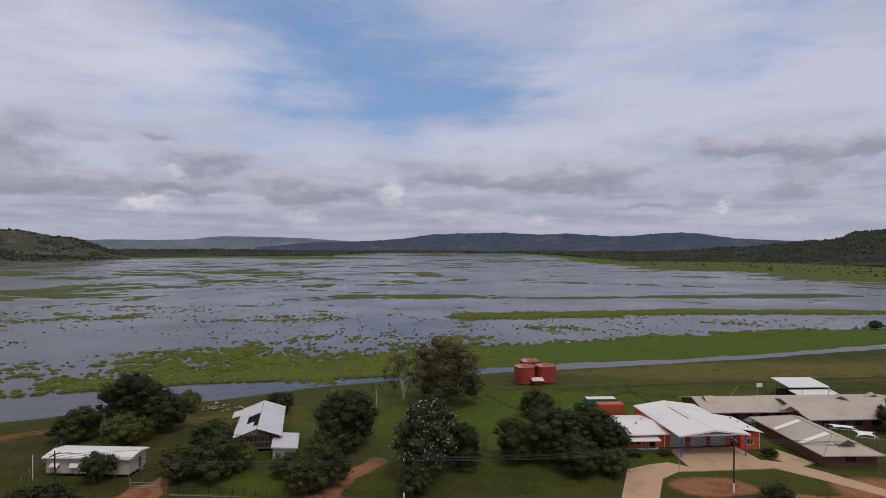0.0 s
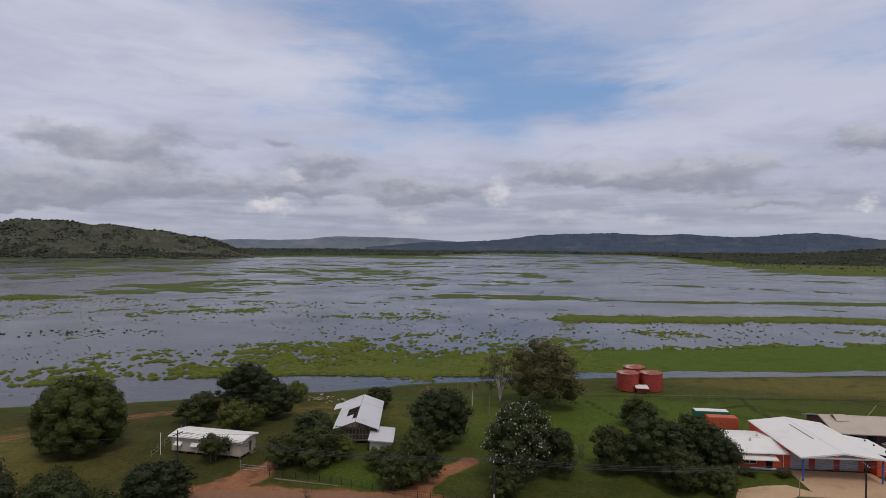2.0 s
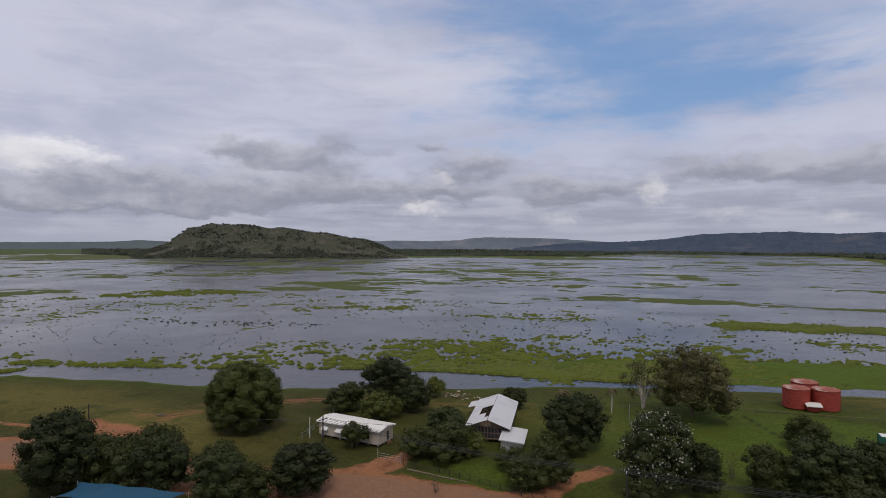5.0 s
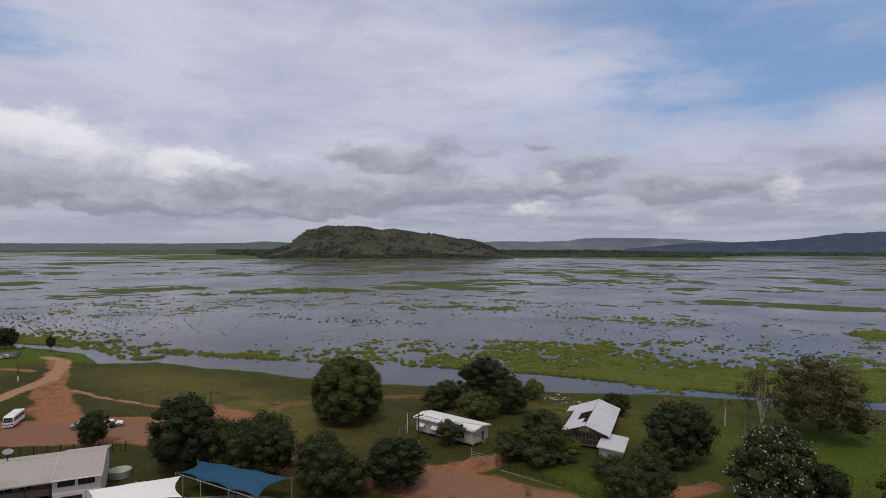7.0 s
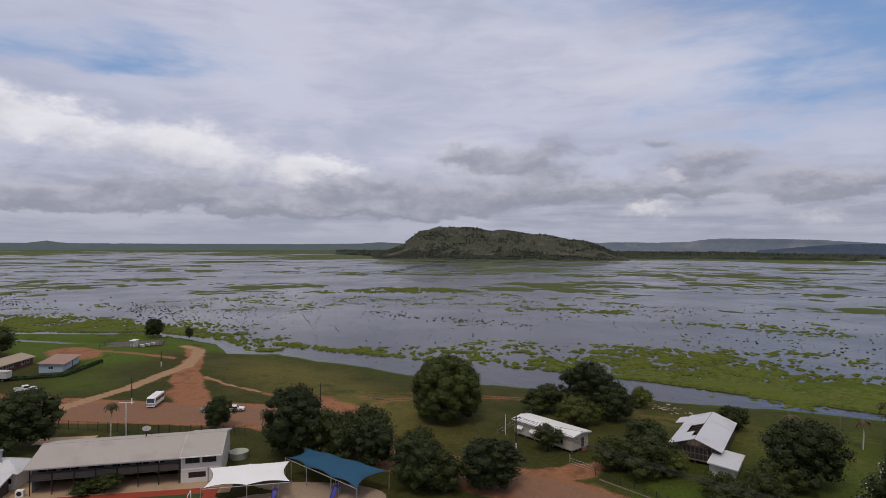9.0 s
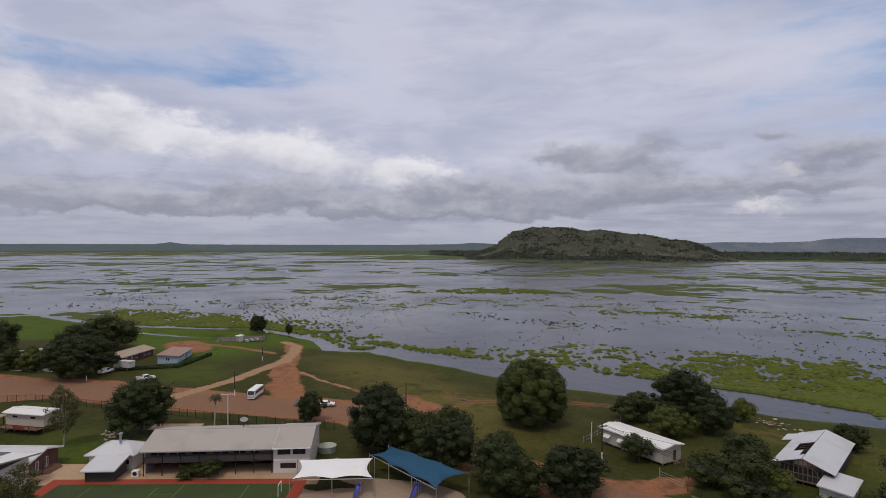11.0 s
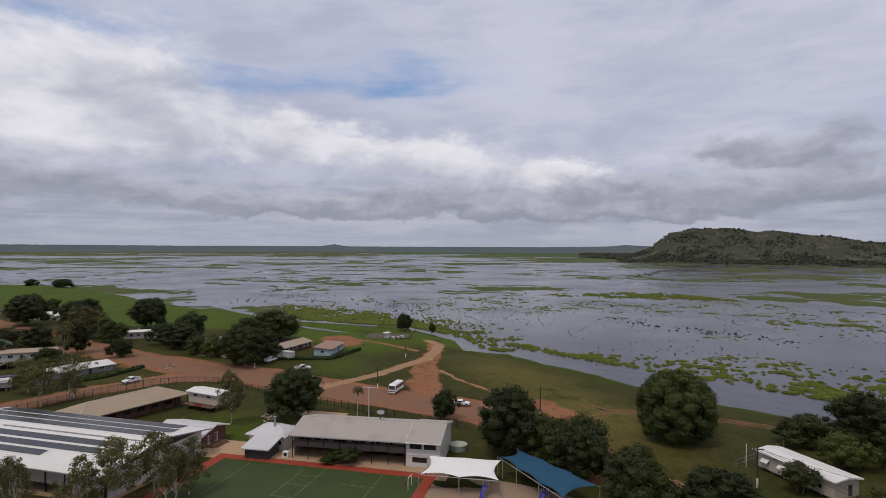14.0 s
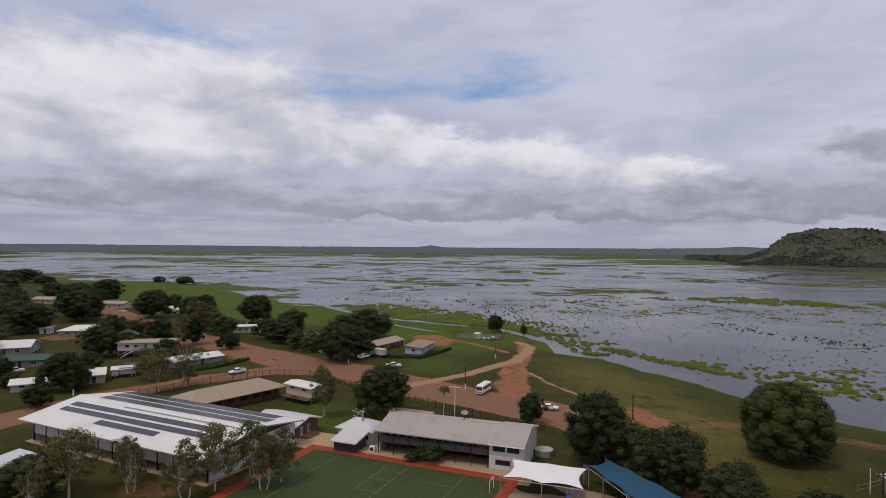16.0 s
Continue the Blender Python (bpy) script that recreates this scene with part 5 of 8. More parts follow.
# --- orange fire-station-like depot ---
def depot():
    r = thing("depot", 52.4, 123.5, LAND, 95, "orange depot with white metal roof, roller doors and blue posts", "depot")
    L, W = 21.5, 14.0
    x_wall = -L / 2 + 6.4
    gable_roof(r, L, W, 4.4, 5.35, WHITE_ROOF, over=0.2, gable_over=0.1, trim_m=WHITE_PAINT)
    # front wall with three roller doors, set back under the porch
    bm = bmesh.new()
    holes = [(4.3, 3.3, 0.0, 3.3), (-0.1, 3.3, 0.0, 3.3), (-4.4, 3.3, 0.0, 3.3)]
    wall_bm(bm, W, 0.0, 4.4, holes, lambda u, d, z: (x_wall + d, u, z), 0.0, 0.2)
    part("wall", bm, ORANGE_WALL, r)
    prism("gable", [(-W / 2, 4.4), (W / 2, 4.4), (0, 5.33)], "x", x_wall, x_wall + 0.2, ORANGE_WALL, r)
    for c, w, s, h in holes:
        d = box("roller_door", x_wall + 0.08, x_wall + 0.14, c - w / 2, c + w / 2, 0.02, h, DOOR_STEEL, r)
        for k in range(10):
            box("slat", x_wall + 0.06, x_wall + 0.085, c - w / 2, c + w / 2, 0.06 + k * 0.33, 0.06 + k * 0.33 + 0.26, DOOR_STEEL, d)
    for c in (2.1, -2.25):
        box("door", x_wall - 0.03, x_wall + 0.02, c - 0.45, c + 0.45, 0.02, 2.1, RED_DOOR, r, "dark red door")
        box("sign", x_wall - 0.035, x_wall - 0.004, c - 0.3, c + 0.3, 2.5, 2.9, WHITE_PAINT, r)
    for s in (-1, 1):
        box("wall", x_wall + 0.2, L / 2, s * W / 2 - 0.1, s * W / 2 + 0.1, 0, 4.36, ORANGE_WALL, r)
    box("wall", L / 2 - 0.2, L / 2, -W / 2 + 0.1, W / 2 - 0.1, 0, 4.36, ORANGE_WALL, r)
    prism("gable", [(-W / 2, 4.4), (W / 2, 4.4), (0, 5.33)], "x", L / 2 - 0.2, L / 2, ORANGE_WALL, r)
    for y in (-6.6, 6.6):
        rod("post", (-L / 2 + 0.5, y, 0), (-L / 2 + 0.5, y, 4.4), 0.16, BLUE_STEEL, r, "blue steel post")
    box("porch_beam", -L / 2 + 0.4, -L / 2 + 0.6, -W / 2, W / 2, 4.15, 4.42, WHITE_PAINT, r)
    prism("fascia", [(-W / 2 - 0.2, 4.25), (0, 5.2), (W / 2 + 0.2, 4.25), (W / 2 + 0.2, 4.55), (0, 5.5), (-W / 2 - 0.2, 4.55)], "x", -L / 2 - 0.2, -L / 2 - 0.135, WHITE_PAINT, r)
    rod("skylight_strip", (-3, 1.2, 5.33), (6, 1.2, 5.33), 0.10, GREY_WALL, r, sides=4)
    # west wing
    w = thing("depot_wing", 40.4, 123.0, LAND, 5, "orange office wing with low white roof and window awning", "building")
    walls(w, 9.6, 11.6, 0, 3.3, ORANGE_WALL, [("f", -1.6, 2.4, 1.0, 2.2)], [("f", 1.9, 1.2, 0.02, 2.2, GLASS)])
    gable_roof(w, 9.6, 11.6, 3.35, 4.05, WHITE_ROOF, 0.7, 0.3, WHITE_PAINT)
    prism("gable", [(-5.8, 3.3), (5.8, 3.3), (0, 4.0)], "x", -4.8, -4.65, ORANGE_WALL, w)
    prism("gable", [(-5.8, 3.3), (5.8, 3.3), (0, 4.0)], "x", 4.65, 4.8, ORANGE_WALL, w)
    skillion_roof(w, -3.6, 2.8, -7.6, 2.35, -5.83, 2.65, WHITE_ROOF, name="awning")
    box("plinth", -4.85, 4.85, -5.86, -5.805, 0, 0.35, WHITE_PAINT, w)
    for x, y in ((0.2, -1.6), (2.6, 1.2)):
        v = rod("roof_vent", (x, y, 3.8), (x, y, 4.35), 0.16, STEEL, w)
        rod("cap", (x, y, 4.35), (x, y, 4.5), 0.26, STEEL, v, r1=0.10)
    box("downpipe", 4.3, 4.4, -5.95, -5.85, 0, 3.2, WHITE_PAINT, w)
    # east wing
    e = thing("depot_wing", 62.4, 122.5, LAND, 5, "narrow orange side wing with sloping white roof", "building")
    walls(e, 4.0, 9.6, 0, 3.4, ORANGE_WALL, [("f", 0, 1.4, 1.0, 2.1)])
    m = Matrix.Rotation(radians(90), 4, "Z")
    prism("roof_sheet", [(-2.6, 4.3), (2.5, 3.45), (2.5, 3.55), (-2.6, 4.4)], "y", -5.4, 5.3, WHITE_ROOF, e)
    for y in (-3.0, 0.5, 3.2):
        rod("roof_vent", (0.6, y, 3.8), (0.6, y, 4.15), 0.15, DARK_STEEL, e)
    box("downpipe", 1.9, 2.0, -4.92, -4.82, 0, 3.4, WHITE_PAINT, e)


depot()


def container(label, x, y, rot, L, W, H, body_m, roof_m):
    r = thing("shipping_container", x, y, LAND, rot, label, "container")
    box("body", -L / 2, L / 2, -W / 2, W / 2, 0.12, H, body_m, r, bevel=0.04)
    for sx_ in (-1, 1):
        for sy_ in (-1, 1):
            box("corner_post", sx_ * L / 2 - 0.08, sx_ * L / 2 + 0.08, sy_ * W / 2 - 0.08, sy_ * W / 2 + 0.08, 0, H + 0.03, body_m, r)
    for k in range(22):
        x0 = -L / 2 + 0.2 + k * (L - 0.4) / 22
        box("rib", x0, x0 + 0.12, -W / 2 - 0.035, -W / 2, 0.25, H - 0.1, body_m, r)
    box("lid", -L / 2 + 0.1, L / 2 - 0.1, -W / 2 + 0.1, W / 2 - 0.1, H, H + 0.06, roof_m, r)
    box("door", L / 2, L / 2 + 0.05, -W / 2 + 0.12, W / 2 - 0.12, 0.2, H - 0.1, body_m, r)


container("orange painted steel container standing on grass", 41.2, 142.0, 3, 6.4, 2.5, 2.7, ORANGE_BOX, ORANGE_BOX)
container("dark green steel container with white top", 40.0, 146.4, 3, 7.6, 2.6, 2.8, GREEN_BOX, WHITE_ROOF)


# --- grey school-like complex east of the depot ---
def grey_block(label, x, y, rot, L, W, eave, ridge, wins, roof_m=GREY_ROOF, hipped=False):
    r = thing("school_block", x, y, LAND, rot, label, "school building", "grey roofed blocks")
    k = L / (wins + 1)
    w = [("f", -L / 2 + k * (i + 1), 1.8, 0.95, 2.1) for i in range(wins)] + [("l", 0, 2.0, 0.95, 2.1), ("r", 0, 2.0, 0.95, 2.1)]
    walls(r, L, W, 0, eave, BRICK_WALL, w, [], None if hipped else ridge, frame_m=DARK_STEEL)
    if hipped:
        hip_roof(r, L, W, eave - (ridge - eave) / (W / 2), ridge + 0.1, roof_m, 1.0, W / 2 + 1.0, GREY_WALL)
    else:
        gable_roof(r, L, W, eave, ridge, roof_m, 1.0, 0.6, GREY_WALL)
    return r


grey_block("long low building with weathered grey metal roof", 72.0, 142.0, 3, 21, 12.4, 2.8, 4.4, 5)
blk = grey_block("low wing with grey metal roof and pale skylight strips", 76.4, 119.6, 92, 22.5, 10.0, 2.8, 4.5, 6, hipped=True)
for x0 in (-6.0, 2.4):
    prism("skylight", [(0.4, 4.5 + 0.10 - 0.4 * 0.34 + 0.012), (5.8, 4.5 + 0.10 - 5.8 * 0.34 + 0.012), (5.8, 4.5 + 0.13 - 5.8 * 0.34 + 0.012), (0.4, 4.5 + 0.13 - 0.4 * 0.34 + 0.012)], "x", x0, x0 + 1.3, WHITE_PAINT, blk, "pale translucent skylight strip")
grey_block("broad block with weathered grey metal roof", 97.5, 140.0, 3, 31, 19, 2.8, 4.6, 7)


def dormer(x, y, rot, z):
    r = thing("roof_vent_gable", x, y, z, rot, "small brown louvred roof gable", "roof vent", "roof gables")
    prism("louvre", [(-1.5, 0), (1.5, 0), (0, 0.9)], "x", 0.0, 0.08, TIMBER, r)
    prism("roof_sheet", [(-1.7, -0.02), (0, 1.0), (1.7, -0.02), (1.7, 0.06), (0, 1.08), (-1.7, 0.06)], "x", -2.4, 0.15, GREY_ROOF, r)


for x, y, a, z in ((63.6, 140.5, 185, 5.4), (80.3, 133.0, 250, 5.0), (77.0, 109.6, 270, 5.2), (105.5, 141.0, 250, 5.8), (96.0, 139.0, 250, 5.9)):
    dormer(x, y, a, z)


def open_shed():
    r = thing("shed", 97.6, 156.0, LAND, 2, "open-sided shed with white metal roof on dark posts", "shed")
    r.scale = (0.76, 0.8, 0.82)
    for x in np.linspace(-6.4, 6.4, 6):
        for y in (-5.6, 0, 5.6):
            box("post", x - 0.08, x + 0.08, y - 0.08, y + 0.08, 0, 5.0 if y > -1 else 3.6, DARK_STEEL, r)
    box("wall", -6.4, 6.4, 5.3, 5.45, 0.0, 2.4, BRICK_WALL, r)
    box("wall", 6.3, 6.45, -4.9, 5.2, 0.0, 4.0, BRICK_WALL, r)
    skillion_roof(r, -7.2, 7.4, -2.6, 4.7, 7.2, 5.6, WHITE_ROOF, WHITE_PAINT)
    skillion_roof(r, -7.6, 7.4, -7.6, 3.5, -2.9, 3.9, WHITE_ROOF, WHITE_PAINT, name="veranda_roof")
    for x in np.linspace(-6, 6, 9):
        box("rail", x - 0.7, x + 0.7, -5.65, -5.55, 0.9, 1.0, DARK_STEEL, r)


open_shed()


# --- white demountable house by the road ---
def white_house():
    r = thing("house", -63.2, 105.5, LAND, -2.5, "white demountable house on low stumps with window hoods", "house")
    L, W, b = 15.2, 5.3, 0.6
    walls(r, L, W, b, 3.4, CREAM_WALL, [("f", -5.9, 1.4, 1.35, 2.2), ("f", -2.3, 1.4, 1.35, 2.2), ("f", 0.4, 1.2, 1.2, 2.2), ("f", 4.6, 1.6, 1.2, 2.2)], [("r", 0.8, 0.95, 0.5, 2.5, DARK_WALL)], 3.76)
    box("floor_slab", -L / 2, L / 2, -W / 2, W / 2, b - 0.15, b, GREY_WALL, r)
    gable_roof(r, L, W, 3.4, 3.8, WHITE_ROOF, 0.35, 0.5, WHITE_PAINT)
    for c in (-5.9, -2.3):
        prism("window_hood", [(-W / 2 - 0.65, 1.75), (-W / 2 - 0.01, 2.3), (-W / 2 - 0.01, 2.34), (-W / 2 - 0.65, 1.79)], "x", c - 0.8, c + 0.8, WHITE_PAINT, r)
    for i in range(7):
        for y in (-2.2, 0, 2.2):
            x = -7.2 + i * 2.4
            box("stump", x - 0.1, x + 0.1, y - 0.1, y + 0.1, -0.2, b - 0.15, STEEL, r)
    st = box("steps", 7.7, 8.3, 0.2, 1.5, 0.0, 0.22, TIMBER, r)
    box("step", 7.62, 8.0, 0.2, 1.5, 0.22, 0.44, TIMBER, st)
    rod("handrail", (8.3, 0.2, 0.0), (8.3, 0.2, 1.1), 0.03, STEEL, r)


white_house()


# --- derelict timber house ---
def derelict_house():
    r = thing("house", -39.4, 125.3, LAND, 103.2, "derelict timber house with patched metal roof, bare studs showing", "house")
    L, W, b, ev, rd = 20.4, 8.6, 0.7, 3.2, 4.75
    for s in (-1, 1):
        box("wall", -L / 2, L / 2, s * W / 2 - 0.08, s * W / 2 + 0.08, b, ev, DARK_WALL, r)
    box("wall", L / 2 - 0.16, L / 2, -W / 2 + 0.09, W / 2 - 0.09, b, ev, DARK_WALL, r)
    box("wall", -L / 2 + 0.5, -L / 2 + 0.6, -W / 2 + 0.09, W / 2 - 0.09, b, ev, DARK_WALL, r)
    for i in range(13):
        y = -W / 2 + i * W / 12
        top = ev + (1 - abs(y) / (W / 2)) * (rd - ev) - 0.1
        box("stud", -L / 2 - 0.04, -L / 2 + 0.08, y - 0.06, y + 0.06, b, top, OLD_TIMBER, r)
    for z in (b, 1.9, ev):
        box("rail", -L / 2 - 0.05, -L / 2 + 0.05, -W / 2, W / 2, z - 0.06, z + 0.06, OLD_TIMBER, r)
    for y, q in ((-3.2, -1.6), (1.2, 2.8)):
        rod("brace", (-L / 2 - 0.06, y, b), (-L / 2 - 0.06, q, ev), 0.05, OLD_TIMBER, r, sides=4)
    box("floor_slab", -L / 2, L / 2, -W / 2, W / 2, b - 0.2, b, OLD_TIMBER, r)
    for i in range(8):
        for y in (-W / 2 + 0.2, 0, W / 2 - 0.2):
            x = -L / 2 + 0.3 + i * (L - 0.6) / 7
            rod("stump", (x, y, -0.2), (x, y, b - 0.2), 0.13, OLD_TIMBER, r)
    # east slope whole, west slope with sheets missing
    sl = (rd - ev) / (W / 2)
    ye, ze = -(W / 2 + 0.5), ev - 0.5 * sl
    prism("roof_sheet", [(ye, ze), (0, rd), (0, rd + 0.08), (ye, ze + 0.08)], "x", -L / 2 - 0.6, L / 2 + 0.6, SILVER_ROOF, r)
    for x0, x1, y0, y1 in ((-L / 2 - 0.6, -4.5, 1.0, W / 2 + 0.5), (-4.5, 1.0, 2.6, W / 2 + 0.5), (1.0, L / 2 + 0.6, 0.1, W / 2 + 0.5), (-L / 2 - 0.6, -8.0, 0.1, 1.0)):
        prism("roof_sheet", [(y0, rd - y0 * sl), (y1, rd - y1 * sl), (y1, rd - y1 * sl + 0.08), (y0, rd - y0 * sl + 0.08)], "x", x0, x1, SILVER_ROOF, r)
    prism("roof_sheet", [(W / 2 + 0.55, ev - 0.25), (W / 2 + 2.4, ev - 0.7), (W / 2 + 2.4, ev - 0.62), (W / 2 + 0.55, ev - 0.17)], "x", 5.5, L / 2 + 0.2, SILVER_ROOF, r)
    for i in range(14):
        x = -L / 2 + 0.4 + i * (L - 0.8) / 13
        rod("rafter", (x, W / 2, ev - 0.06), (x, 0.05, rd - 0.08), 0.05, OLD_TIMBER, r, sides=4)
    prism("gable", [(-W / 2, ev), (W / 2, ev), (0, rd - 0.05)], "x", L / 2 - 0.16, L / 2, OLD_TIMBER, r)
    rod("ridge_board", (-L / 2, 0.12, rd - 0.02), (L / 2, 0.12, rd - 0.02), 0.06, DARK_WALL, r, sides=4)
    a = thing("lean_to", -31.6, 115.8, LAND, 102, "low lean-to with pale flat metal roof", "shed")
    walls(a, 8.0, 4.2, 0, 2.0, WHITE_WALL, [("f", -1.5, 1.2, 0.9, 1.7)], [("f", 1.8, 0.9, 0.02, 1.9, DARK_WALL)], frame_m=OLD_TIMBER)
    skillion_roof(a, -4.7, 4.4, -2.5, 2.02, 2.4, 2.45, SILVER_ROOF)


derelict_house()


# --- red water tanks ---
def water_tank(x, y, radius, height, label):
    r = thing("water_tank", x, y, LAND, 0, label, "water tank", "red water tanks")
    n = 40
    V, Fs = [], []
    rings = [(0, radius), (0.02, radius + 0.0)]
    zs = [0.0]
    while zs[-1] < height - 0.05:
        zs.append(min(height, zs[-1] + 0.45))
    prof = []
    for i, z in enumerate(zs):
        prof += [(radius, z), (radius + 0.04, z + 0.08), (radius, z + 0.2)] if i < len(zs) - 1 else [(radius, z)]
    for pr, pz in prof:
        V += [(pr * math.cos(k * math.tau / n), pr * math.sin(k * math.tau / n), pz) for k in range(n)]
    for j in range(len(prof) - 1):
        for k in range(n):
            m = (k + 1) % n
            Fs.append((j * n + k, j * n + m, (j + 1) * n + m, (j + 1) * n + k))
    mesh_from("shell", V, Fs, RED_TANK, r)
    V = [(0, 0, height + 0.75)] + [(q * math.cos(k * math.tau / n), q * math.sin(k * math.tau / n), z) for q, z in ((radius * 0.5, height + 0.42), (radius + 0.12, height + 0.04), (radius + 0.12, height - 0.06)) for k in range(n)]
    Fs = [(0, 1 + k, 1 + (k + 1) % n) for k in range(n)] + [(1 + j * n + k, 1 + (j + 1) * n + k, 1 + (j + 1) * n + (k + 1) % n, 1 + j * n + (k + 1) % n) for j in range(2) for k in range(n)]
    mesh_from("lid", V, Fs, RUSTY, r, "rust-stained conical lid")
    rod("hatch", (radius * 0.55, 0.3, height + 0.3), (radius * 0.55, 0.3, height + 0.55), 0.35, RUSTY, r)
    rod("pipe", (radius + 0.12, 0, 0), (radius + 0.12, 0, height - 0.1), 0.06, RED_TANK, r)


water_tank(24.8, 175.0, 3.1, 4.9, "round red steel water tank with rusty lid")
water_tank(31.4, 176.2, 3.1, 4.9, "round red steel water tank with rusty lid")
water_tank(27.4, 181.6, 3.1, 5.3, "taller red steel water tank behind the pair")
pump = thing("pump_shed", 28.2, 172.2, LAND, 5, "small pump shed with pale tin roof", "shed")
box("body", -1.3, 1.3, -0.9, 0.9, 0, 1.3, RED_TANK, pump)
skillion_roof(pump, -1.7, 1.8, -1.5, 1.35, 1.2, 1.75, WHITE_ROOF)


# --- school by the court: long two-storey building ---
def long_block():
    r = thing("school_block", -102.4, 36.8, LAND, 60.6, "long two-storey school building with grey metal roof", "school building")
    L, W, ev, rd = 29.4, 13.2, 4.85, 6.45
    xs = 8.2                                     # the closed two-storey end begins here
    gable_roof(r, L, W, ev, rd, LONG_ROOF, 0.6, 0.25, GREY_WALL, x1=xs)
    gable_roof(r, L, W, ev + 0.14, rd + 0.14, LONG_ROOF, 0.7, 0.25, WHITE_PAINT, x0=xs)
    # upper floor wall set back under the eave
    yw = -W / 2 + 1.4
    holes = [(c, w_, 3.5, 4.45) for c, w_ in ((-12.4, 2.6), (-9.0, 2.6), (-5.2, 2.4), (-1.4, 2.6), (1.9, 2.0), (4.6, 1.4))]
    bm = bmesh.new()
    mid_x, len_x = (xs - L / 2) / 2, xs + L / 2
    wall_bm(bm, len_x, 2.55, ev + 0.3, [(h[0] - mid_x, *h[1:]) for h in holes if h[0] < xs - 1], lambda u, d, z: (u + mid_x, yw + d, z))
    part("wall", bm, UMBER_WALL, r)
    for c, w, s, h in holes:
        if c < xs - 1:
            p = box("window", c - w / 2, c + w / 2, yw + 0.05, yw + 0.10, s, h, GLASS, r)
            box("window_frame", c - 0.03, c + 0.03, yw + 0.01, yw + 0.05, s, h, WHITE_PAINT, p)
    box("floor_slab", -L / 2, L / 2, -W / 2 + 0.5, W / 2 - 0.3, 2.35, 2.55, UMBER_WALL, r)
    box("balcony_rail", -L / 2 + 0.2, xs - 0.1, -W / 2 + 0.45, -W / 2 + 0.5, 2.6, 3.5, UMBER_WALL, r)
    # undercroft back wall, coloured dark to stand for the shade under the floor
    bm = bmesh.new()
    add_box(bm, -L / 2, xs, 1.5, 1.65, 0, 2.35)
    part("wall", bm, DARK_WALL, r)
    box("wall", -L / 2, -L / 2 + 0.15, -W / 2 + 1.4, W / 2, 0.0, ev + 0.3, GREY_WALL, r)
    box("wall", -L / 2, L / 2, W / 2 - 0.15, W / 2, 0.0, ev, GREY_WALL, r)
    prism("gable", [(-W / 2, ev), (W / 2, ev), (0, rd)], "x", -L / 2, -L / 2 + 0.15, GREY_WALL, r)
    prism("gable", [(-W / 2, ev), (W / 2, ev), (0, rd)], "x", L / 2 - 0.15, L / 2, WHITE_WALL, r)
    for x in np.linspace(-L / 2 + 0.2, xs - 0.3, 8):
        box("post", x - 0.07, x + 0.07, -W / 2 + 0.3, -W / 2 + 0.44, 0, ev - 0.05, DARK_STEEL, r)
    # closed end
    mid_e = (xs + L / 2) / 2
    bm = bmesh.new()
    wall_bm(bm, L / 2 - xs, 0.0, ev + 0.1, [((a + c) / 2 - mid_e, c - a, s, h) for a, c, s, h in ((9.4, 12.2, 0.9, 1.9), (8.9, 11.2, 3.4, 4.4), (11.6, 13.9, 3.4, 4.4))], lambda u, d, z: (u + mid_e, -W / 2 + 0.2 + d, z), 0.0, 0.2)
    part("wall", bm, WHITE_WALL, r, "white painted end wall")
    box("wall", L / 2 - 0.2, L / 2, -W / 2 + 0.4, W / 2 - 0.2, 0, ev + 0.02, WHITE_WALL, r)
    box("wall", xs, xs + 0.2, -W / 2 + 0.4, 2.0, 0, ev, WHITE_WALL, r)
    for a, c, s, h in ((9.4, 12.2, 0.9, 1.9), (8.9, 11.2, 3.4, 4.4), (11.6, 13.9, 3.4, 4.4)):
        p = box("window", a, c, -W / 2 + 0.28, -W / 2 + 0.32, s, h, GLASS, r)
        box("window_frame", (a + c) / 2 - 0.03, (a + c) / 2 + 0.03, -W / 2 + 0.22, -W / 2 + 0.28, s, h, DARK_STEEL, p)
    box("trim", xs, L / 2 + 0.02, -W / 2 + 0.14, -W / 2 + 0.197, 2.35, 2.6, WHITE_PAINT, r)
    for k in range(3):
        box("bench", -8 + k * 5.5, -6 + k * 5.5, -1.2, -0.7, 0.35, 0.45, TIMBER, r)
    # dish on the ridge
    d = thing("satellite_dish", -102.9, 38.3, LAND + 6.2, 60.6, "grey satellite dish on a steel roof frame", "satellite dish")
    n = 20
    V = [(0, 0, 0)] + [(q * math.cos(k * math.tau / n), q * math.sin(k * math.tau / n), q * q * 0.28) for q in (0.5, 1.0) for k in range(n)]
    V = [(x * 0.75, y * 0.75, z * 0.75) for x, y, z in V]
    Fs = [(0, 1 + k, 1 + (k + 1) % n) for k in range(n)] + [(1 + k, 1 + n + k, 1 + n + (k + 1) % n, 1 + (k + 1) % n) for k in range(n)]
    dish = mesh_from("dish", V, Fs, GREY_WALL, d, smooth=True)
    dish.matrix_basis = pose(0, 0, 1.35, 22, 0, 20)
    rod("mast", (0, 0, 0), (0, 0, 1.35), 0.07, DARK_STEEL, d)
    for a in (0.5, 2.6, 4.7):
        rod("leg", (0.9 * math.cos(a), 0.9 * math.sin(a), 0.2), (0, 0, 1.0), 0.04, DARK_STEEL, d)
    rod("feed_arm", (0, 0, 1.4), (0.2, -0.3, 2.2), 0.03, STEEL, d)


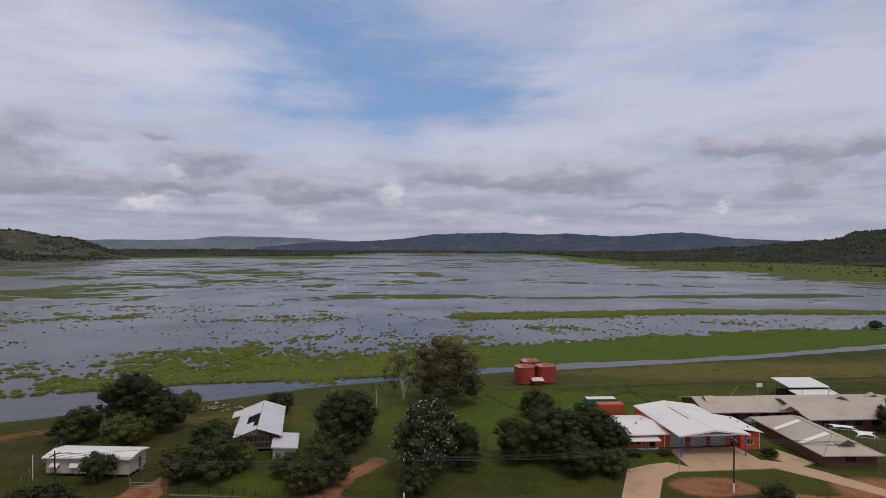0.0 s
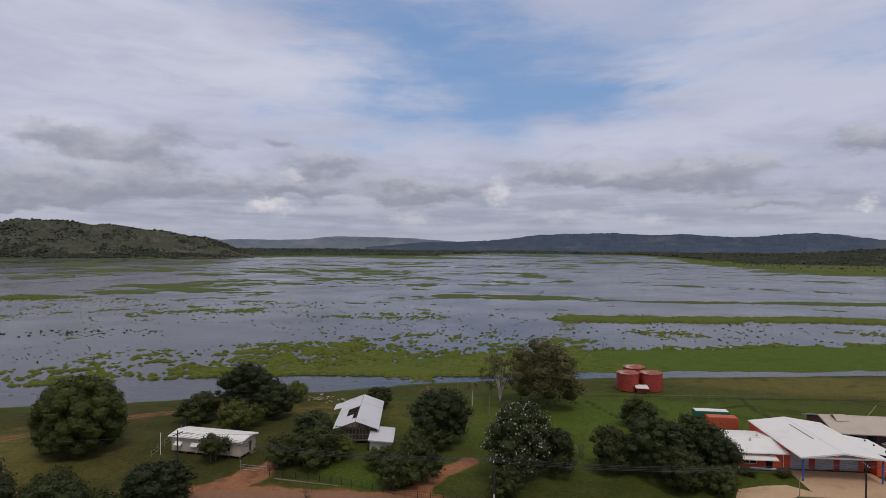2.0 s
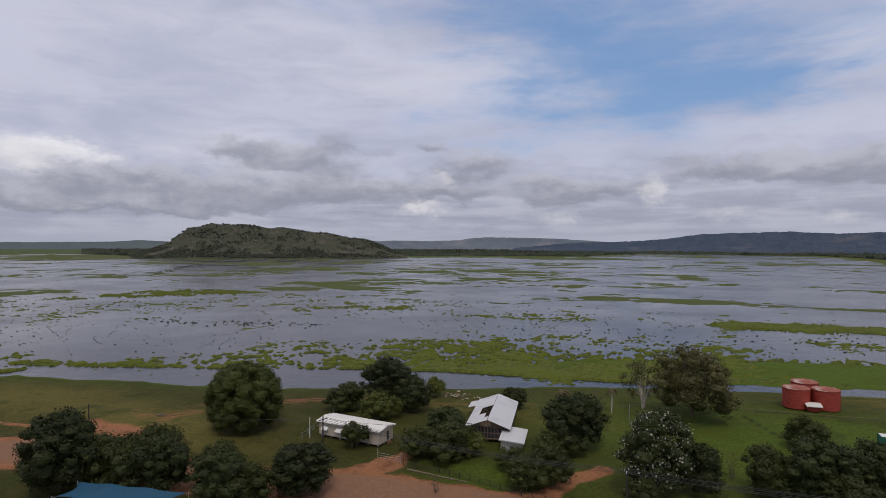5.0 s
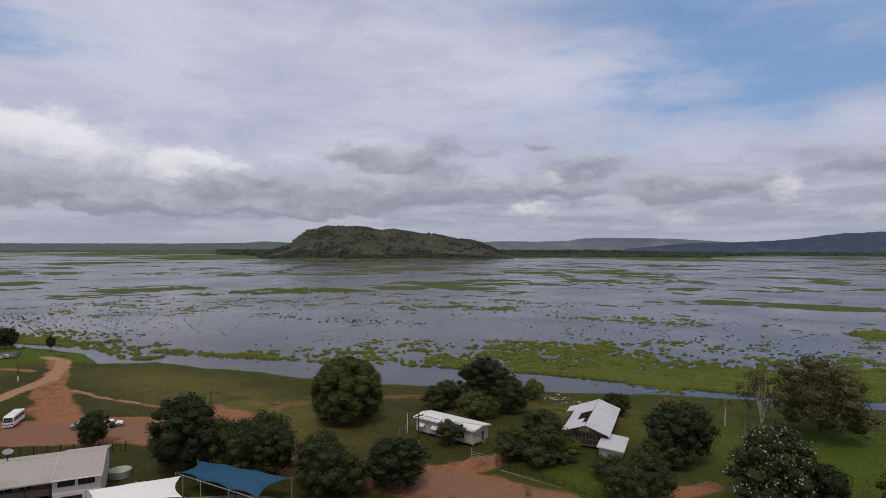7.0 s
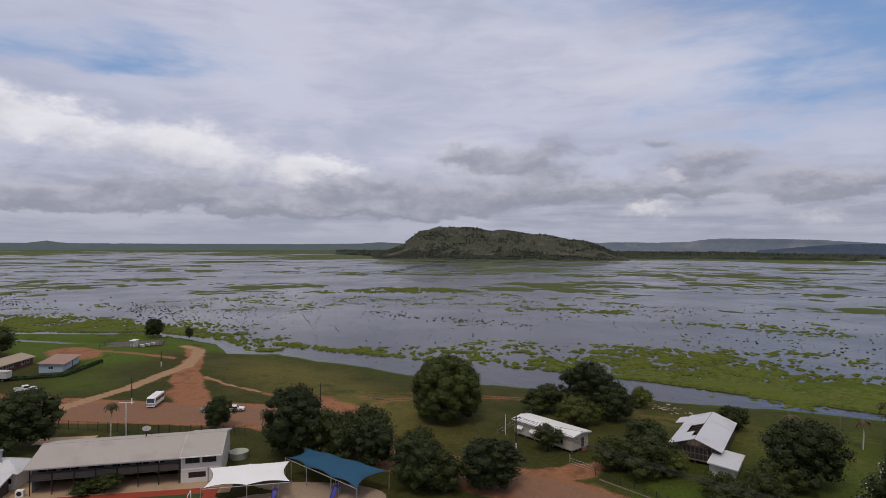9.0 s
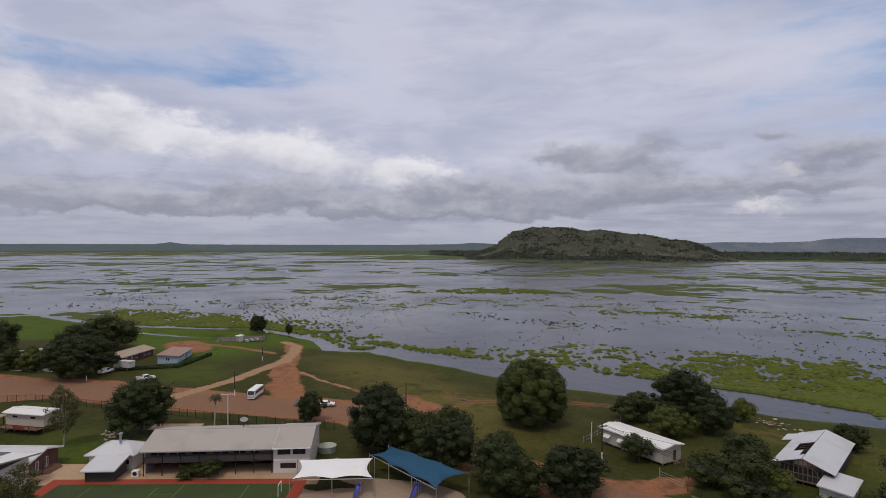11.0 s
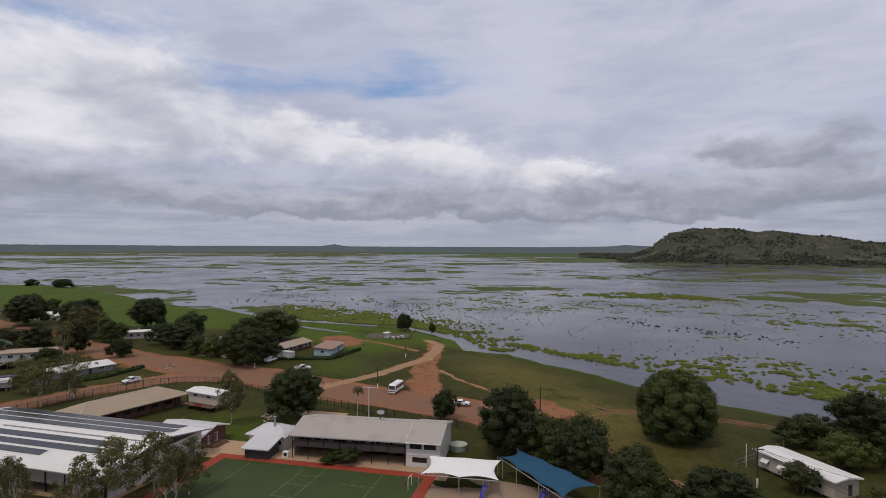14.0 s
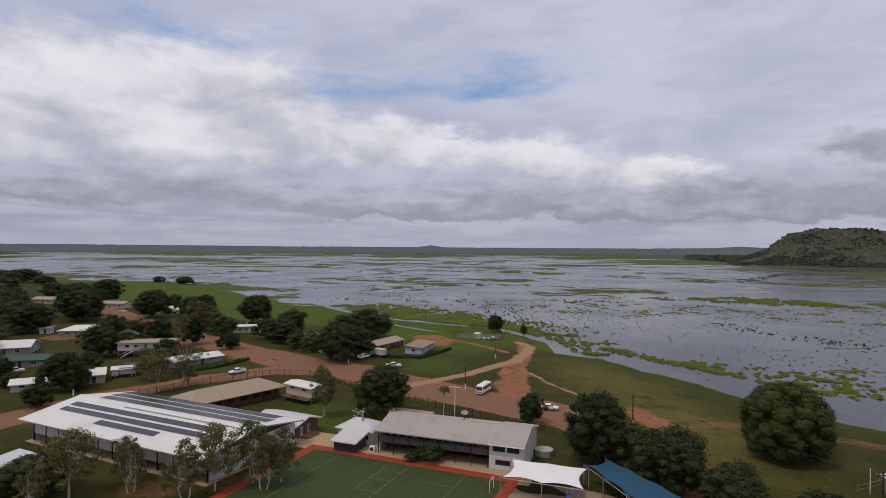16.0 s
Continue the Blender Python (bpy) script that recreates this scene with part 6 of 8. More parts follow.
long_block()
patio = box("paving", -14.8, 14.5, -13.4, -5.5, 0.0, 0.10, CONCRETE, None)
patio.matrix_basis = pose(-101.6, 36.3, LAND - 0.02, 0, 0, 60.6)
tagged(patio, "pale concrete paving along the school building", "paving", kind="structure")


def kitchen_house():
    r = thing("house", -113.3, 18.2, LAND, 57, "small white hip-roofed house beside the school", "house")
    walls(r, 8.0, 5.8, 0, 2.8, WHITE_WALL, [("l", 0, 1.4, 1, 2), ("f", 2.6, 1.4, 1, 2)])
    hip_roof(r, 8.0, 5.8, 2.9, 4.5, SILVER_ROOF, 0.6, 3.2)
    rod("chimney", (0.6, -0.8, 4.2), (0.6, -0.8, 5.9), 0.22, STEEL, r)
    rod("chimney_cap", (0.6, -0.8, 5.9), (0.6, -0.8, 6.15), 0.36, STEEL, r)
    a = thing("shed", -107.6, 15.6, LAND, 58.5, "black-walled shed with white lean-to roof", "shed")
    walls(a, 4.8, 4.6, 0, 2.1, DARK_WALL)
    skillion_roof(a, -2.9, 2.9, -2.9, 2.12, 2.6, 3.0, SILVER_ROOF)
    for s in (-2.4, 2.3):
        prism("gable", [(-2.3, 2.1), (2.3, 2.1), (2.3, 2.9)], "x", s, s + 0.1, DARK_WALL, a)
    c = thing("air_conditioner", -105.0, 20.0, LAND + 0.08, 58, "white air conditioning unit", "air conditioner")
    box("case", -0.6, 0.6, -0.4, 0.4, 0, 1.1, WHITE_PAINT, c, bevel=0.04)
    rod("fan_grille", (0, -0.41, 0.6), (0, -0.44, 0.6), 0.38, DARK_STEEL, c, sides=16)


kitchen_house()


# --- solar-roofed hall ---
def hall():
    r = thing("hall", -117.0, -23.0, LAND, 54.7, "large white-roofed hall with rows of solar panels", "hall")
    L, W, ev, rd = 51.6, 24.6, 4.9, 6.9
    gable_roof(r, L, W, ev, rd, WHITE_ROOF, 0.7, 0.6, GREY_WALL)
    yw = -W / 2 + 1.6
    n = 12
    step_x = (L - 2) / n
    for i in range(n):
        x0 = -L / 2 + 1 + i * step_x
        box("wall_panel", x0 + 0.14, x0 + step_x - 0.14, yw, yw + 0.1, 1.6, 4.4, WHITE_WALL, r)
        box("post", x0 - 0.12, x0 + 0.12, yw - 0.1, yw + 0.2, 0, ev + 0.1, DARK_STEEL, r)
    box("post", L / 2 - 1.12, L / 2 - 0.88, yw - 0.1, yw + 0.2, 0, ev + 0.1, DARK_STEEL, r)
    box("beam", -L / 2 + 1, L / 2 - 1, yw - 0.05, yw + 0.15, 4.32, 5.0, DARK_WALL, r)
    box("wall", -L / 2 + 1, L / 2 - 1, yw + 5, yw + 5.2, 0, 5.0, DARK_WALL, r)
    for s in (-L / 2 + 0.8, L / 2 - 1.0):
        box("wall", s, s + 0.2, yw + 0.3, W / 2 - 0.4, 0, ev - 0.3, WHITE_WALL, r)
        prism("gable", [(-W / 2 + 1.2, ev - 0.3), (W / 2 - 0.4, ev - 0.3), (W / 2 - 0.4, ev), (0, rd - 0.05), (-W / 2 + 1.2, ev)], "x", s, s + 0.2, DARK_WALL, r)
    box("wall", -L / 2 + 1, L / 2 - 1, W / 2 - 0.4, W / 2 - 0.2, 0, ev, WHITE_WALL, r)
    box("floor_slab", -L / 2, L / 2, -W / 2 + 0.4, W / 2, -0.1, 0.12, CONCRETE, r)
    sl = (rd - ev) / (W / 2)
    return r, L, W, rd, sl


HALL, HALL_L, HALL_W, HALL_R, HALL_S = hall()

b = thing("school_block", -121.2, 1.9, LAND, 54.7, "brown brick classroom with pale grey roof", "school building")
walls(b, 11.2, 7.4, 0, 2.9, BRICK_WALL, [("f", -0.5, 1.5, 1.0, 2.0), ("r", -1.8, 0.9, 0.4, 2.2), ("r", 0.6, 0.9, 0.4, 2.2)], [("f", 3.6, 0.95, 0.02, 2.1, DARK_WALL)], 3.9)
gable_roof(b, 11.2, 7.4, 2.95, 3.95, SILVER_ROOF, 0.7, 0.6, WHITE_PAINT)
box("downpipe", 1.9, 2.0, -3.85, -3.75, 0, 2.9, WHITE_PAINT, b)
box("cooler", 0.9, 1.9, -4.5, -3.75, 0.3, 1.1, WHITE_PAINT, b)
dk = box("deck", 5.65, 7.4, -2.8, 2.0, 0.25, 0.42, TIMBER, b)
for i, (x0, z1) in enumerate(((7.4, 0.28), (7.8, 0.14))):
    box("step", x0, x0 + 0.4, -2.4, 1.6, 0.0, z1, TIMBER, dk)
for y in (-2.8, -0.4, 2.0):
    rod("rail_post", (7.35, y, 0.42), (7.35, y, 1.4), 0.04, DARK_STEEL, b)

lr = thing("school_block", -147.2, -15.2, LAND, 131, "long low building with faded tan hip roof", "school building")
walls(lr, 25.0, 8.6, 0, 2.7, BRICK_WALL, [("f", -9 + i * 3.6, 1.8, 1.0, 2.0) for i in range(6)], frame_m=DARK_STEEL)
hip_roof(lr, 25.0, 8.6, 2.85, 5.0, TAN_ROOF, 1.6, 5.2, CREAM_WALL)
posts(lr, "post", np.linspace(-13.5, 13.5, 9), -5.6, 0, 2.7, 0.06, DARK_STEEL)

wb = thing("classroom", -147.9, 4.2, LAND, 44, "white portable classroom raised on steel stilts", "classroom")
walls(wb, 10.2, 4.3, 1.3, 4.1, CREAM_WALL, [("f", -2.6, 1.3, 3.0, 3.4), ("f", 2.2, 1.3, 3.0, 3.4)], frame_m=DARK_STEEL)
gable_roof(wb, 10.2, 4.3, 4.12, 4.5, WHITE_ROOF, 0.5, 0.4, WHITE_PAINT)
box("floor_slab", -5.1, 5.1, -2.15, 2.15, 1.1, 1.3, DARK_STEEL, wb)
for x in np.linspace(-4.9, 4.9, 6):
    for y in (-2.0, 2.0):
        rod("stilt", (x, y, -0.1), (x, y, 1.1), 0.07, STEEL, wb)
box("deck", -5.1, 5.1, -4.0, -2.2, 1.05, 1.2, TIMBER, wb)
for x in np.linspace(-5, 5, 6):
    rod("deck_post", (x, -3.95, -0.1), (x, -3.95, 1.9), 0.05, DARK_STEEL, wb)
box("banner", -0.8, 1.8, -4.03, -4.0, 1.25, 1.75, RED_DOOR, wb, "red banner on the deck rail")

low = thing("shed", -98.0, -42.5, LAND, 54.7, "blue-grey shed with pale metal roof", "shed")
walls(low, 9.0, 9.0, 0, 3.0, mat("blue_grey_wall", (0.07, 0.09, 0.14), 0.6))
skillion_roof(low, -5.0, 5.0, -5.2, 3.1, 5.2, 3.9, SILVER_ROOF)

# --- village north and west of the road ---
cottage("long pale-roofed house with shaded veranda wall", -225.4, 30.3, 140, 18.0, 8.0, 2.6, 3.7, TAN_ROOF, BRICK_WALL, wins=6)
cottage("small pale blue house with faded pink roof", -216.6, 44.6, 153, 16.0, 6.6, 2.5, 3.1, RUST_ROOF, BLUE_WALL, wins=4, form="skillion")
tw = cottage("two-storey white house raised on posts", -221.5, -57.5, 93, 19.0, 7.6, 5.3, 5.9, TAN_ROOF, WHITE_WALL, base=2.5, wins=5)
for i in range(8):
    box("stair_tread", -8.2 + i * 0.5, -7.6 + i * 0.5, -5.3, -4.3, 0.2 + i * 0.29, 0.26 + i * 0.29, WHITE_PAINT, tw)
rod("handrail", (-8.2, -5.3, 1.1), (-4.2, -5.3, 3.4), 0.05, WHITE_PAINT, tw)
cottage("low house with broad white metal roof", -203.5, -38.0, 127, 18.5, 9.5, 2.1, 2.9, WHITE_ROOF, GREY_WALL, wins=4)
cottage("house with white metal roof beside a carport", -179.6, -61.2, 108, 8.0, 10.5, 2.6, 3.6, WHITE_ROOF, CREAM_WALL, wins=2)
cp = thing("carport", -185.2, -53.6, LAND, 108, "flat white carport on steel posts", "carport")
box("roof_sheet", -3.6, 3.6, -3.4, 3.4, 2.5, 2.62, WHITE_ROOF, cp)
for x in (-3.3, 3.3):
    for y in (-3.1, 3.1):
        rod("post", (x, y, 0), (x, y, 2.5), 0.06, STEEL, cp)
cottage("house with white gable roof and low hedge", -171.0, -73.5, 108, 8.0, 6.5, 2.2, 3.0, WHITE_ROOF, CREAM_WALL, wins=2)
cottage("far house with tan roof and pale wall", -402.0, -134.0, 75, 20.0, 9.0, 3.2, 4.4, TAN_ROOF, CREAM_WALL, wins=5)
cottage("far small house half hidden by trees", -440.0, -191.0, 75, 16.0, 9.0, 3.0, 4.4, TAN_ROOF, CREAM_WALL, wins=3)
cottage("large house with broad white roof", -233.0, -110.0, 100, 16.0, 12.0, 2.8, 4.6, WHITE_ROOF, GREY_WALL, wins=3)
cottage("house with dark green metal roof", -207.0, -92.0, 95, 16.0, 9.0, 2.5, 3.6, GREEN_ROOF, GREY_WALL, wins=3)
cottage("house with dark green gabled roof", -255.0, -76.0, 20, 9.0, 7.0, 3.2, 4.8, GREEN_ROOF, CREAM_WALL, wins=2)
cottage("far house with white roof among trees", -360.0, -75.5, 80, 15.0, 8.0, 2.8, 4.0, WHITE_ROOF, WHITE_WALL, wins=3)
cottage("far house with low white roof", -368.0, -93.0, 80, 13.0, 8.0, 2.8, 4.0, WHITE_ROOF, WHITE_WALL, wins=3)
hs = cottage("small white house with flat roof and dark windows", -279.0, -29.5, 92, 14.0, 7.0, 3.0, 3.3, WHITE_ROOF, WHITE_WALL, wins=4)
rod("water_heater", (-1.5, 0.5, 3.2), (-1.5, 0.5, 4.3), 0.35, STEEL, hs)
cottage("far pale house beside tall trees", -506.0, -247.0, 70, 20.0, 9.0, 3.0, 4.4, TAN_ROOF, CREAM_WALL, wins=4)
cottage("house with wide white hip roof", -277.0, -101.5, 90, 18.0, 10.0, 2.6, 4.6, WHITE_ROOF, GREY_WALL, wins=4, form="hip")
cottage("pale garden shed near trees", -285.0, -121.0, 90, 4.5, 3.5, 2.6, 3.0, SILVER_ROOF, WHITE_WALL, wins=1, form="skillion", name="shed")
cottage("old shed with curved grey roof beside a car", -243.0, -1.0, 110, 11.0, 7.0, 2.4, 3.6, SILVER_ROOF, GREY_WALL, wins=2, name="shed")
cottage("tiny white shed under the trees", -219.0, 7.0, 110, 3.4, 3.0, 2.0, 2.4, WHITE_ROOF, WHITE_WALL, wins=1, form="skillion", name="shed")

# --- court, paving, drive ---
CT = pose(-108.0, 8.7, LAND, 0, 0, 57)


def slab(name, x0, x1, y0, y1, z0, z1, material, m, label, cat="paving"):
    o = box(name, x0, x1, y0, y1, z0, z1, material, None)
    o.matrix_basis = m
    return tagged(o, label, cat, kind="structure")


slab("paving", -9.0, 44.0, -0.2, 9.5, -0.1, 0.10, CONCRETE, CT, "pale concrete apron beside the court")
slab("court_border", -2.3, 42.0, -30.0, 2.2, -0.1, 0.125, COURT_RED, CT, "red painted border of the sports court", "court")
slab("court", 0.0, 40.0, -30.2, 0.0, -0.1, 0.135, COURT_GREEN, CT, "green painted sports court with worn lines", "court")


def court_line(u0, v0, u1, v1, wide=0.10):
    d = math.hypot(u1 - u0, v1 - v0)
    o = box("court_line", 0, d, -wide / 2, wide / 2, 0.12, 0.139, LINE_PAINT, None)
    o.matrix_basis = CT @ pose(u0, v0, 0, 0, 0, math.degrees(math.atan2(v1 - v0, u1 - u0)))
    tagged(o, "worn pale line on the court", "court line", kind="structure")


for u0, v0, u1, v1 in ((6.1, -1, 6.1, -24), (17.4, -1.5, 17.4, -13), (21.4, -0.2, 21.4, -16), (32.5, -0.5, 32.5, -20), (17.4, -4, 21.4, -4), (17.4, -8, 21.4, -8), (17.4, -13, 21.4, -13), (27, -6, 32.5, -6)):
    court_line(u0, v0, u1, v1)

DRIVE = [(46.0, 117.5), (46.2, 108.0), (43.0, 110.2), (39.0, 109.0), (34.2, 106.6), (29.0, 93.5), (35.2, 93.5), (39.2, 102.4), (43.2, 105.6), (52.0, 106.4), (61.9, 107.4), (67.0, 102.4), (73.5, 95.0), (77.0, 96.0), (70.0, 105.8), (66.2, 110.0), (61.5, 111.6), (60.5, 119.0)]
bm = bmesh.new()
face = bm.faces.new([bm.verts.new((x, y, LAND + 0.10)) for x, y in DRIVE])
ext = bmesh.ops.extrude_face_region(bm, geom=[face])
for v in ext["geom"]:
    if isinstance(v, bmesh.types.BMVert):
        v.co.z = LAND - 0.3
bmesh.ops.triangulate(bm, faces=bm.faces[:])
tagged(part("driveway", bm, CONCRETE), "looping tan concrete driveway before the depot", "driveway", kind="structure")
slab("paving", -2.6, 2.6, -4.0, 4.0, -0.1, 0.13, CONCRETE, pose(67.2, 112.6, LAND, 0, 0, 25), "pale concrete pad beside the driveway")
slab("paving", -5.5, 5.5, -2.2, 2.2, -0.1, 0.06, CONCRETE, pose(-131.8, 31.0, LAND, 0, 0, 57), "short concrete path to the school gate")
sand = mat("playground_sand", (0.30, 0.22, 0.16), 0.95, var=0.12, fine=3)
bm = bmesh.new()
bmesh.ops.create_circle(bm, cap_ends=True, segments=40, radius=1.0)
for v in bm.verts:
    a = math.atan2(v.co.y, v.co.x)
    k = 1 + 0.06 * math.sin(3 * a + 1)
    v.co = Vector((v.co.x * 14 * k, v.co.y * 8 * k, 0.06))
o = part("playground_sand", bm, sand)
o.matrix_basis = pose(-73.5, 51.5, LAND, 0, 0, 52)
tagged(o, "pale sand under the playground shade sails", "sand", kind="structure")
gravel = mat("grey_gravel", (0.10, 0.085, 0.07), 0.95, var=0.25, fine=1.5)
slab("gravel_pad", -10.0, 10.0, -6.5, 6.5, -0.2, 0.07, gravel, pose(-250.0, 77.0, LAND, 0, 0, 68), "grey gravel yard with low fence posts", "yard")


# --- shade sails ---
def sail(label, corners, material, spans=(1, 1), scallop=0.9, rise=0.5):
    """A stretched cloth over posts: its edges curve in and up between them; spans counts the bays along each pair of edges."""
    cx = sum(c[0] for c in corners) / 4
    cy = sum(c[1] for c in corners) / 4
    r = thing("shade_sail", cx, cy, LAND, 0, label, "shade sail")
    P = [Vector((c[0] - cx, c[1] - cy, c[2])) for c in corners]
    n = 24

    def cloth(u, v):
        p = P[0] * (1 - u) * (1 - v) + P[1] * u * (1 - v) + P[2] * u * v + P[3] * (1 - u) * v
        bay_u, bay_v = abs(math.sin(math.pi * spans[0] * u)), abs(math.sin(math.pi * spans[1] * v))
        pu = P[3].lerp(P[2], u) - P[0].lerp(P[1], u)
        pv = P[1].lerp(P[2], v) - P[0].lerp(P[3], v)
        p = p + pu.normalized() * (scallop / spans[0] * bay_u * (1 - 2 * v) * abs(1 - 2 * v))
        p = p + pv.normalized() * (scallop / spans[1] * bay_v * (1 - 2 * u) * abs(1 - 2 * u))
        inner = 16 * u * (1 - u) * v * (1 - v)
        p.z += rise * math.sqrt(inner) * (0.75 + 0.25 * math.cos(math.tau * spans[0] * u)) + 0.18 * bay_u * (1 - 2 * v) ** 2
        return p
    V = [cloth(i / n, j / n) for i in range(n + 1) for j in range(n + 1)]
    top = len(V)
    V += [p - Vector((0, 0, 0.02)) for p in V]
    Fs = []
    for i in range(n):
        for j in range(n):
            a = i * (n + 1) + j
            Fs.append((a, a + n + 1, a + n + 2, a + 1))
            Fs.append((top + a, top + a + 1, top + a + n + 2, top + a + n + 1))
    mesh_from("fabric", V, Fs, material, r, smooth=True)
    feet = [(i / spans[0], v) for i in range(spans[0] + 1) for v in (0, 1)]
    for u, v in feet:
        p = cloth(u, v)
        out = Vector((p.x, p.y, 0)).normalized() * 0.25
        rod("post", (p.x + out.x, p.y + out.y, 0), (p.x + out.x, p.y + out.y, p.z + 0.1), 0.08, STEEL, r)
    for v in (0, 1):
        rod("edge_beam", P[0].lerp(P[3], v) - Vector((0, 0, 0.12)), P[1].lerp(P[2], v) - Vector((0, 0, 0.12)), 0.06, STEEL, r)
        cable("edge_cable", [cloth(k / n, v) for k in range(n + 1)], 0.03, DARK_STEEL, r)
        cable("edge_cable", [cloth(v, k / n) for k in range(n + 1)], 0.03, DARK_STEEL, r)


sail("white shade sail stretched between steel posts", [(-81.2, 40.0, 3.05), (-74.4, 51.4, 3.05), (-81.2, 55.0, 3.55), (-87.5, 43.6, 3.55)], SAIL_WHITE, (2, 1), 1.0, 0.45)
sail("broad blue shade sail peaked over the playground", [(-83.5, 55.6, 3.3), (-65.3, 57.8, 3.0), (-66.8, 65.2, 3.3), (-84.5, 60.0, 3.8)], SAIL_BLUE, (3, 1), 1.3, 0.9)


sail("small white shade cloth over the school court", [(82.6, 122.6, 2.9), (87.4, 120.6, 2.9), (88.8, 124.4, 2.6), (84.0, 126.2, 2.6)], SAIL_WHITE, (1, 1), 0.8, 0.3)
sail("small white shade cloth beside the brick block", [(84.6, 118.0, 2.6), (88.6, 116.4, 2.6), (89.6, 119.8, 2.9), (85.8, 121.4, 2.9)], SAIL_WHITE, (1, 1), 0.8, 0.3)


def slide(x, y, rot):
    r = thing("slide", x, y, LAND + 0.05, rot, "small blue plastic playground slide", "slide", "playground slides")
    V = []
    for k in range(9):
        u = k / 8
        z = 1.5 * (1 - u) ** 1.4 + 0.12
        V += [(u * 2.6, -0.32, z + 0.18), (u * 2.6, -0.28, z), (u * 2.6, 0.28, z), (u * 2.6, 0.32, z + 0.18)]
    Fs = [(4 * k + j, 4 * k + j + 1, 4 * k + j + 5, 4 * k + j + 4) for k in range(8) for j in range(3)]
    mesh_from("chute", V, Fs, SLIDE_BLUE, r)
    box("platform", -0.9, 0.0, -0.45, 0.45, 1.45, 1.55, SLIDE_BLUE, r)
    for a in (-0.85, -0.05):
        for b_ in (-0.4, 0.4):
            rod("leg", (a, b_, 0), (a, b_, 2.3), 0.04, STEEL, r)


slide(-76.0, 49.5, -40), slide(-70.6, 57.5, -55)
goal = thing("sports_goal", -83.3, 38.8, LAND + 0.13, 57, "small white and red sports goal frame", "goal")
for y in (-1.0, 1.0):
    rod("upright", (0, y, 0), (0, y, 1.9), 0.06, WHITE_PAINT, goal)
    rod("stay", (0, y, 1.9), (-1.2, y, 0), 0.05, RED_DOOR, goal, "red stay")
rod("crossbar", (0, -1.0, 1.9), (0, 1.0, 1.9), 0.06, WHITE_PAINT, goal)
rod("base_bar", (-1.2, -1.0, 0.05), (-1.2, 1.0, 0.05), 0.05, RED_DOOR, goal)
tank = thing("water_tank", -98.2, 53.4, LAND, 0, "squat pale green rainwater tank with flat lid", "water tank")
rod("shell", (0, 0, 0), (0, 0, 1.2), 1.8, mat("pale_green_tank", (0.30, 0.33, 0.27), 0.6, var=0.1), tank, sides=32)
rod("lid", (0, 0, 1.2), (0, 0, 1.45), 1.85, mat("pale_tank_lid", (0.40, 0.42, 0.36), 0.6, var=0.1), tank, r1=0.3, sides=32)


def hoop(x, y, rot, h):
    r = thing("basketball_hoop", x, y, LAND, rot, "basketball backboard on a steel post", "basketball hoop")
    rod("post", (0, 0, 0), (0, 0, h), 0.09, STEEL, r)
    box("backboard", -0.9, 0.9, -0.7, -0.65, h - 0.3, h + 0.85, WHITE_PAINT, r)
    rod("arm", (0, 0, h), (0, -0.66, h + 0.2), 0.05, STEEL, r)
    bm = bmesh.new()
    for k in range(12):
        a, c = k * math.tau / 12, (k + 1) * math.tau / 12
        tube(bm, (0.23 * math.cos(a), -0.95 + 0.23 * math.sin(a), h), (0.23 * math.cos(c), -0.95 + 0.23 * math.sin(c), h), 0.02, 0.02, 5)
    part("rim", bm, ORANGE_BOX, r)


hoop(86.0, 157.5, 10, 3.4)
rod_ = thing("leaning_pole", 79.0, 158.5, LAND, 0, "yellow pole leaning over the playing field", "pole")
rod("shaft", (0, 0, 0), (2.2, 0.3, 2.9), 0.07, mat("yellow_paint", (0.40, 0.36, 0.10), 0.6), rod_)


def crossbar_pole(x, y, rot, h, w):
    r = thing("goal_post", x, y, LAND, rot, "tall white steel post with a crossbar", "post")
    rod("shaft", (0, 0, 0), (0, 0, h), 0.09, WHITE_PAINT, r)
    box("crossbar", -w / 2, w / 2, -0.06, 0.06, h - 0.06, h + 0.06, WHITE_PAINT, r)


crossbar_pole(-124.6, 40.6, 57, 7.6, 3.0)


# --- poles and cables ---
def power_pole(x, y, h, rot=0, arm=True, label="dark timber power pole with white painted base"):
    r = thing("power_pole", x, y, LAND, rot, label, "power pole", "power poles")
    rod("shaft", (0, 0, 1.6), (0, 0, h), 0.15, POLE_DARK, r, r1=0.11)
    rod("painted_base", (0, 0, -0.1), (0, 0, 1.6), 0.16, WHITE_PAINT, r, "white painted base", r1=0.15)
    if arm:
        c = box("crossarm", -1.1, 1.1, -0.06, 0.06, h - 0.75, h - 0.6, POLE_DARK, r)
        for k in (-1.0, -0.4, 0.4, 1.0):
            rod("insulator", (k, 0, h - 0.6), (k, 0, h - 0.42), 0.05, WHITE_PAINT, c)
    return r


power_pole(-64.3, 95.6, 7.2, 80)
power_pole(-112.0, 79.8, 7.8, 30, False)
power_pole(-194.9, 16.3, 8.6, 40)
power_pole(-152.6, 49.2, 6.9, 50, False)
power_pole(-6.2, 93.0, 7.6, 88)
power_pole(49.0, 96.9, 9.5, 88)
power_pole(-161.0, -58.0, 7.0, 60, False)
power_pole(-268.0, -57.0, 8.0, 40)
power_pole(-196.5, 70.0, 5.0, 40, False)


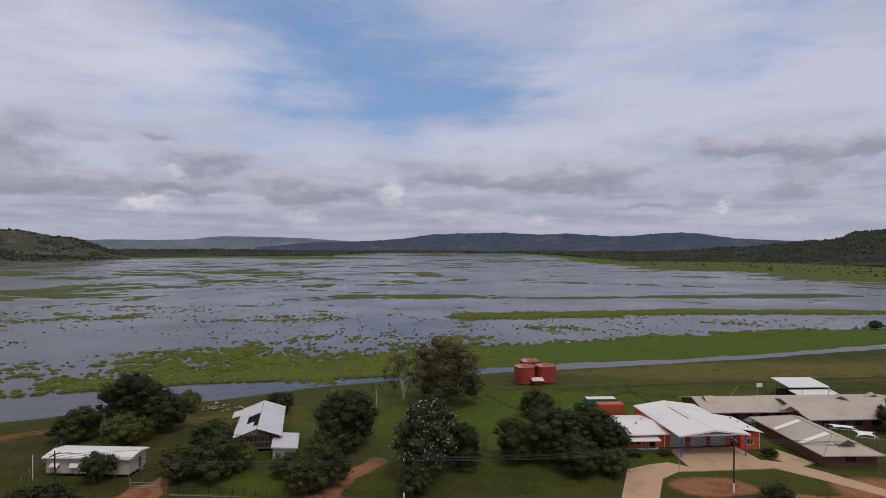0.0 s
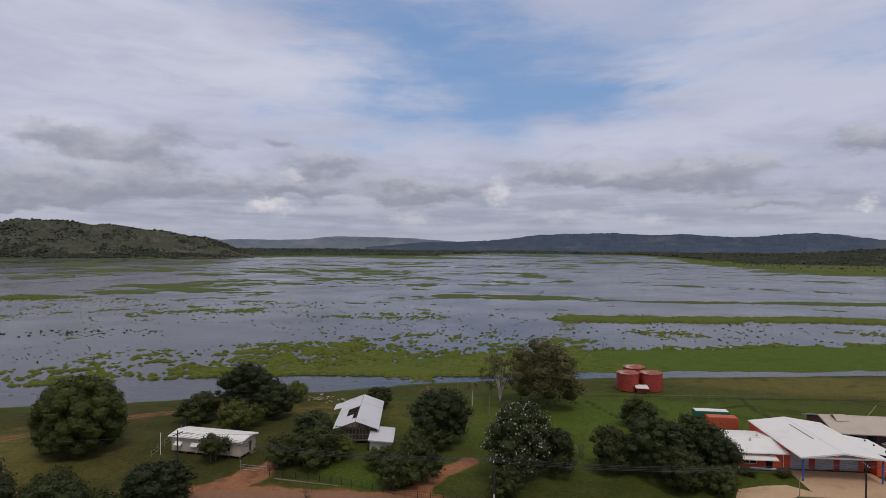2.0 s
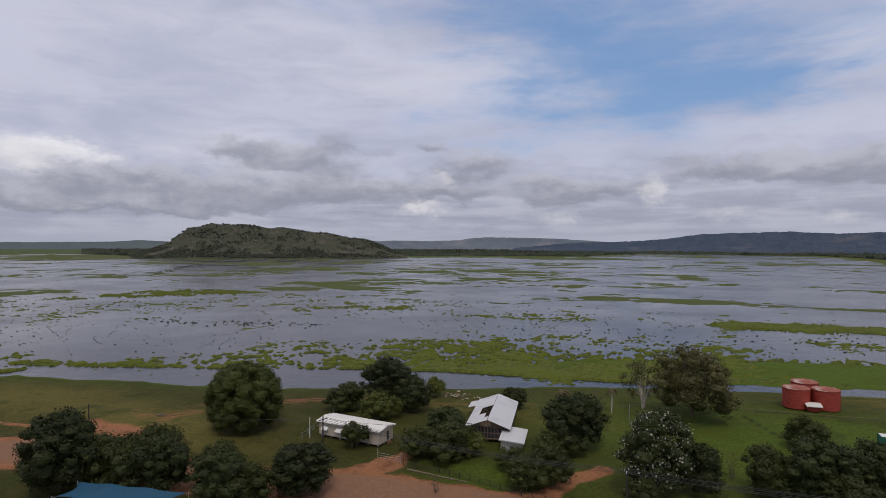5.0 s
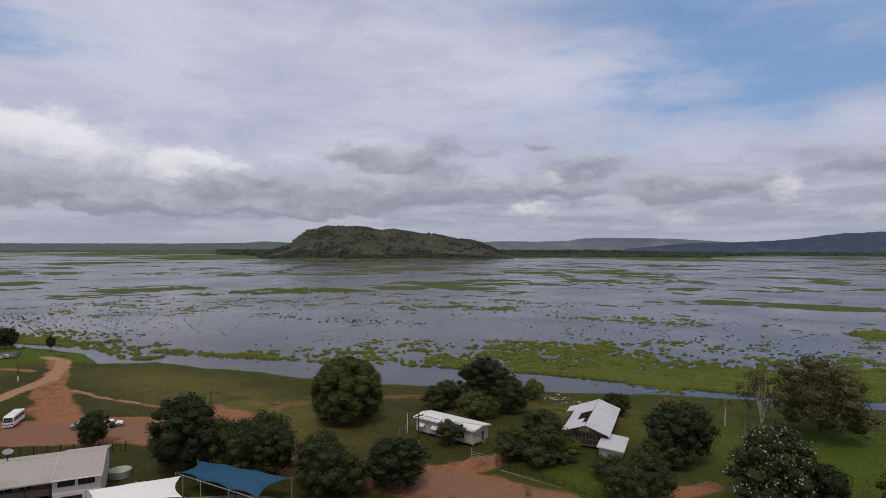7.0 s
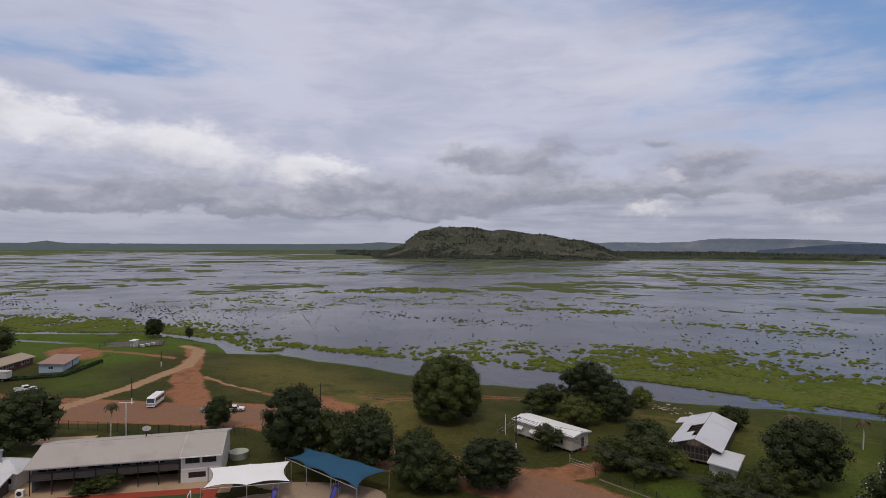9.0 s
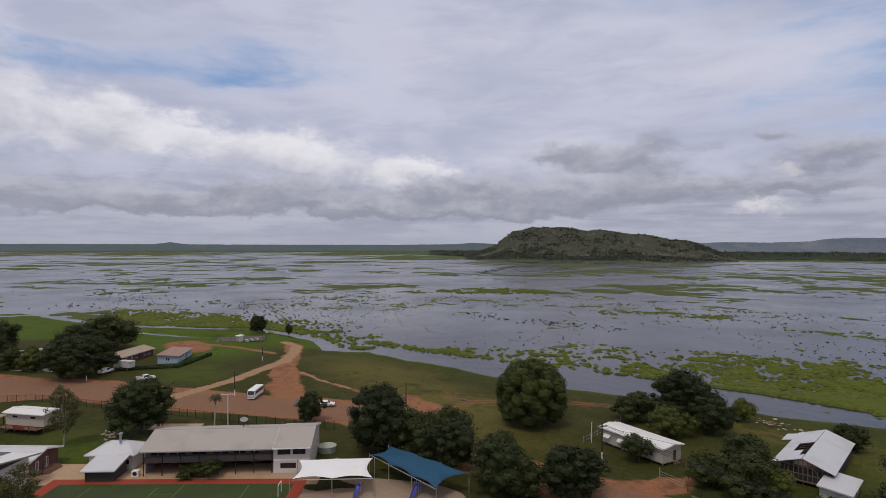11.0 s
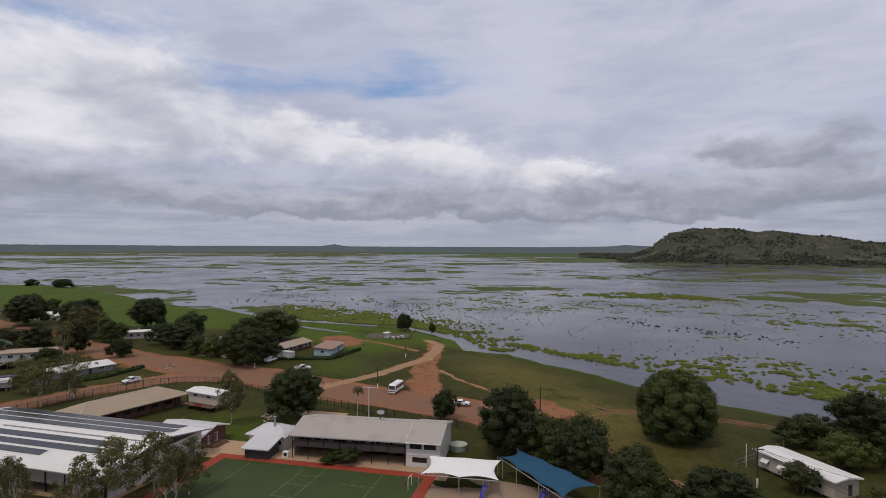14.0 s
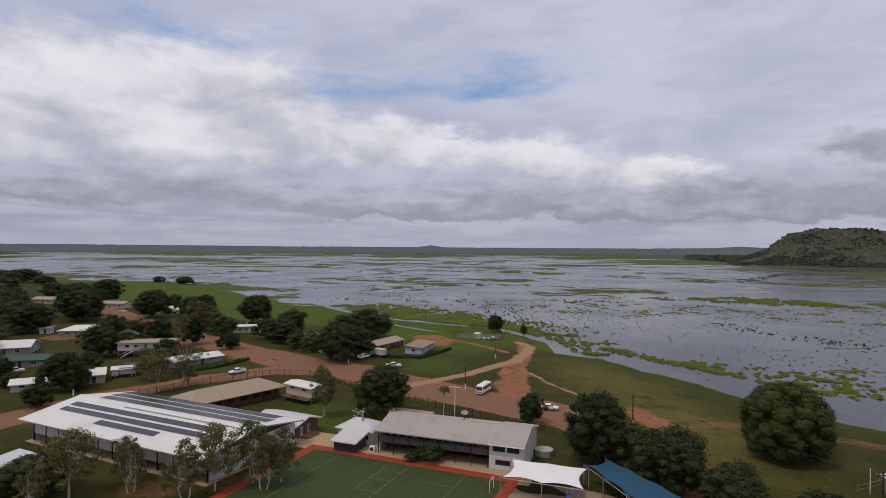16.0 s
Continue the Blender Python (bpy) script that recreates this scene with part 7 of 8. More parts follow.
def wire(p, q, sag, n=14):
    pts = []
    for k in range(n + 1):
        u = k / n
        pts.append((p[0] + (q[0] - p[0]) * u, p[1] + (q[1] - p[1]) * u, p[2] + (q[2] - p[2]) * u - sag * 4 * u * (1 - u)))
    return pts


def power_line(p, q, sag, offs, label="sagging overhead power cables"):
    r = thing("power_line", p[0], p[1], p[2], 0, label, "power line")
    for o in offs:
        pts = wire((p[0], p[1] + o, p[2]), (q[0], q[1] + o, q[2]), sag)
        cable("cable", [(x - p[0], y - p[1], z - p[2]) for x, y, z in pts], 0.028, WIRE, r)


power_line((-6.2, 93.0, 8.6), (49.0, 96.9, 10.5), 1.1, (-1.0, -0.4, 0.4, 1.0))
power_line((-64.3, 95.6, 8.2), (-6.2, 93.0, 8.6), 1.3, (-1.0, -0.4, 0.4, 1.0))
power_line((49.0, 96.9, 10.5), (120.0, 100.0, 10.5), 1.3, (-1.0, -0.4, 0.4, 1.0))
power_line((-64.3, 95.6, 8.2), (-112.0, 79.8, 9.0), 1.2, (0.0,))
power_line((-64.3, 95.6, 8.2), (-39.0, 114.5, 5.0), 0.8, (0.0,))
power_line((-194.9, 16.3, 9.5), (-268.0, -57.0, 9.0), 1.6, (-0.5, 0.5))
power_line((-194.9, 16.3, 9.5), (-152.6, 49.2, 8.2), 1.2, (-0.5, 0.5))


def plain_post(x, y, h, r_, material, label, lean=(0, 0)):
    r = thing("post", x, y, LAND, 0, label, "post")
    rod("shaft", (0, 0, -0.1), (lean[0], lean[1], h), r_, material, r)
    return r


for x, y, h, m, lab in ((-112.3, 76.2, 3.0, STEEL, "short grey steel post"), (-23.4, 114.0, 4.0, STEEL, "thin grey steel post"), (-21.4, 97.4, 5.6, STEEL, "thin grey steel post"), (-11.9, 141.0, 4.6, STEEL, "pale steel yard light post"), (-72.2, 101.6, 4.3, WHITE_PAINT, "pale service post beside the house"), (43.2, 105.2, 3.6, STEEL, "thin sign post by the driveway"), (-20.5, 146.0, 6.5, OLD_TIMBER, "weathered timber post on grass"), (90.5, 157.0, 4.4, STEEL, "grey steel post near sheds"), (93.5, 150.0, 5.0, STEEL, "grey steel post near sheds"), (99.0, 148.0, 5.0, STEEL, "grey steel post near sheds"), (-40.5, 150.0, 2.0, OLD_TIMBER, "weathered timber post on grass"), (-252.0, 98.5, 4.0, STEEL, "thin steel post by the inlet")):
    plain_post(x, y, h, 0.07, m, lab)


# --- fences ---
def fence(label, line, h, gap, material, rails, pickets, post_r=0.05):
    r = thing("fence", line[0][0], line[0][1], LAND, 0, label, "fence")
    ox, oy = line[0]
    pts = []
    for (x0, y0), (x1, y1) in zip(line[:-1], line[1:]):
        d = math.hypot(x1 - x0, y1 - y0)
        n = max(1, round(d / gap))
        pts += [(x0 + (x1 - x0) * k / n - ox, y0 + (y1 - y0) * k / n - oy) for k in range(n)]
    pts.append((line[-1][0] - ox, line[-1][1] - oy))
    for x, y in pts:
        box("post", x - post_r, x + post_r, y - post_r, y + post_r, -0.2, h + 0.08, material, r)
    for z in rails:
        bm = bmesh.new()
        for p, q in zip(pts[:-1], pts[1:]):
            tube(bm, (*p, z), (*q, z), 0.025, 0.025, 4)
        part("rail", bm, material, r)
    if pickets:
        V, Fs = [], []
        for p, q in zip(pts[:-1], pts[1:]):
            d = math.hypot(q[0] - p[0], q[1] - p[1])
            n = int(d / pickets)
            for k in range(1, n):
                x, y = p[0] + (q[0] - p[0]) * k / n, p[1] + (q[1] - p[1]) * k / n
                b0 = len(V)
                w = 0.012
                V += [(x - w, y - w, 0.1), (x + w, y - w, 0.1), (x + w, y + w, 0.1), (x - w, y + w, 0.1), (x - w, y - w, h), (x + w, y - w, h), (x + w, y + w, h), (x - w, y + w, h)]
                Fs += [(b0, b0 + 1, b0 + 5, b0 + 4), (b0 + 1, b0 + 2, b0 + 6, b0 + 5), (b0 + 2, b0 + 3, b0 + 7, b0 + 6), (b0 + 3, b0, b0 + 4, b0 + 7), (b0 + 4, b0 + 5, b0 + 6, b0 + 7)]
        tagged(mesh_from("pickets", V, Fs, material, r), kind="stuff")
    return r


fence("dark steel picket fence round the school", [(-150, -47), (-163, -33), (-172, -23), (-177, -15), (-178, -4), (-175, 4), (-158, 18), (-138, 34.5), (-123, 46.5), (-110, 60)], 2.0, 2.4, DARK_STEEL, (0.3, 1.85), 0.22, 0.06)
fence("low dark fence with rail along the roadside", [(-46.5, 96.2), (-39, 96.0), (-32.7, 95.2), (-20.8, 92.8), (5, 92.4), (28, 92.6)], 1.1, 2.2, DARK_STEEL, (0.25, 0.6, 1.0), 0.30)
fence("thin wire farm fence across the grass", [(-25, 150), (10, 163), (35.2, 165.9), (70, 173), (101, 179.5), (139, 183), (200, 190)], 1.2, 5.0, OLD_TIMBER, (0.4, 1.0), 0)
fence("thin wire fence beside the white house", [(-73, 100), (-76, 112), (-80, 124)], 1.3, 3.0, STEEL, (0.4, 1.1), 0)
fence("steel fence posts round the gravel yard", [(-262, 70), (-247, 63), (-240, 83), (-258, 92)], 1.6, 4.0, DARK_STEEL, (1.4,), 0)
gate = thing("gate", -50.2, 97.3, LAND, -3, "open steel farm gate at the driveway", "gate")
for x in (-2.6, 2.6):
    rod("gate_post", (x, 0, -0.1), (x, 0, 1.9), 0.08, STEEL, gate)
for z in (0.3, 0.75, 1.2):
    rod("bar", (-2.5, 0, z), (2.5, 0, z), 0.03, STEEL, gate)
kerb = thing("log", -39.0, 94.8, LAND, -2, "long grey fallen log by the fence", "log")
rod("trunk", (-6, 0, 0.12), (6, -0.3, 0.14), 0.16, OLD_TIMBER, kerb, r1=0.10)
lg = thing("log", -113.6, 98.5, LAND, 10, "grey weathered log on the grass", "log")
rod("trunk", (-1.2, 0, 0.2), (1.2, 0.2, 0.25), 0.25, OLD_TIMBER, lg, r1=0.18)
rod("branch", (0.7, 0.1, 0.2), (1.2, -1.2, 0.1), 0.1, OLD_TIMBER, lg, r1=0.05)

hut = thing("hut", -243.5, 74.5, LAND + 0.07, 20, "tiny white utility hut on the gravel yard", "hut")
box("body", -1.1, 1.1, -0.9, 0.9, 0, 2.3, WHITE_WALL, hut)
skillion_roof(hut, -1.4, 1.4, -1.3, 2.32, 1.2, 2.6, WHITE_ROOF)
box("door", -0.4, 0.4, -0.94, -0.9, 0.02, 2.0, STEEL, hut)
for i, (x, y) in enumerate(((-241.5, 79.0), (-243.0, 81.5), (-240.6, 76.6))):
    cb = thing("equipment_cabinet", x, y, LAND + 0.07, 20, "low pale equipment cabinet", "cabinet", "yard cabinets")
    box("case", -0.8, 0.8, -0.5, 0.5, 0, 0.9, WHITE_WALL, cb, bevel=0.03)
    box("door", -0.7, 0.7, -0.53, -0.5, 0.1, 0.8, STEEL, cb)


# --- vehicles ---
def wheel(root, x, y, r_, w=0.24):
    t_ = rod("wheel", (x, y - w / 2, r_), (x, y + w / 2, r_), r_, TYRE, root, sides=18)
    rod("rim", (x, y - w / 2 - 0.01, r_), (x, y + w / 2 + 0.01, r_), r_ * 0.58, STEEL, t_, sides=12)


def car(label, x, y, rot, paint=None, form="ute", name="car"):
    paint = paint or CAR_WHITE
    r = thing(name, x, y, LAND, rot, label, name, "parked vehicles")
    hw = 0.92
    if form == "ute":
        body = [(-2.6, 0.45), (2.55, 0.45), (2.62, 0.8), (2.5, 1.05), (1.2, 1.15), (-2.62, 1.12)]
        cab = [(-0.9, 1.12), (1.25, 1.12), (0.55, 1.78), (-0.75, 1.80)]
        glass_ = [(0.62, 1.66), (1.17, 1.17), (1.20, 1.20), (0.65, 1.70)]
    elif form == "wagon":
        body = [(-2.3, 0.45), (2.3, 0.45), (2.36, 0.8), (2.2, 1.0), (1.1, 1.10), (-2.36, 1.10)]
        cab = [(-2.25, 1.08), (1.15, 1.08), (0.5, 1.75), (-2.05, 1.78)]
        glass_ = [(0.57, 1.64), (1.07, 1.13), (1.10, 1.16), (0.60, 1.68)]
    else:
        body = [(-2.2, 0.4), (2.2, 0.4), (2.26, 0.7), (2.0, 0.88), (0.9, 0.98), (-1.5, 1.0), (-2.25, 0.92)]
        cab = [(-1.5, 0.96), (0.95, 0.96), (0.25, 1.45), (-0.95, 1.46)]
        glass_ = [(0.32, 1.36), (0.90, 1.0), (0.93, 1.02), (0.35, 1.40)]
    bd = prism("body", body, "y", -hw, hw, paint, r)
    bv = bd.modifiers.new("bevel", "BEVEL")
    bv.width, bv.segments = 0.07, 2
    cb = prism("cabin", cab, "y", -hw + 0.10, hw - 0.10, paint, r)
    bv = cb.modifiers.new("bevel", "BEVEL")
    bv.width, bv.segments = 0.08, 2
    prism("windscreen", glass_, "y", -hw + 0.2, hw - 0.2, GLASS, r)
    z0, z1 = cab[0][1] + 0.06, cab[2][1] - 0.12
    k0, k1 = cab[0][0] + 0.2, cab[2][0] + 0.12
    for s in (-1, 1):
        prism("side_window", [(k0, z0), (k1 + 0.35, z0), (k1, z1), (k0 + 0.12, z1)], "y", s * (hw - 0.105), s * (hw - 0.085), GLASS, r)
    for wx in (-body[1][0] * 0.62, body[1][0] * 0.62):
        for s in (-1, 1):
            wheel(r, wx, s * (hw - 0.10), 0.37)
    for s in (-1, 1):
        box("headlight", body[1][0] + 0.0, body[1][0] + 0.075, s * 0.7 - 0.16, s * 0.7 + 0.16, 0.72, 0.88, GLASS, r)
        box("tail_light", -body[1][0] - 0.06, -body[1][0] + 0.0, s * 0.75 - 0.1, s * 0.75 + 0.1, 0.75, 0.95, RED_DOOR, r)
    box("bumper", body[1][0] - 0.05, body[1][0] + 0.10, -hw + 0.05, hw - 0.05, 0.42, 0.6, DARK_STEEL, r)
    if form == "ute":
        box("tray", -2.55, -0.98, -hw + 0.12, hw - 0.12, 1.13, 1.16, DARK_STEEL, r)
        for s in (-1, 1):
            box("tray_side", -2.6, -0.95, s * (hw - 0.05) - 0.05, s * (hw - 0.05) + 0.05, 1.1, 1.35, paint, r)
        box("tailgate", -2.66, -2.58, -hw + 0.08, hw - 0.08, 0.9, 1.35, paint, r)
    return r


car("white dual-cab utility parked on grass", -186.0, 31.4, 95)
car("white utility with tray parked by the road", -183.4, -19.2, 312)
car("white sedan parked behind a small tree", -128.8, 66.0, 60, form="sedan")
car("dark grey car parked behind a small tree", -132.5, 61.4, 60, CAR_GREY, "sedan")
car("white four-wheel-drive parked beside a shed", -237.5, -5.6, 95, form="wagon")
car("grey car parked in the school yard", 72.4, 134.6, 20, CAR_GREY, "sedan")
car("white utility parked on bare earth", -194.4, -89.0, 120)
car("white car parked by a far house", -373.0, -118.8, 95, form="sedan")
car("white utility with a tray beside the shed", -203.8, 22.0, 140)


def bus():
    r = thing("minibus", -148.3, 53.6, LAND, -36, "white minibus with dark windows parked on the verge", "bus")
    L, hw = 7.0, 1.03
    prof = [(-3.5, 0.42), (3.3, 0.42), (3.5, 0.8), (3.48, 1.35), (3.05, 2.35), (2.8, 2.6), (-3.3, 2.65), (-3.5, 2.45)]
    bd = prism("body", prof, "y", -hw, hw, CAR_WHITE, r)
    bv = bd.modifiers.new("bevel", "BEVEL")
    bv.width, bv.segments = 0.14, 3
    prism("windscreen", [(3.53, 1.32), (3.12, 2.28), (3.09, 2.27), (3.49, 1.31)], "y", -hw + 0.14, hw - 0.14, GLASS, r)
    for s in (-1, 1):
        for k in range(6):
            box("side_window", -3.2 + k * 1.02, -2.26 + k * 1.02, s * (hw + 0.006) - 0.012, s * (hw + 0.006) + 0.012, 1.4, 2.2, GLASS, r)
        box("mirror", 3.35, 3.5, s * (hw + 0.22) - 0.08, s * (hw + 0.22) + 0.08, 1.5, 1.85, DARK_STEEL, r)
        box("headlight", 3.49, 3.54, s * 0.78 - 0.16, s * 0.78 + 0.16, 0.72, 0.95, GLASS, r)
        for wx in (-2.2, 2.3):
            wheel(r, wx, s * (hw - 0.13), 0.42)
    box("bumper", 3.4, 3.58, -hw + 0.05, hw - 0.05, 0.35, 0.62, WHITE_PAINT, r)
    box("grille", 3.5, 3.535, -0.5, 0.5, 0.72, 0.92, DARK_STEEL, r)
    box("rear_window", -3.53, -3.495, -0.8, 0.8, 1.45, 2.2, GLASS, r)
    box("roof_hatch", -0.6, 0.3, -0.4, 0.4, 2.63, 2.72, WHITE_PAINT, r)


bus()


def box_truck(label, x, y, rot):
    r = thing("truck", x, y, LAND, rot, label, "truck")
    bx = box("cargo_box", -3.4, 1.3, -1.15, 1.15, 0.95, 3.1, mat("dull_white_panel", (0.55, 0.53, 0.52), 0.5, var=0.08), r, bevel=0.05)
    for k in range(7):
        box("rib", -3.2 + k * 0.7, -3.14 + k * 0.7, -1.18, -1.15, 1.0, 3.05, STEEL, bx)
    cb = prism("cab", [(1.5, 0.6), (3.3, 0.6), (3.35, 1.3), (3.05, 2.3), (1.5, 2.35)], "y", -1.0, 1.0, CAR_WHITE, r)
    bv = cb.modifiers.new("bevel", "BEVEL")
    bv.width, bv.segments = 0.08, 2
    prism("windscreen", [(3.37, 1.35), (3.12, 2.15), (3.09, 2.14), (3.33, 1.34)], "y", -0.85, 0.85, GLASS, r)
    box("chassis", -3.4, 3.2, -0.5, 0.5, 0.6, 0.92, DARK_STEEL, r)
    for wx in (-2.2, 2.4):
        for s in (-1, 1):
            wheel(r, wx, s * 0.92, 0.46)


box_truck("dull white box truck parked by trees", -206.5, 27.4, 222)
box_truck("white box truck parked under the carport", -183.6, -53.0, 285)

bb = thing("trailer_tank", -196.8, -54.5, LAND, 95, "dark blue low tank trailer beside the house", "trailer")
box("body", -3.4, 3.4, -1.1, 1.1, 0.45, 1.7, mat("dark_blue_panel", (0.03, 0.045, 0.10), 0.5), bb, bevel=0.1)
for s in (-1, 1):
    wheel(bb, 0.4, s * 1.0, 0.4)

# ======== trees ========
def crown_mesh(name, rng, R, H, lobes, leaves, leaf, material, core=0.72, base=0.32, flat=0.75, shell=0.35, puff=(0.18, 0.36), middle=True, rough=0.13):
    """A crown of many leaf tufts gathered on overlapping lobes; R and H are its half width and the tree's height."""
    zc, rz = H * (base + 1) / 2, H * (1 - base) / 2
    ph = rng.uniform(0, math.tau, 4)
    L = [(np.array([0, 0, zc - rz * 0.05]), R * (0.66 - rough)), (np.array([0, 0, zc - rz * 0.4]), R * (0.62 - rough)), (np.array([0, 0, zc + rz * 0.5]), R * (0.46 - rough))] if middle else []
    for k in range(lobes):
        a, e = k * 2.399 + rng.uniform(-0.3, 0.3), 1.0 - 1.9 * (k + rng.uniform(0.2, 0.8)) / lobes
        r = R * rng.uniform(*puff)
        swell = 1 + rough * (math.sin(2 * a + ph[0]) + 0.7 * math.sin(3 * a + ph[1]) + 0.8 * math.sin(2.6 * e + a + ph[2]))
        q = math.sqrt(max(0.0, 1 - e * e * (1.0 if e > 0 else 0.45))) * (1 - r / R) * swell * (rng.uniform(1 - 2.2 * rough, 1.06 + 0.6 * rough) if middle else rng.uniform(0.35, 1.05))
        lift = 1 + rough * 0.8 * math.sin(1.7 * a + ph[3]) * (e > 0) + (rng.uniform(-0.25, 0.15) * rough * 4 if e > 0.3 else 0)
        L.append((np.array([R * q * math.cos(a), R * q * math.sin(a), zc + e * (rz - r * flat * 0.8) * lift]), r))
    w = np.array([r * r for _, r in L])
    pick = rng.choice(len(L), leaves, p=w / w.sum())
    C = np.array([c for c, _ in L])[pick]
    Rr = np.array([r for _, r in L])[pick]
    d = rng.normal(size=(leaves, 3))
    d[:, 2] += 0.35
    d /= np.linalg.norm(d, axis=1)[:, None]
    rad = Rr * (1 - shell * rng.random(leaves) ** 2 + 0.20 * rng.random(leaves) ** 3 + (0.1 + 2.5 * rough) * rng.random(leaves) ** 7)
    P = C + d * rad[:, None] * np.array([1, 1, flat])
    P[:, 2] = np.maximum(P[:, 2], H * base * 0.45)
    nrm = d + rng.normal(size=(leaves, 3)) * 0.40
    nrm /= np.linalg.norm(nrm, axis=1)[:, None]
    t = np.cross(nrm, rng.normal(size=(leaves, 3)))
    t /= np.linalg.norm(t, axis=1)[:, None] + 1e-9
    b_ = np.cross(nrm, t)
    s = leaf * rng.uniform(0.5, 1.3, leaves)[:, None]
    bend = nrm * s * rng.uniform(0.05, 0.35, (leaves, 1))
    V = np.stack([P - t * s * 0.5, P - b_ * s * 0.36 - bend * 0.3, P + t * s * 0.5 - bend, P + b_ * s * 0.36 - bend * 0.3], 1).reshape(-1, 3)
    Q = np.arange(leaves * 4).reshape(-1, 4)
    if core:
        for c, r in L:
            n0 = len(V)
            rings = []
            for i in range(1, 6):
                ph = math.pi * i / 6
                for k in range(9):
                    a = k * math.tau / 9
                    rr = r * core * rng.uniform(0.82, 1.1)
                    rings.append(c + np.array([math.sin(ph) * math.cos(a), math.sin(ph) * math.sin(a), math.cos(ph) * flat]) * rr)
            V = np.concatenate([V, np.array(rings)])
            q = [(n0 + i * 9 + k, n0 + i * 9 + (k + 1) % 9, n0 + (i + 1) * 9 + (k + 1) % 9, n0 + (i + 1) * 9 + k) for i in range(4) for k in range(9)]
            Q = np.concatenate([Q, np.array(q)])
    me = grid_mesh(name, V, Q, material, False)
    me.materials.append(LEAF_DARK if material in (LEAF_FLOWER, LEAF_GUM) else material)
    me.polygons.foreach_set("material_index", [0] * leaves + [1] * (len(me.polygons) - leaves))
    return me, L


TREES = {}


def tree_kind(kind, seed, R, H, lobes, leaves, leaf, material, bark, core, base, trunk, flat=0.78, shell=0.35, stems=1, puff=(0.18, 0.36), middle=True, rough=0.13):
    rng = np.random.default_rng(seed)
    r = thing("tree", 0, 0, 0, 0, "tree", "tree")
    me, L = crown_mesh("crown", rng, R, H, lobes, leaves, leaf, material, core, base, flat, shell, puff, middle, rough)
    c = new("crown", me)
    c.parent = r
    bm = bmesh.new()
    for s in range(stems):
        a = s * math.tau / max(1, stems)
        foot = Vector((0.12 * R * math.cos(a) * (stems > 1), 0.12 * R * math.sin(a) * (stems > 1), -0.3))
        fork = Vector((foot.x * 1.8 + rng.uniform(-0.2, 0.2), foot.y * 1.8 + rng.uniform(-0.2, 0.2), H * base * 1.05))
        tube(bm, foot, fork, trunk, trunk * 0.72, 8)
        own = [l for i, l in enumerate(L) if i % stems == s][:9]
        for cpos, rr in own:
            mid = fork.lerp(Vector(cpos), 0.5) + Vector((0, 0, -0.05 * H))
            tube(bm, fork, mid, trunk * 0.5, trunk * 0.32, 6)
            tube(bm, mid, Vector(cpos) + Vector((0, 0, rr * 0.4)), trunk * 0.32, trunk * 0.08, 5)
    part("trunk", bm, bark, r)
    TREES[kind] = [r, R, H, False]


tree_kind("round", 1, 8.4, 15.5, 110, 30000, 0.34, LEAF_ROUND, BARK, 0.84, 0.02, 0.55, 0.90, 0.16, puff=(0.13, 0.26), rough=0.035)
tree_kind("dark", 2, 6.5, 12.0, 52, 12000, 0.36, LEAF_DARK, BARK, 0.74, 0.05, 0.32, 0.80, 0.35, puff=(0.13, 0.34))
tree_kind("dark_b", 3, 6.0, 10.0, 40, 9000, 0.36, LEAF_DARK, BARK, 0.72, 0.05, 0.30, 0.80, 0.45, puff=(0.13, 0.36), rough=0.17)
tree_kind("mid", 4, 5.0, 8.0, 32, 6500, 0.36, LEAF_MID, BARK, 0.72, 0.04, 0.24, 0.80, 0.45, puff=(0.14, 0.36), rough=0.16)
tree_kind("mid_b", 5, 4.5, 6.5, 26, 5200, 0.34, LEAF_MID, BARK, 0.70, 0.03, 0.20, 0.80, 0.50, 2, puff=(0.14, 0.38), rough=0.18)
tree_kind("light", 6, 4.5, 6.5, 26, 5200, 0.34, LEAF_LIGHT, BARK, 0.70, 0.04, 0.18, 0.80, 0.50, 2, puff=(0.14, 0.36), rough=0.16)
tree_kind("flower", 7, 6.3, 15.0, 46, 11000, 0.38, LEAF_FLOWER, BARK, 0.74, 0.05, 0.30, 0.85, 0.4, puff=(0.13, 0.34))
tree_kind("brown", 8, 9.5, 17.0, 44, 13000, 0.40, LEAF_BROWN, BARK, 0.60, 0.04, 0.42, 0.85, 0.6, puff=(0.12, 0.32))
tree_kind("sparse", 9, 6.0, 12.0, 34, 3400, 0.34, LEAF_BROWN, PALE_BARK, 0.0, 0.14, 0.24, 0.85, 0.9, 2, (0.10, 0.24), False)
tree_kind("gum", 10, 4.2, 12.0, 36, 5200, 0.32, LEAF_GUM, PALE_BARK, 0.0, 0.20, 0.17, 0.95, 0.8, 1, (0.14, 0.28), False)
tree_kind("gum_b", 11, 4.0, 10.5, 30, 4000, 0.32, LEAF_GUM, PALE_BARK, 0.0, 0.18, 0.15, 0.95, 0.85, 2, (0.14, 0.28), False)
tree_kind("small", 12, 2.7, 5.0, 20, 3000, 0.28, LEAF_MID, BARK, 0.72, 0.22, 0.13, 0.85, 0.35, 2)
tree_kind("bare", 13, 2.4, 5.0, 12, 160, 0.25, LEAF_BROWN, BARK, 0.0, 0.10, 0.09, 1.0, 0.8, 4, (0.2, 0.4), False)


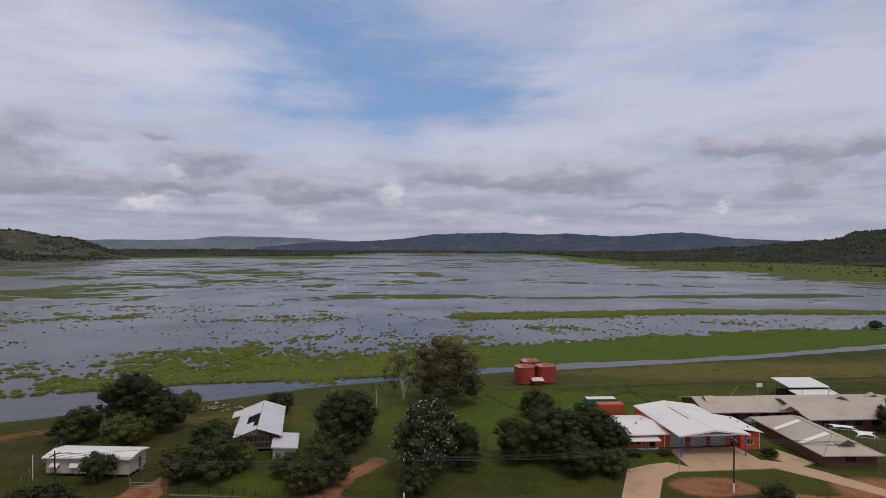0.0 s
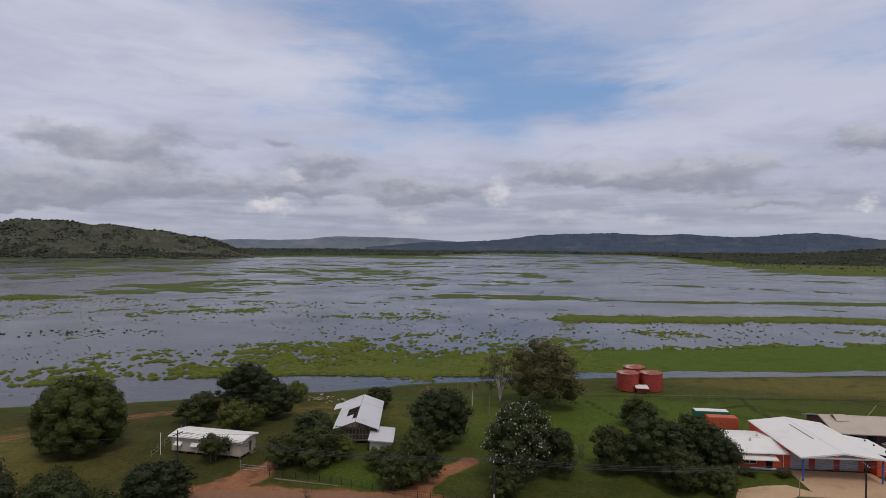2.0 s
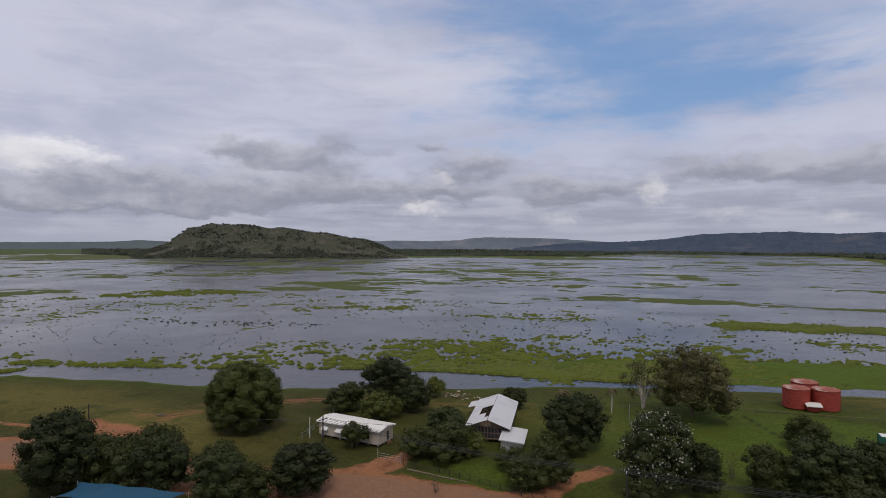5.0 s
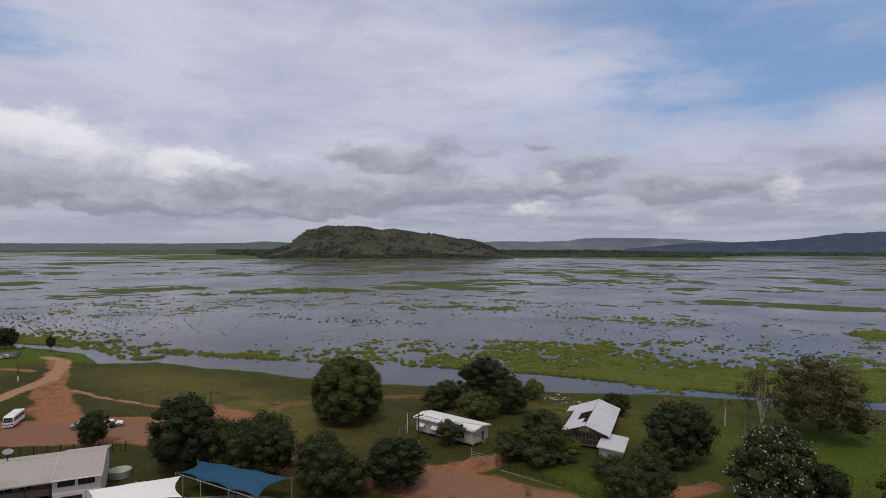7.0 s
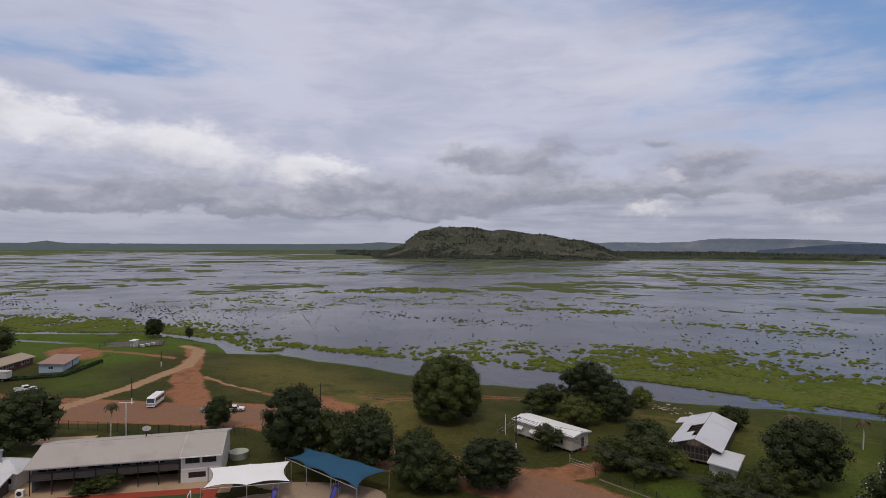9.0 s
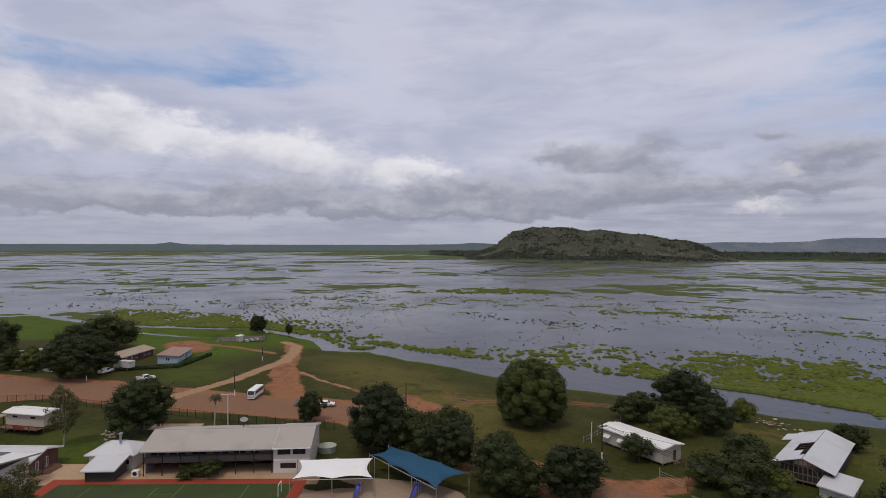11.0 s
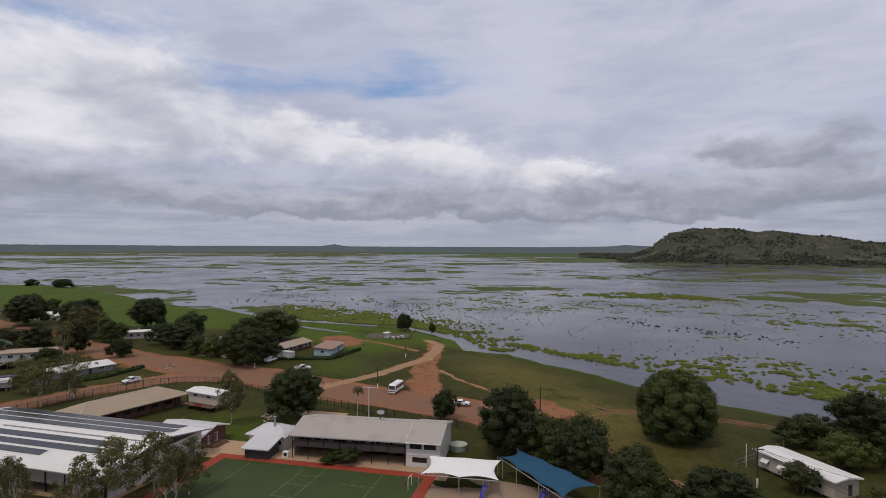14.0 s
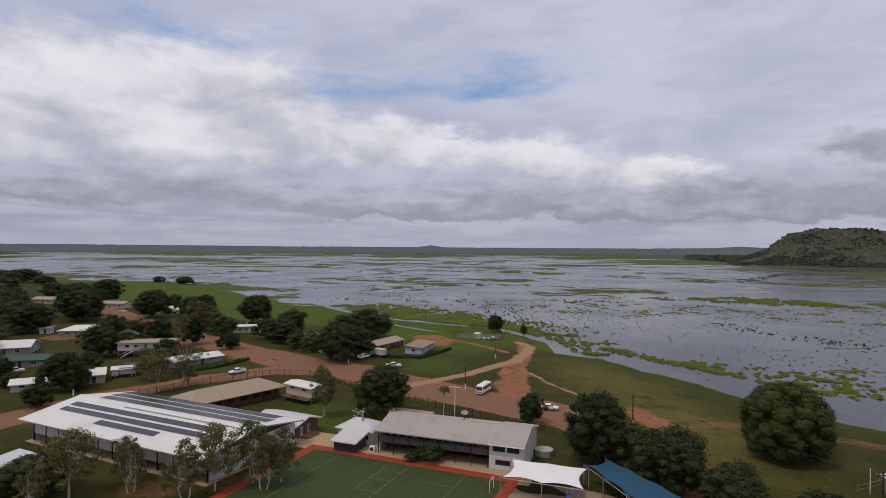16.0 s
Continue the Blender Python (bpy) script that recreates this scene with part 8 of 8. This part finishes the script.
def tree(kind, x, y, h, r, label, rot=None, z=None, group=""):
    t, R0, H0, used = TREES[kind]
    a = (x * 7.3 + y * 13.7) % 360 if rot is None else rot
    zz = (LAND if shore_depth(np.array([float(x)]), np.array([float(y)]))[0] > 24 else float(ground_height(np.array([float(x)]), np.array([float(y)]))[0])) if z is None else z
    m = pose(x, y, max(zz, 0.1) - 0.05, 0, 0, a) @ Matrix.Diagonal((r / R0, r / R0, h / H0, 1))
    if not used:
        t.matrix_basis = m
        TREES[kind][3] = True
        ob = t
    else:
        ob = t.copy()
        scene.collection.objects.link(ob)
        ob.matrix_basis = m
        for c in t.children:
            k = c.copy()
            scene.collection.objects.link(k)
            k.parent = ob
    return tagged(ob, label, "tree" if h > 4.6 else "bush", group)


DK, MD, LT = "dense dark green tree beside the houses", "rounded green tree with leafy crown", "yellow-green bushy tree near houses"
tree("round", -89.2, 100.2, 14.8, 8.7, "huge round mango tree with dense crown")
tree("dark", -69.5, 130.5, 12.4, 7.2, "dark spreading tree on the river bank")
tree("dark_b", -61.0, 128.5, 8.0, 5.0, "dark tree on the river bank")
tree("mid", -77.5, 123.0, 6.4, 5.8, "low dark bushy tree behind the house")
tree("light", -65.2, 118.6, 6.6, 4.8, LT)
tree("light", -63.6, 145.0, 5.6, 2.8, "small multi-stemmed pandanus on the bank")
tree("small", -60.2, 100.6, 5.2, 3.0, "small frangipani before the white house")
tree("mid", -40.5, 103.0, 7.2, 5.4, MD), tree("mid_b", -46.0, 102.0, 5.6, 4.4, MD), tree("dark_b", -43.5, 109.5, 8.0, 5.2, DK), tree("light", -37.5, 106.5, 5.0, 3.6, LT)
tree("mid_b", -23.2, 96.6, 5.4, 4.2, MD), tree("mid", -19.8, 100.0, 6.6, 4.0, MD), tree("mid_b", -27.5, 103.0, 4.4, 3.4, "low green bush on the lawn")
tree("dark", -19.6, 119.4, 11.2, 6.4, DK), tree("mid_b", -22.5, 113.5, 5.0, 4.4, "low green bush on the lawn")
tree("flower", -2.8, 103.5, 14.2, 6.4, "tall dark tree flecked with white flowers")
tree("dark_b", 3.8, 108.0, 8.0, 4.6, DK), tree("mid_b", -4.6, 96.2, 4.4, 3.4, "low green bush by the road")
tree("brown", 1.2, 153.5, 17.0, 11.0, "large olive-brown tree by the creek"), tree("sparse", -10.5, 156.5, 12.5, 6.6, "thin-crowned brownish tree with bare twigs")
tree("bare", 8.6, 116.5, 5.0, 2.4, "leafless grey shrub on the lawn"), tree("bare", -36.0, 88.5, 3.2, 1.8, "leafless twiggy shrub by the road")
tree("mid", 14.2, 111.0, 8.0, 4.8, MD), tree("dark", 21.4, 111.5, 10.4, 6.2, DK), tree("dark_b", 29.2, 116.5, 9.4, 6.0, DK), tree("dark_b", 32.4, 111.6, 7.6, 4.4, DK), tree("mid", 25.0, 105.5, 6.4, 4.8, MD), tree("mid_b", 31.0, 104.5, 4.8, 3.4, MD)
tree("mid", 22.2, 138.5, 7.0, 4.0, MD), tree("mid_b", -40.2, 141.5, 5.4, 4.2, "round dark bush behind the old house")
tree("dark_b", 101.5, 127.0, 9.0, 4.6, DK)
tree("mid", -84.5, 72.5, 9.0, 5.6, MD), tree("dark_b", -77.5, 69.0, 9.0, 5.6, DK), tree("mid", -70.4, 75.6, 7.2, 4.2, MD), tree("dark_b", -65.0, 70.0, 8.2, 5.4, DK), tree("dark", -56.0, 78.6, 8.4, 5.8, DK), tree("mid_b", -61.0, 72.0, 6.4, 4.6, MD)
tree("dark", -92.4, 62.0, 13.2, 7.0, DK), tree("mid", -87.0, 66.5, 9.0, 5.6, MD), tree("dark_b", -97.5, 65.0, 8.6, 4.6, DK)
tree("dark_b", -118.2, 57.6, 7.2, 3.6, "small dark street tree")
tree("dark", -131.6, 23.8, 12.0, 6.7, "dense dark mango tree by the school fence")
tree("gum", -131.2, 9.6, 12.2, 4.0, "tall pale-trunked gum tree")
tree("gum", -162.2, -36.5, 12.0, 5.4, "tall gum tree by the fence"), tree("gum_b", -168.0, -31.0, 8.0, 4.6, "young gum tree by the fence")
GUM = "slender gum tree with thin crown beside the hall"
tree("gum", -91.4, -29.6, 11.2, 5.4, GUM), tree("gum_b", -95.5, -34.5, 8.6, 4.0, GUM), tree("gum_b", -96.0, -22.5, 8.4, 3.0, GUM), tree("gum_b", -87.0, -33.0, 8.0, 3.6, GUM)
tree("gum", -90.6, -7.0, 11.4, 4.6, GUM), tree("gum_b", -93.2, -1.5, 11.0, 4.4, GUM), tree("gum", -92.2, 3.6, 9.4, 3.8, GUM), tree("gum_b", -88.0, -11.0, 9.6, 4.2, GUM), tree("gum_b", -89.5, 1.0, 8.6, 3.6, GUM), tree("dark_b", -93.0, -36.0, 6.6, 5.4, "dark bushy tree beside the hall"), tree("sparse", -92.0, -20.5, 8.6, 3.2, "thin dark tree beside the hall wall")
VT = "broad dark shade tree among village houses"
tree("dark", -200.8, 13.0, 13.4, 8.6, VT), tree("dark_b", -211.0, 20.0, 11.0, 7.0, VT), tree("mid", -250.0, 26.0, 13.6, 11.0, VT), tree("dark", -238.0, 16.0, 12.0, 8.0, VT), tree("dark", -244.0, -11.0, 10.4, 8.0, VT), tree("mid", -263.0, -9.0, 12.0, 8.6, VT), tree("dark_b", -255.0, -18.0, 9.0, 6.4, VT), tree("light", -221.0, 2.6, 8.0, 5.4, LT), tree("mid", -228.0, -4.0, 7.0, 4.4, VT)
tree("dark", -312.0, -31.0, 15.0, 9.6, "tall dark rounded tree near the shore"), tree("brown", -283.0, -53.0, 15.0, 9.0, "large brownish tree by the road"), tree("dark", -296.0, -60.0, 15.6, 8.0, VT), tree("dark", -342.0, -92.0, 15.8, 11.0, VT), tree("dark", -354.0, -136.0, 19.0, 13.0, VT), tree("dark", -331.0, -125.0, 17.0, 12.0, VT), tree("dark", -287.0, -128.5, 13.6, 10.0, VT), tree("mid", -300.0, -142.0, 14.0, 11.0, VT), tree("dark", -442.0, -153.5, 17.0, 12.0, VT), tree("dark_b", -415.0, -150.0, 12.0, 9.0, VT)
tree("dark", -220.0, -73.5, 11.6, 7.4, VT), tree("dark_b", -224.0, -66.0, 8.4, 5.2, VT), tree("dark", -167.0, -63.5, 11.0, 5.8, VT), tree("mid", -174.0, -80.0, 4.4, 3.2, VT), tree("gum", -238.0, -50.0, 13.0, 5.4, "tall dark tree by the two-storey house"), tree("dark_b", -243.0, -47.0, 12.0, 5.0, VT), tree("sparse", -197.0, -37.5, 8.0, 6.4, "thin-leaved tree over the white roof"), tree("gum", -178.0, -44.0, 10.0, 6.0, "leafy olive gum beside the road"), tree("brown", -270.0, -78.0, 8.0, 7.0, VT), tree("mid", -262.0, -66.0, 6.0, 6.0, VT)
for k, (x, y, h, r) in enumerate(((-168, -60, 7.5, 4.6), (-150, -62, 5.5, 3.8), (-197, -68, 6.0, 4.4), (-192, -100, 11, 7.0), (-212, -48, 7.5, 4.4), (-190, -46, 6.5, 4.2), (-252, -62, 10, 6.6), (-262, -84, 11, 7.0), (-240, -122, 12, 8.0), (-178, -86, 8, 5.4), (-268, -40, 9, 6.0), (-230, -30, 6.5, 4.6))):
    tree(("mid", "dark_b", "mid_b", "brown", "dark")[k % 5], x, y, h, r, "leafy tree filling a village garden", group="garden trees")
FT = "distant dark tree on the shore"
for k, (x, y, h, r) in enumerate(((-690, -330, 15, 16), (-650, -290, 10, 12), (-520, -262, 20, 18), (-560, -300, 18, 18), (-600, -330, 18, 20), (-470, -240, 18, 15), (-430, -225, 16, 14), (-400, -205, 18, 14), (-370, -180, 16, 12), (-340, -165, 16, 12), (-310, -165, 14, 11), (-265, -140, 12, 9), (-250, -130, 12, 9), (-395, -95, 9, 6), (-380, -72, 10, 7), (-330, -70, 8, 5), (-225, -118, 11, 7), (-205, -105, 9, 6), (-480, -205, 12, 10), (-740, -345, 12, 14))):
    tree(("dark", "mid", "dark_b", "brown")[k % 4], x, y, h, r, FT, group="far trees")
tree("dark", -665.0, -156.0, 9.0, 11.0, "lone round tree at the water's edge", z=0.1)
tree("dark_b", -690.0, -190.0, 8.0, 7.0, "lone bushy tree at the water's edge", z=0.1)
tree("dark", -270.5, 90.0, 8.6, 4.4, "lone rounded tree on the inlet bank"), tree("small", -252.0, 99.0, 6.0, 1.7, "thin young tree on the inlet bank")
tree("mid_b", 222.0, 296.0, 4.6, 3.6, "lone round bush on the wet meadow", z=0.3)
tree("small", -97.6, 30.6, 3.0, 2.6, "low dark shrub on the court's edge"), tree("mid_b", -99.4, 28.6, 2.2, 3.0, "low dark shrub on the court's edge")
tree("mid_b", 38.0, 113.8, 1.6, 1.6, "low shrub by the office wing"), tree("small", 44.0, 114.0, 1.6, 1.4, "low shrub by the office wing"), tree("mid_b", 54.5, 93.0, 3.0, 2.6, "green bush by the driveway"), tree("mid_b", 64.5, 113.5, 1.8, 1.8, "low shrub beside the depot")


def palm(x, y, h, fronds, spread, label):
    r = thing("palm", x, y, LAND, 0, label, "palm")
    bm = bmesh.new()
    tube(bm, (0, 0, -0.1), (0.1, 0.1, h * 0.5), 0.16, 0.13)
    tube(bm, (0.1, 0.1, h * 0.5), (0.0, 0.2, h), 0.13, 0.10)
    part("trunk", bm, PALE_BARK, r)
    for k in range(fronds):
        a = k * 2.399
        lift = 0.5 - (k / fronds) * 1.0
        V, Fs = [], []
        for j in range(7):
            u = j / 6
            d = spread * u
            z = h + lift * d - 0.85 * d * d / spread
            w = 0.42 * math.sin(math.pi * min(1, u * 0.9 + 0.1)) + 0.03
            c, s = math.cos(a), math.sin(a)
            V += [(d * c - w * s, 0.2 + d * s + w * c, z - 0.15), (d * c, 0.2 + d * s, z), (d * c + w * s, 0.2 + d * s - w * c, z - 0.15)]
            if j:
                b0 = 3 * (j - 1)
                Fs += [(b0, b0 + 1, b0 + 4, b0 + 3), (b0 + 1, b0 + 2, b0 + 5, b0 + 4)]
        mesh_from("frond", V, Fs, PALM_LEAF, r)


palm(-126.8, 38.2, 7.4, 15, 1.55, "thin palm with drooping dry fronds")
palm(-23.8, 125.5, 10.0, 12, 1.9, "thin palm rising behind a dark tree")
palm(-17.0, 148.0, 6.0, 10, 1.6, "small dark palm by the creek")


def hedge(line, w, h, label):
    """A clipped hedge of leaf tufts over a solid body."""
    rng = np.random.default_rng(7)
    r = thing("hedge", line[0][0], line[0][1], LAND, 0, label, "hedge")
    V, Q = [], []
    for (x0, y0), (x1, y1) in zip(line[:-1], line[1:]):
        d = math.hypot(x1 - x0, y1 - y0)
        ux, uy = (x1 - x0) / d, (y1 - y0) / d
        for _ in range(int(d * 26)):
            s, o, z = rng.uniform(0, d), rng.uniform(-w, w), rng.uniform(0.1, h)
            p = np.array([x0 + ux * s - uy * o - line[0][0], y0 + uy * s + ux * o - line[0][1], z])
            a, b_ = rng.normal(size=3) * 0.22, rng.normal(size=3) * 0.22
            k = len(V)
            V += [p - a, p - b_, p + a, p + b_]
            Q.append((k, k + 1, k + 2, k + 3))
    me = grid_mesh("leaves", V, Q, HEDGE, False)
    o = new("leaves", me)
    o.parent = r
    bm = bmesh.new()
    for (x0, y0), (x1, y1) in zip(line[:-1], line[1:]):
        dx, dy = x0 - line[0][0], y0 - line[0][1]
        ex, ey = x1 - line[0][0], y1 - line[0][1]
        tube(bm, (dx, dy, h * 0.42), (ex, ey, h * 0.42), h * 0.5, h * 0.5, 8)
    part("body", bm, HEDGE, r)


hedge([(-206, 26), (-200.5, 43), (-217, 57)], 0.55, 1.1, "clipped dark green hedge round a garden")
hedge([(-206, -19), (-193, -28), (-186, -38)], 0.5, 1.1, "dark green hedge round a white-roofed house")


def kerb(line, label):
    """A low broken kerb of rough concrete blocks along a road's edge."""
    rng = random.Random(11)
    r = thing("kerb", line[0][0], line[0][1], LAND, 0, label, "kerb")
    for (x0, y0), (x1, y1) in zip(line[:-1], line[1:]):
        d = math.hypot(x1 - x0, y1 - y0)
        a = math.degrees(math.atan2(y1 - y0, x1 - x0))
        for k in range(int(d / 1.5)):
            if rng.random() < 0.16:
                continue
            bm = bmesh.new()
            add_box(bm, 0.04, rng.uniform(1.2, 1.46), -0.16, 0.16, -0.1, rng.uniform(0.13, 0.2), 0.03)
            o = part("kerb_block", bm, PALE_STONE, r)
            o.matrix_basis = pose(x0 - line[0][0] + (x1 - x0) * k * 1.5 / d, y0 - line[0][1] + (y1 - y0) * k * 1.5 / d, 0, 0, 0, a + rng.uniform(-4, 4))


PALE_STONE = mat("pale_weathered_concrete", (0.36, 0.31, 0.26), 0.9, var=0.2, fine=5)
kerb([(-226, -4), (-214, 9)], "low pale concrete kerb along the road verge")
kerb([(-181.6, -22.5), (-184.5, -17.0), (-191.1, -12.2)], "low broken concrete kerb beside the red road")


def rubble(x, y, n, spread, label, seed):
    """A loose heap of broken slabs and sticks."""
    rng = random.Random(seed)
    r = thing("rubble_heap", x, y, LAND, 0, label, "rubble")
    for k in range(n):
        bm = bmesh.new()
        w, d, h = rng.uniform(0.3, 1.1), rng.uniform(0.2, 0.6), rng.uniform(0.06, 0.2)
        add_box(bm, -w / 2, w / 2, -d / 2, d / 2, 0, h, 0.02)
        for v in bm.verts:
            v.co += Vector((rng.uniform(-0.08, 0.08), rng.uniform(-0.08, 0.08), rng.uniform(-0.02, 0.02)))
        o = part("slab_piece", bm, PALE_STONE if k % 3 else TIMBER, r)
        o.matrix_basis = pose(rng.gauss(0, spread), rng.gauss(0, spread * 0.6), rng.uniform(-0.03, 0.12), rng.uniform(-12, 12), rng.uniform(-12, 12), rng.uniform(0, 180))


rubble(-133.8, 18.0, 34, 1.5, "heap of pale broken slabs on the grass", 3)
rubble(-56.8, 146.0, 26, 3.2, "scatter of fallen boards behind the old house", 7)
rubble(-204.2, -11.4, 20, 1.6, "scatter of broken concrete on the road verge", 5)


# ======== solar panels on the hall roof ========
pm = bpy.data.meshes.new("solar_panel")
bm = bmesh.new()
add_box(bm, 0.02, 1.0, 0.02, 1.66, 0.0, 0.04)
bm.to_mesh(pm)
bm.free()
pm.materials.append(SOLAR)
tilt = math.degrees(math.atan(HALL_S))
wide_me = bpy.data.meshes.new("solar_panel")
bm = bmesh.new()
add_box(bm, 0.02, 2.0, 0.02, 1.66, 0.0, 0.04)
bm.to_mesh(wide_me)
bm.free()
wide_me.materials.append(SOLAR)
for sgn, y_top, x0, x1 in ((-1, 3.0, -22.7, 20.0), (-1, 5.4, -22.6, 19.4), (-1, 7.8, -7.8, 10.4), (1, 0.5, -20.6, 24.0), (1, 2.18, -21.0, 24.0), (1, 4.9, -23.0, 23.8), (1, 6.58, -23.4, 23.6), (1, 9.3, -24.8, 22.6), (1, 10.98, -25.0, 22.4)):
    pitch, k = (1.02 if sgn < 0 else 2.02), 0
    while x0 + (k + 1) * pitch < x1:
        o = new("solar_panel", pm if sgn < 0 else wide_me)
        o.parent = HALL
        z = HALL_R + 0.10 - HALL_S * y_top + 0.06
        if sgn < 0:
            o.matrix_basis = pose(x0 + k * pitch + 1.0, -y_top, z, 0, 0, 180) @ pose(0, 0, 0, -tilt, 0, 0)
        else:
            o.matrix_basis = pose(x0 + k * pitch, y_top, z, -tilt, 0, 0)
        k += 1
# cable tray between the rows
prism("cable_tray", [(-1.9, HALL_R + 0.12 - 1.9 * HALL_S), (-1.65, HALL_R + 0.12 - 1.65 * HALL_S), (-1.65, HALL_R + 0.24 - 1.65 * HALL_S), (-1.9, HALL_R + 0.24 - 1.9 * HALL_S)], "x", -8.8, 24.0, GREY_WALL, HALL)
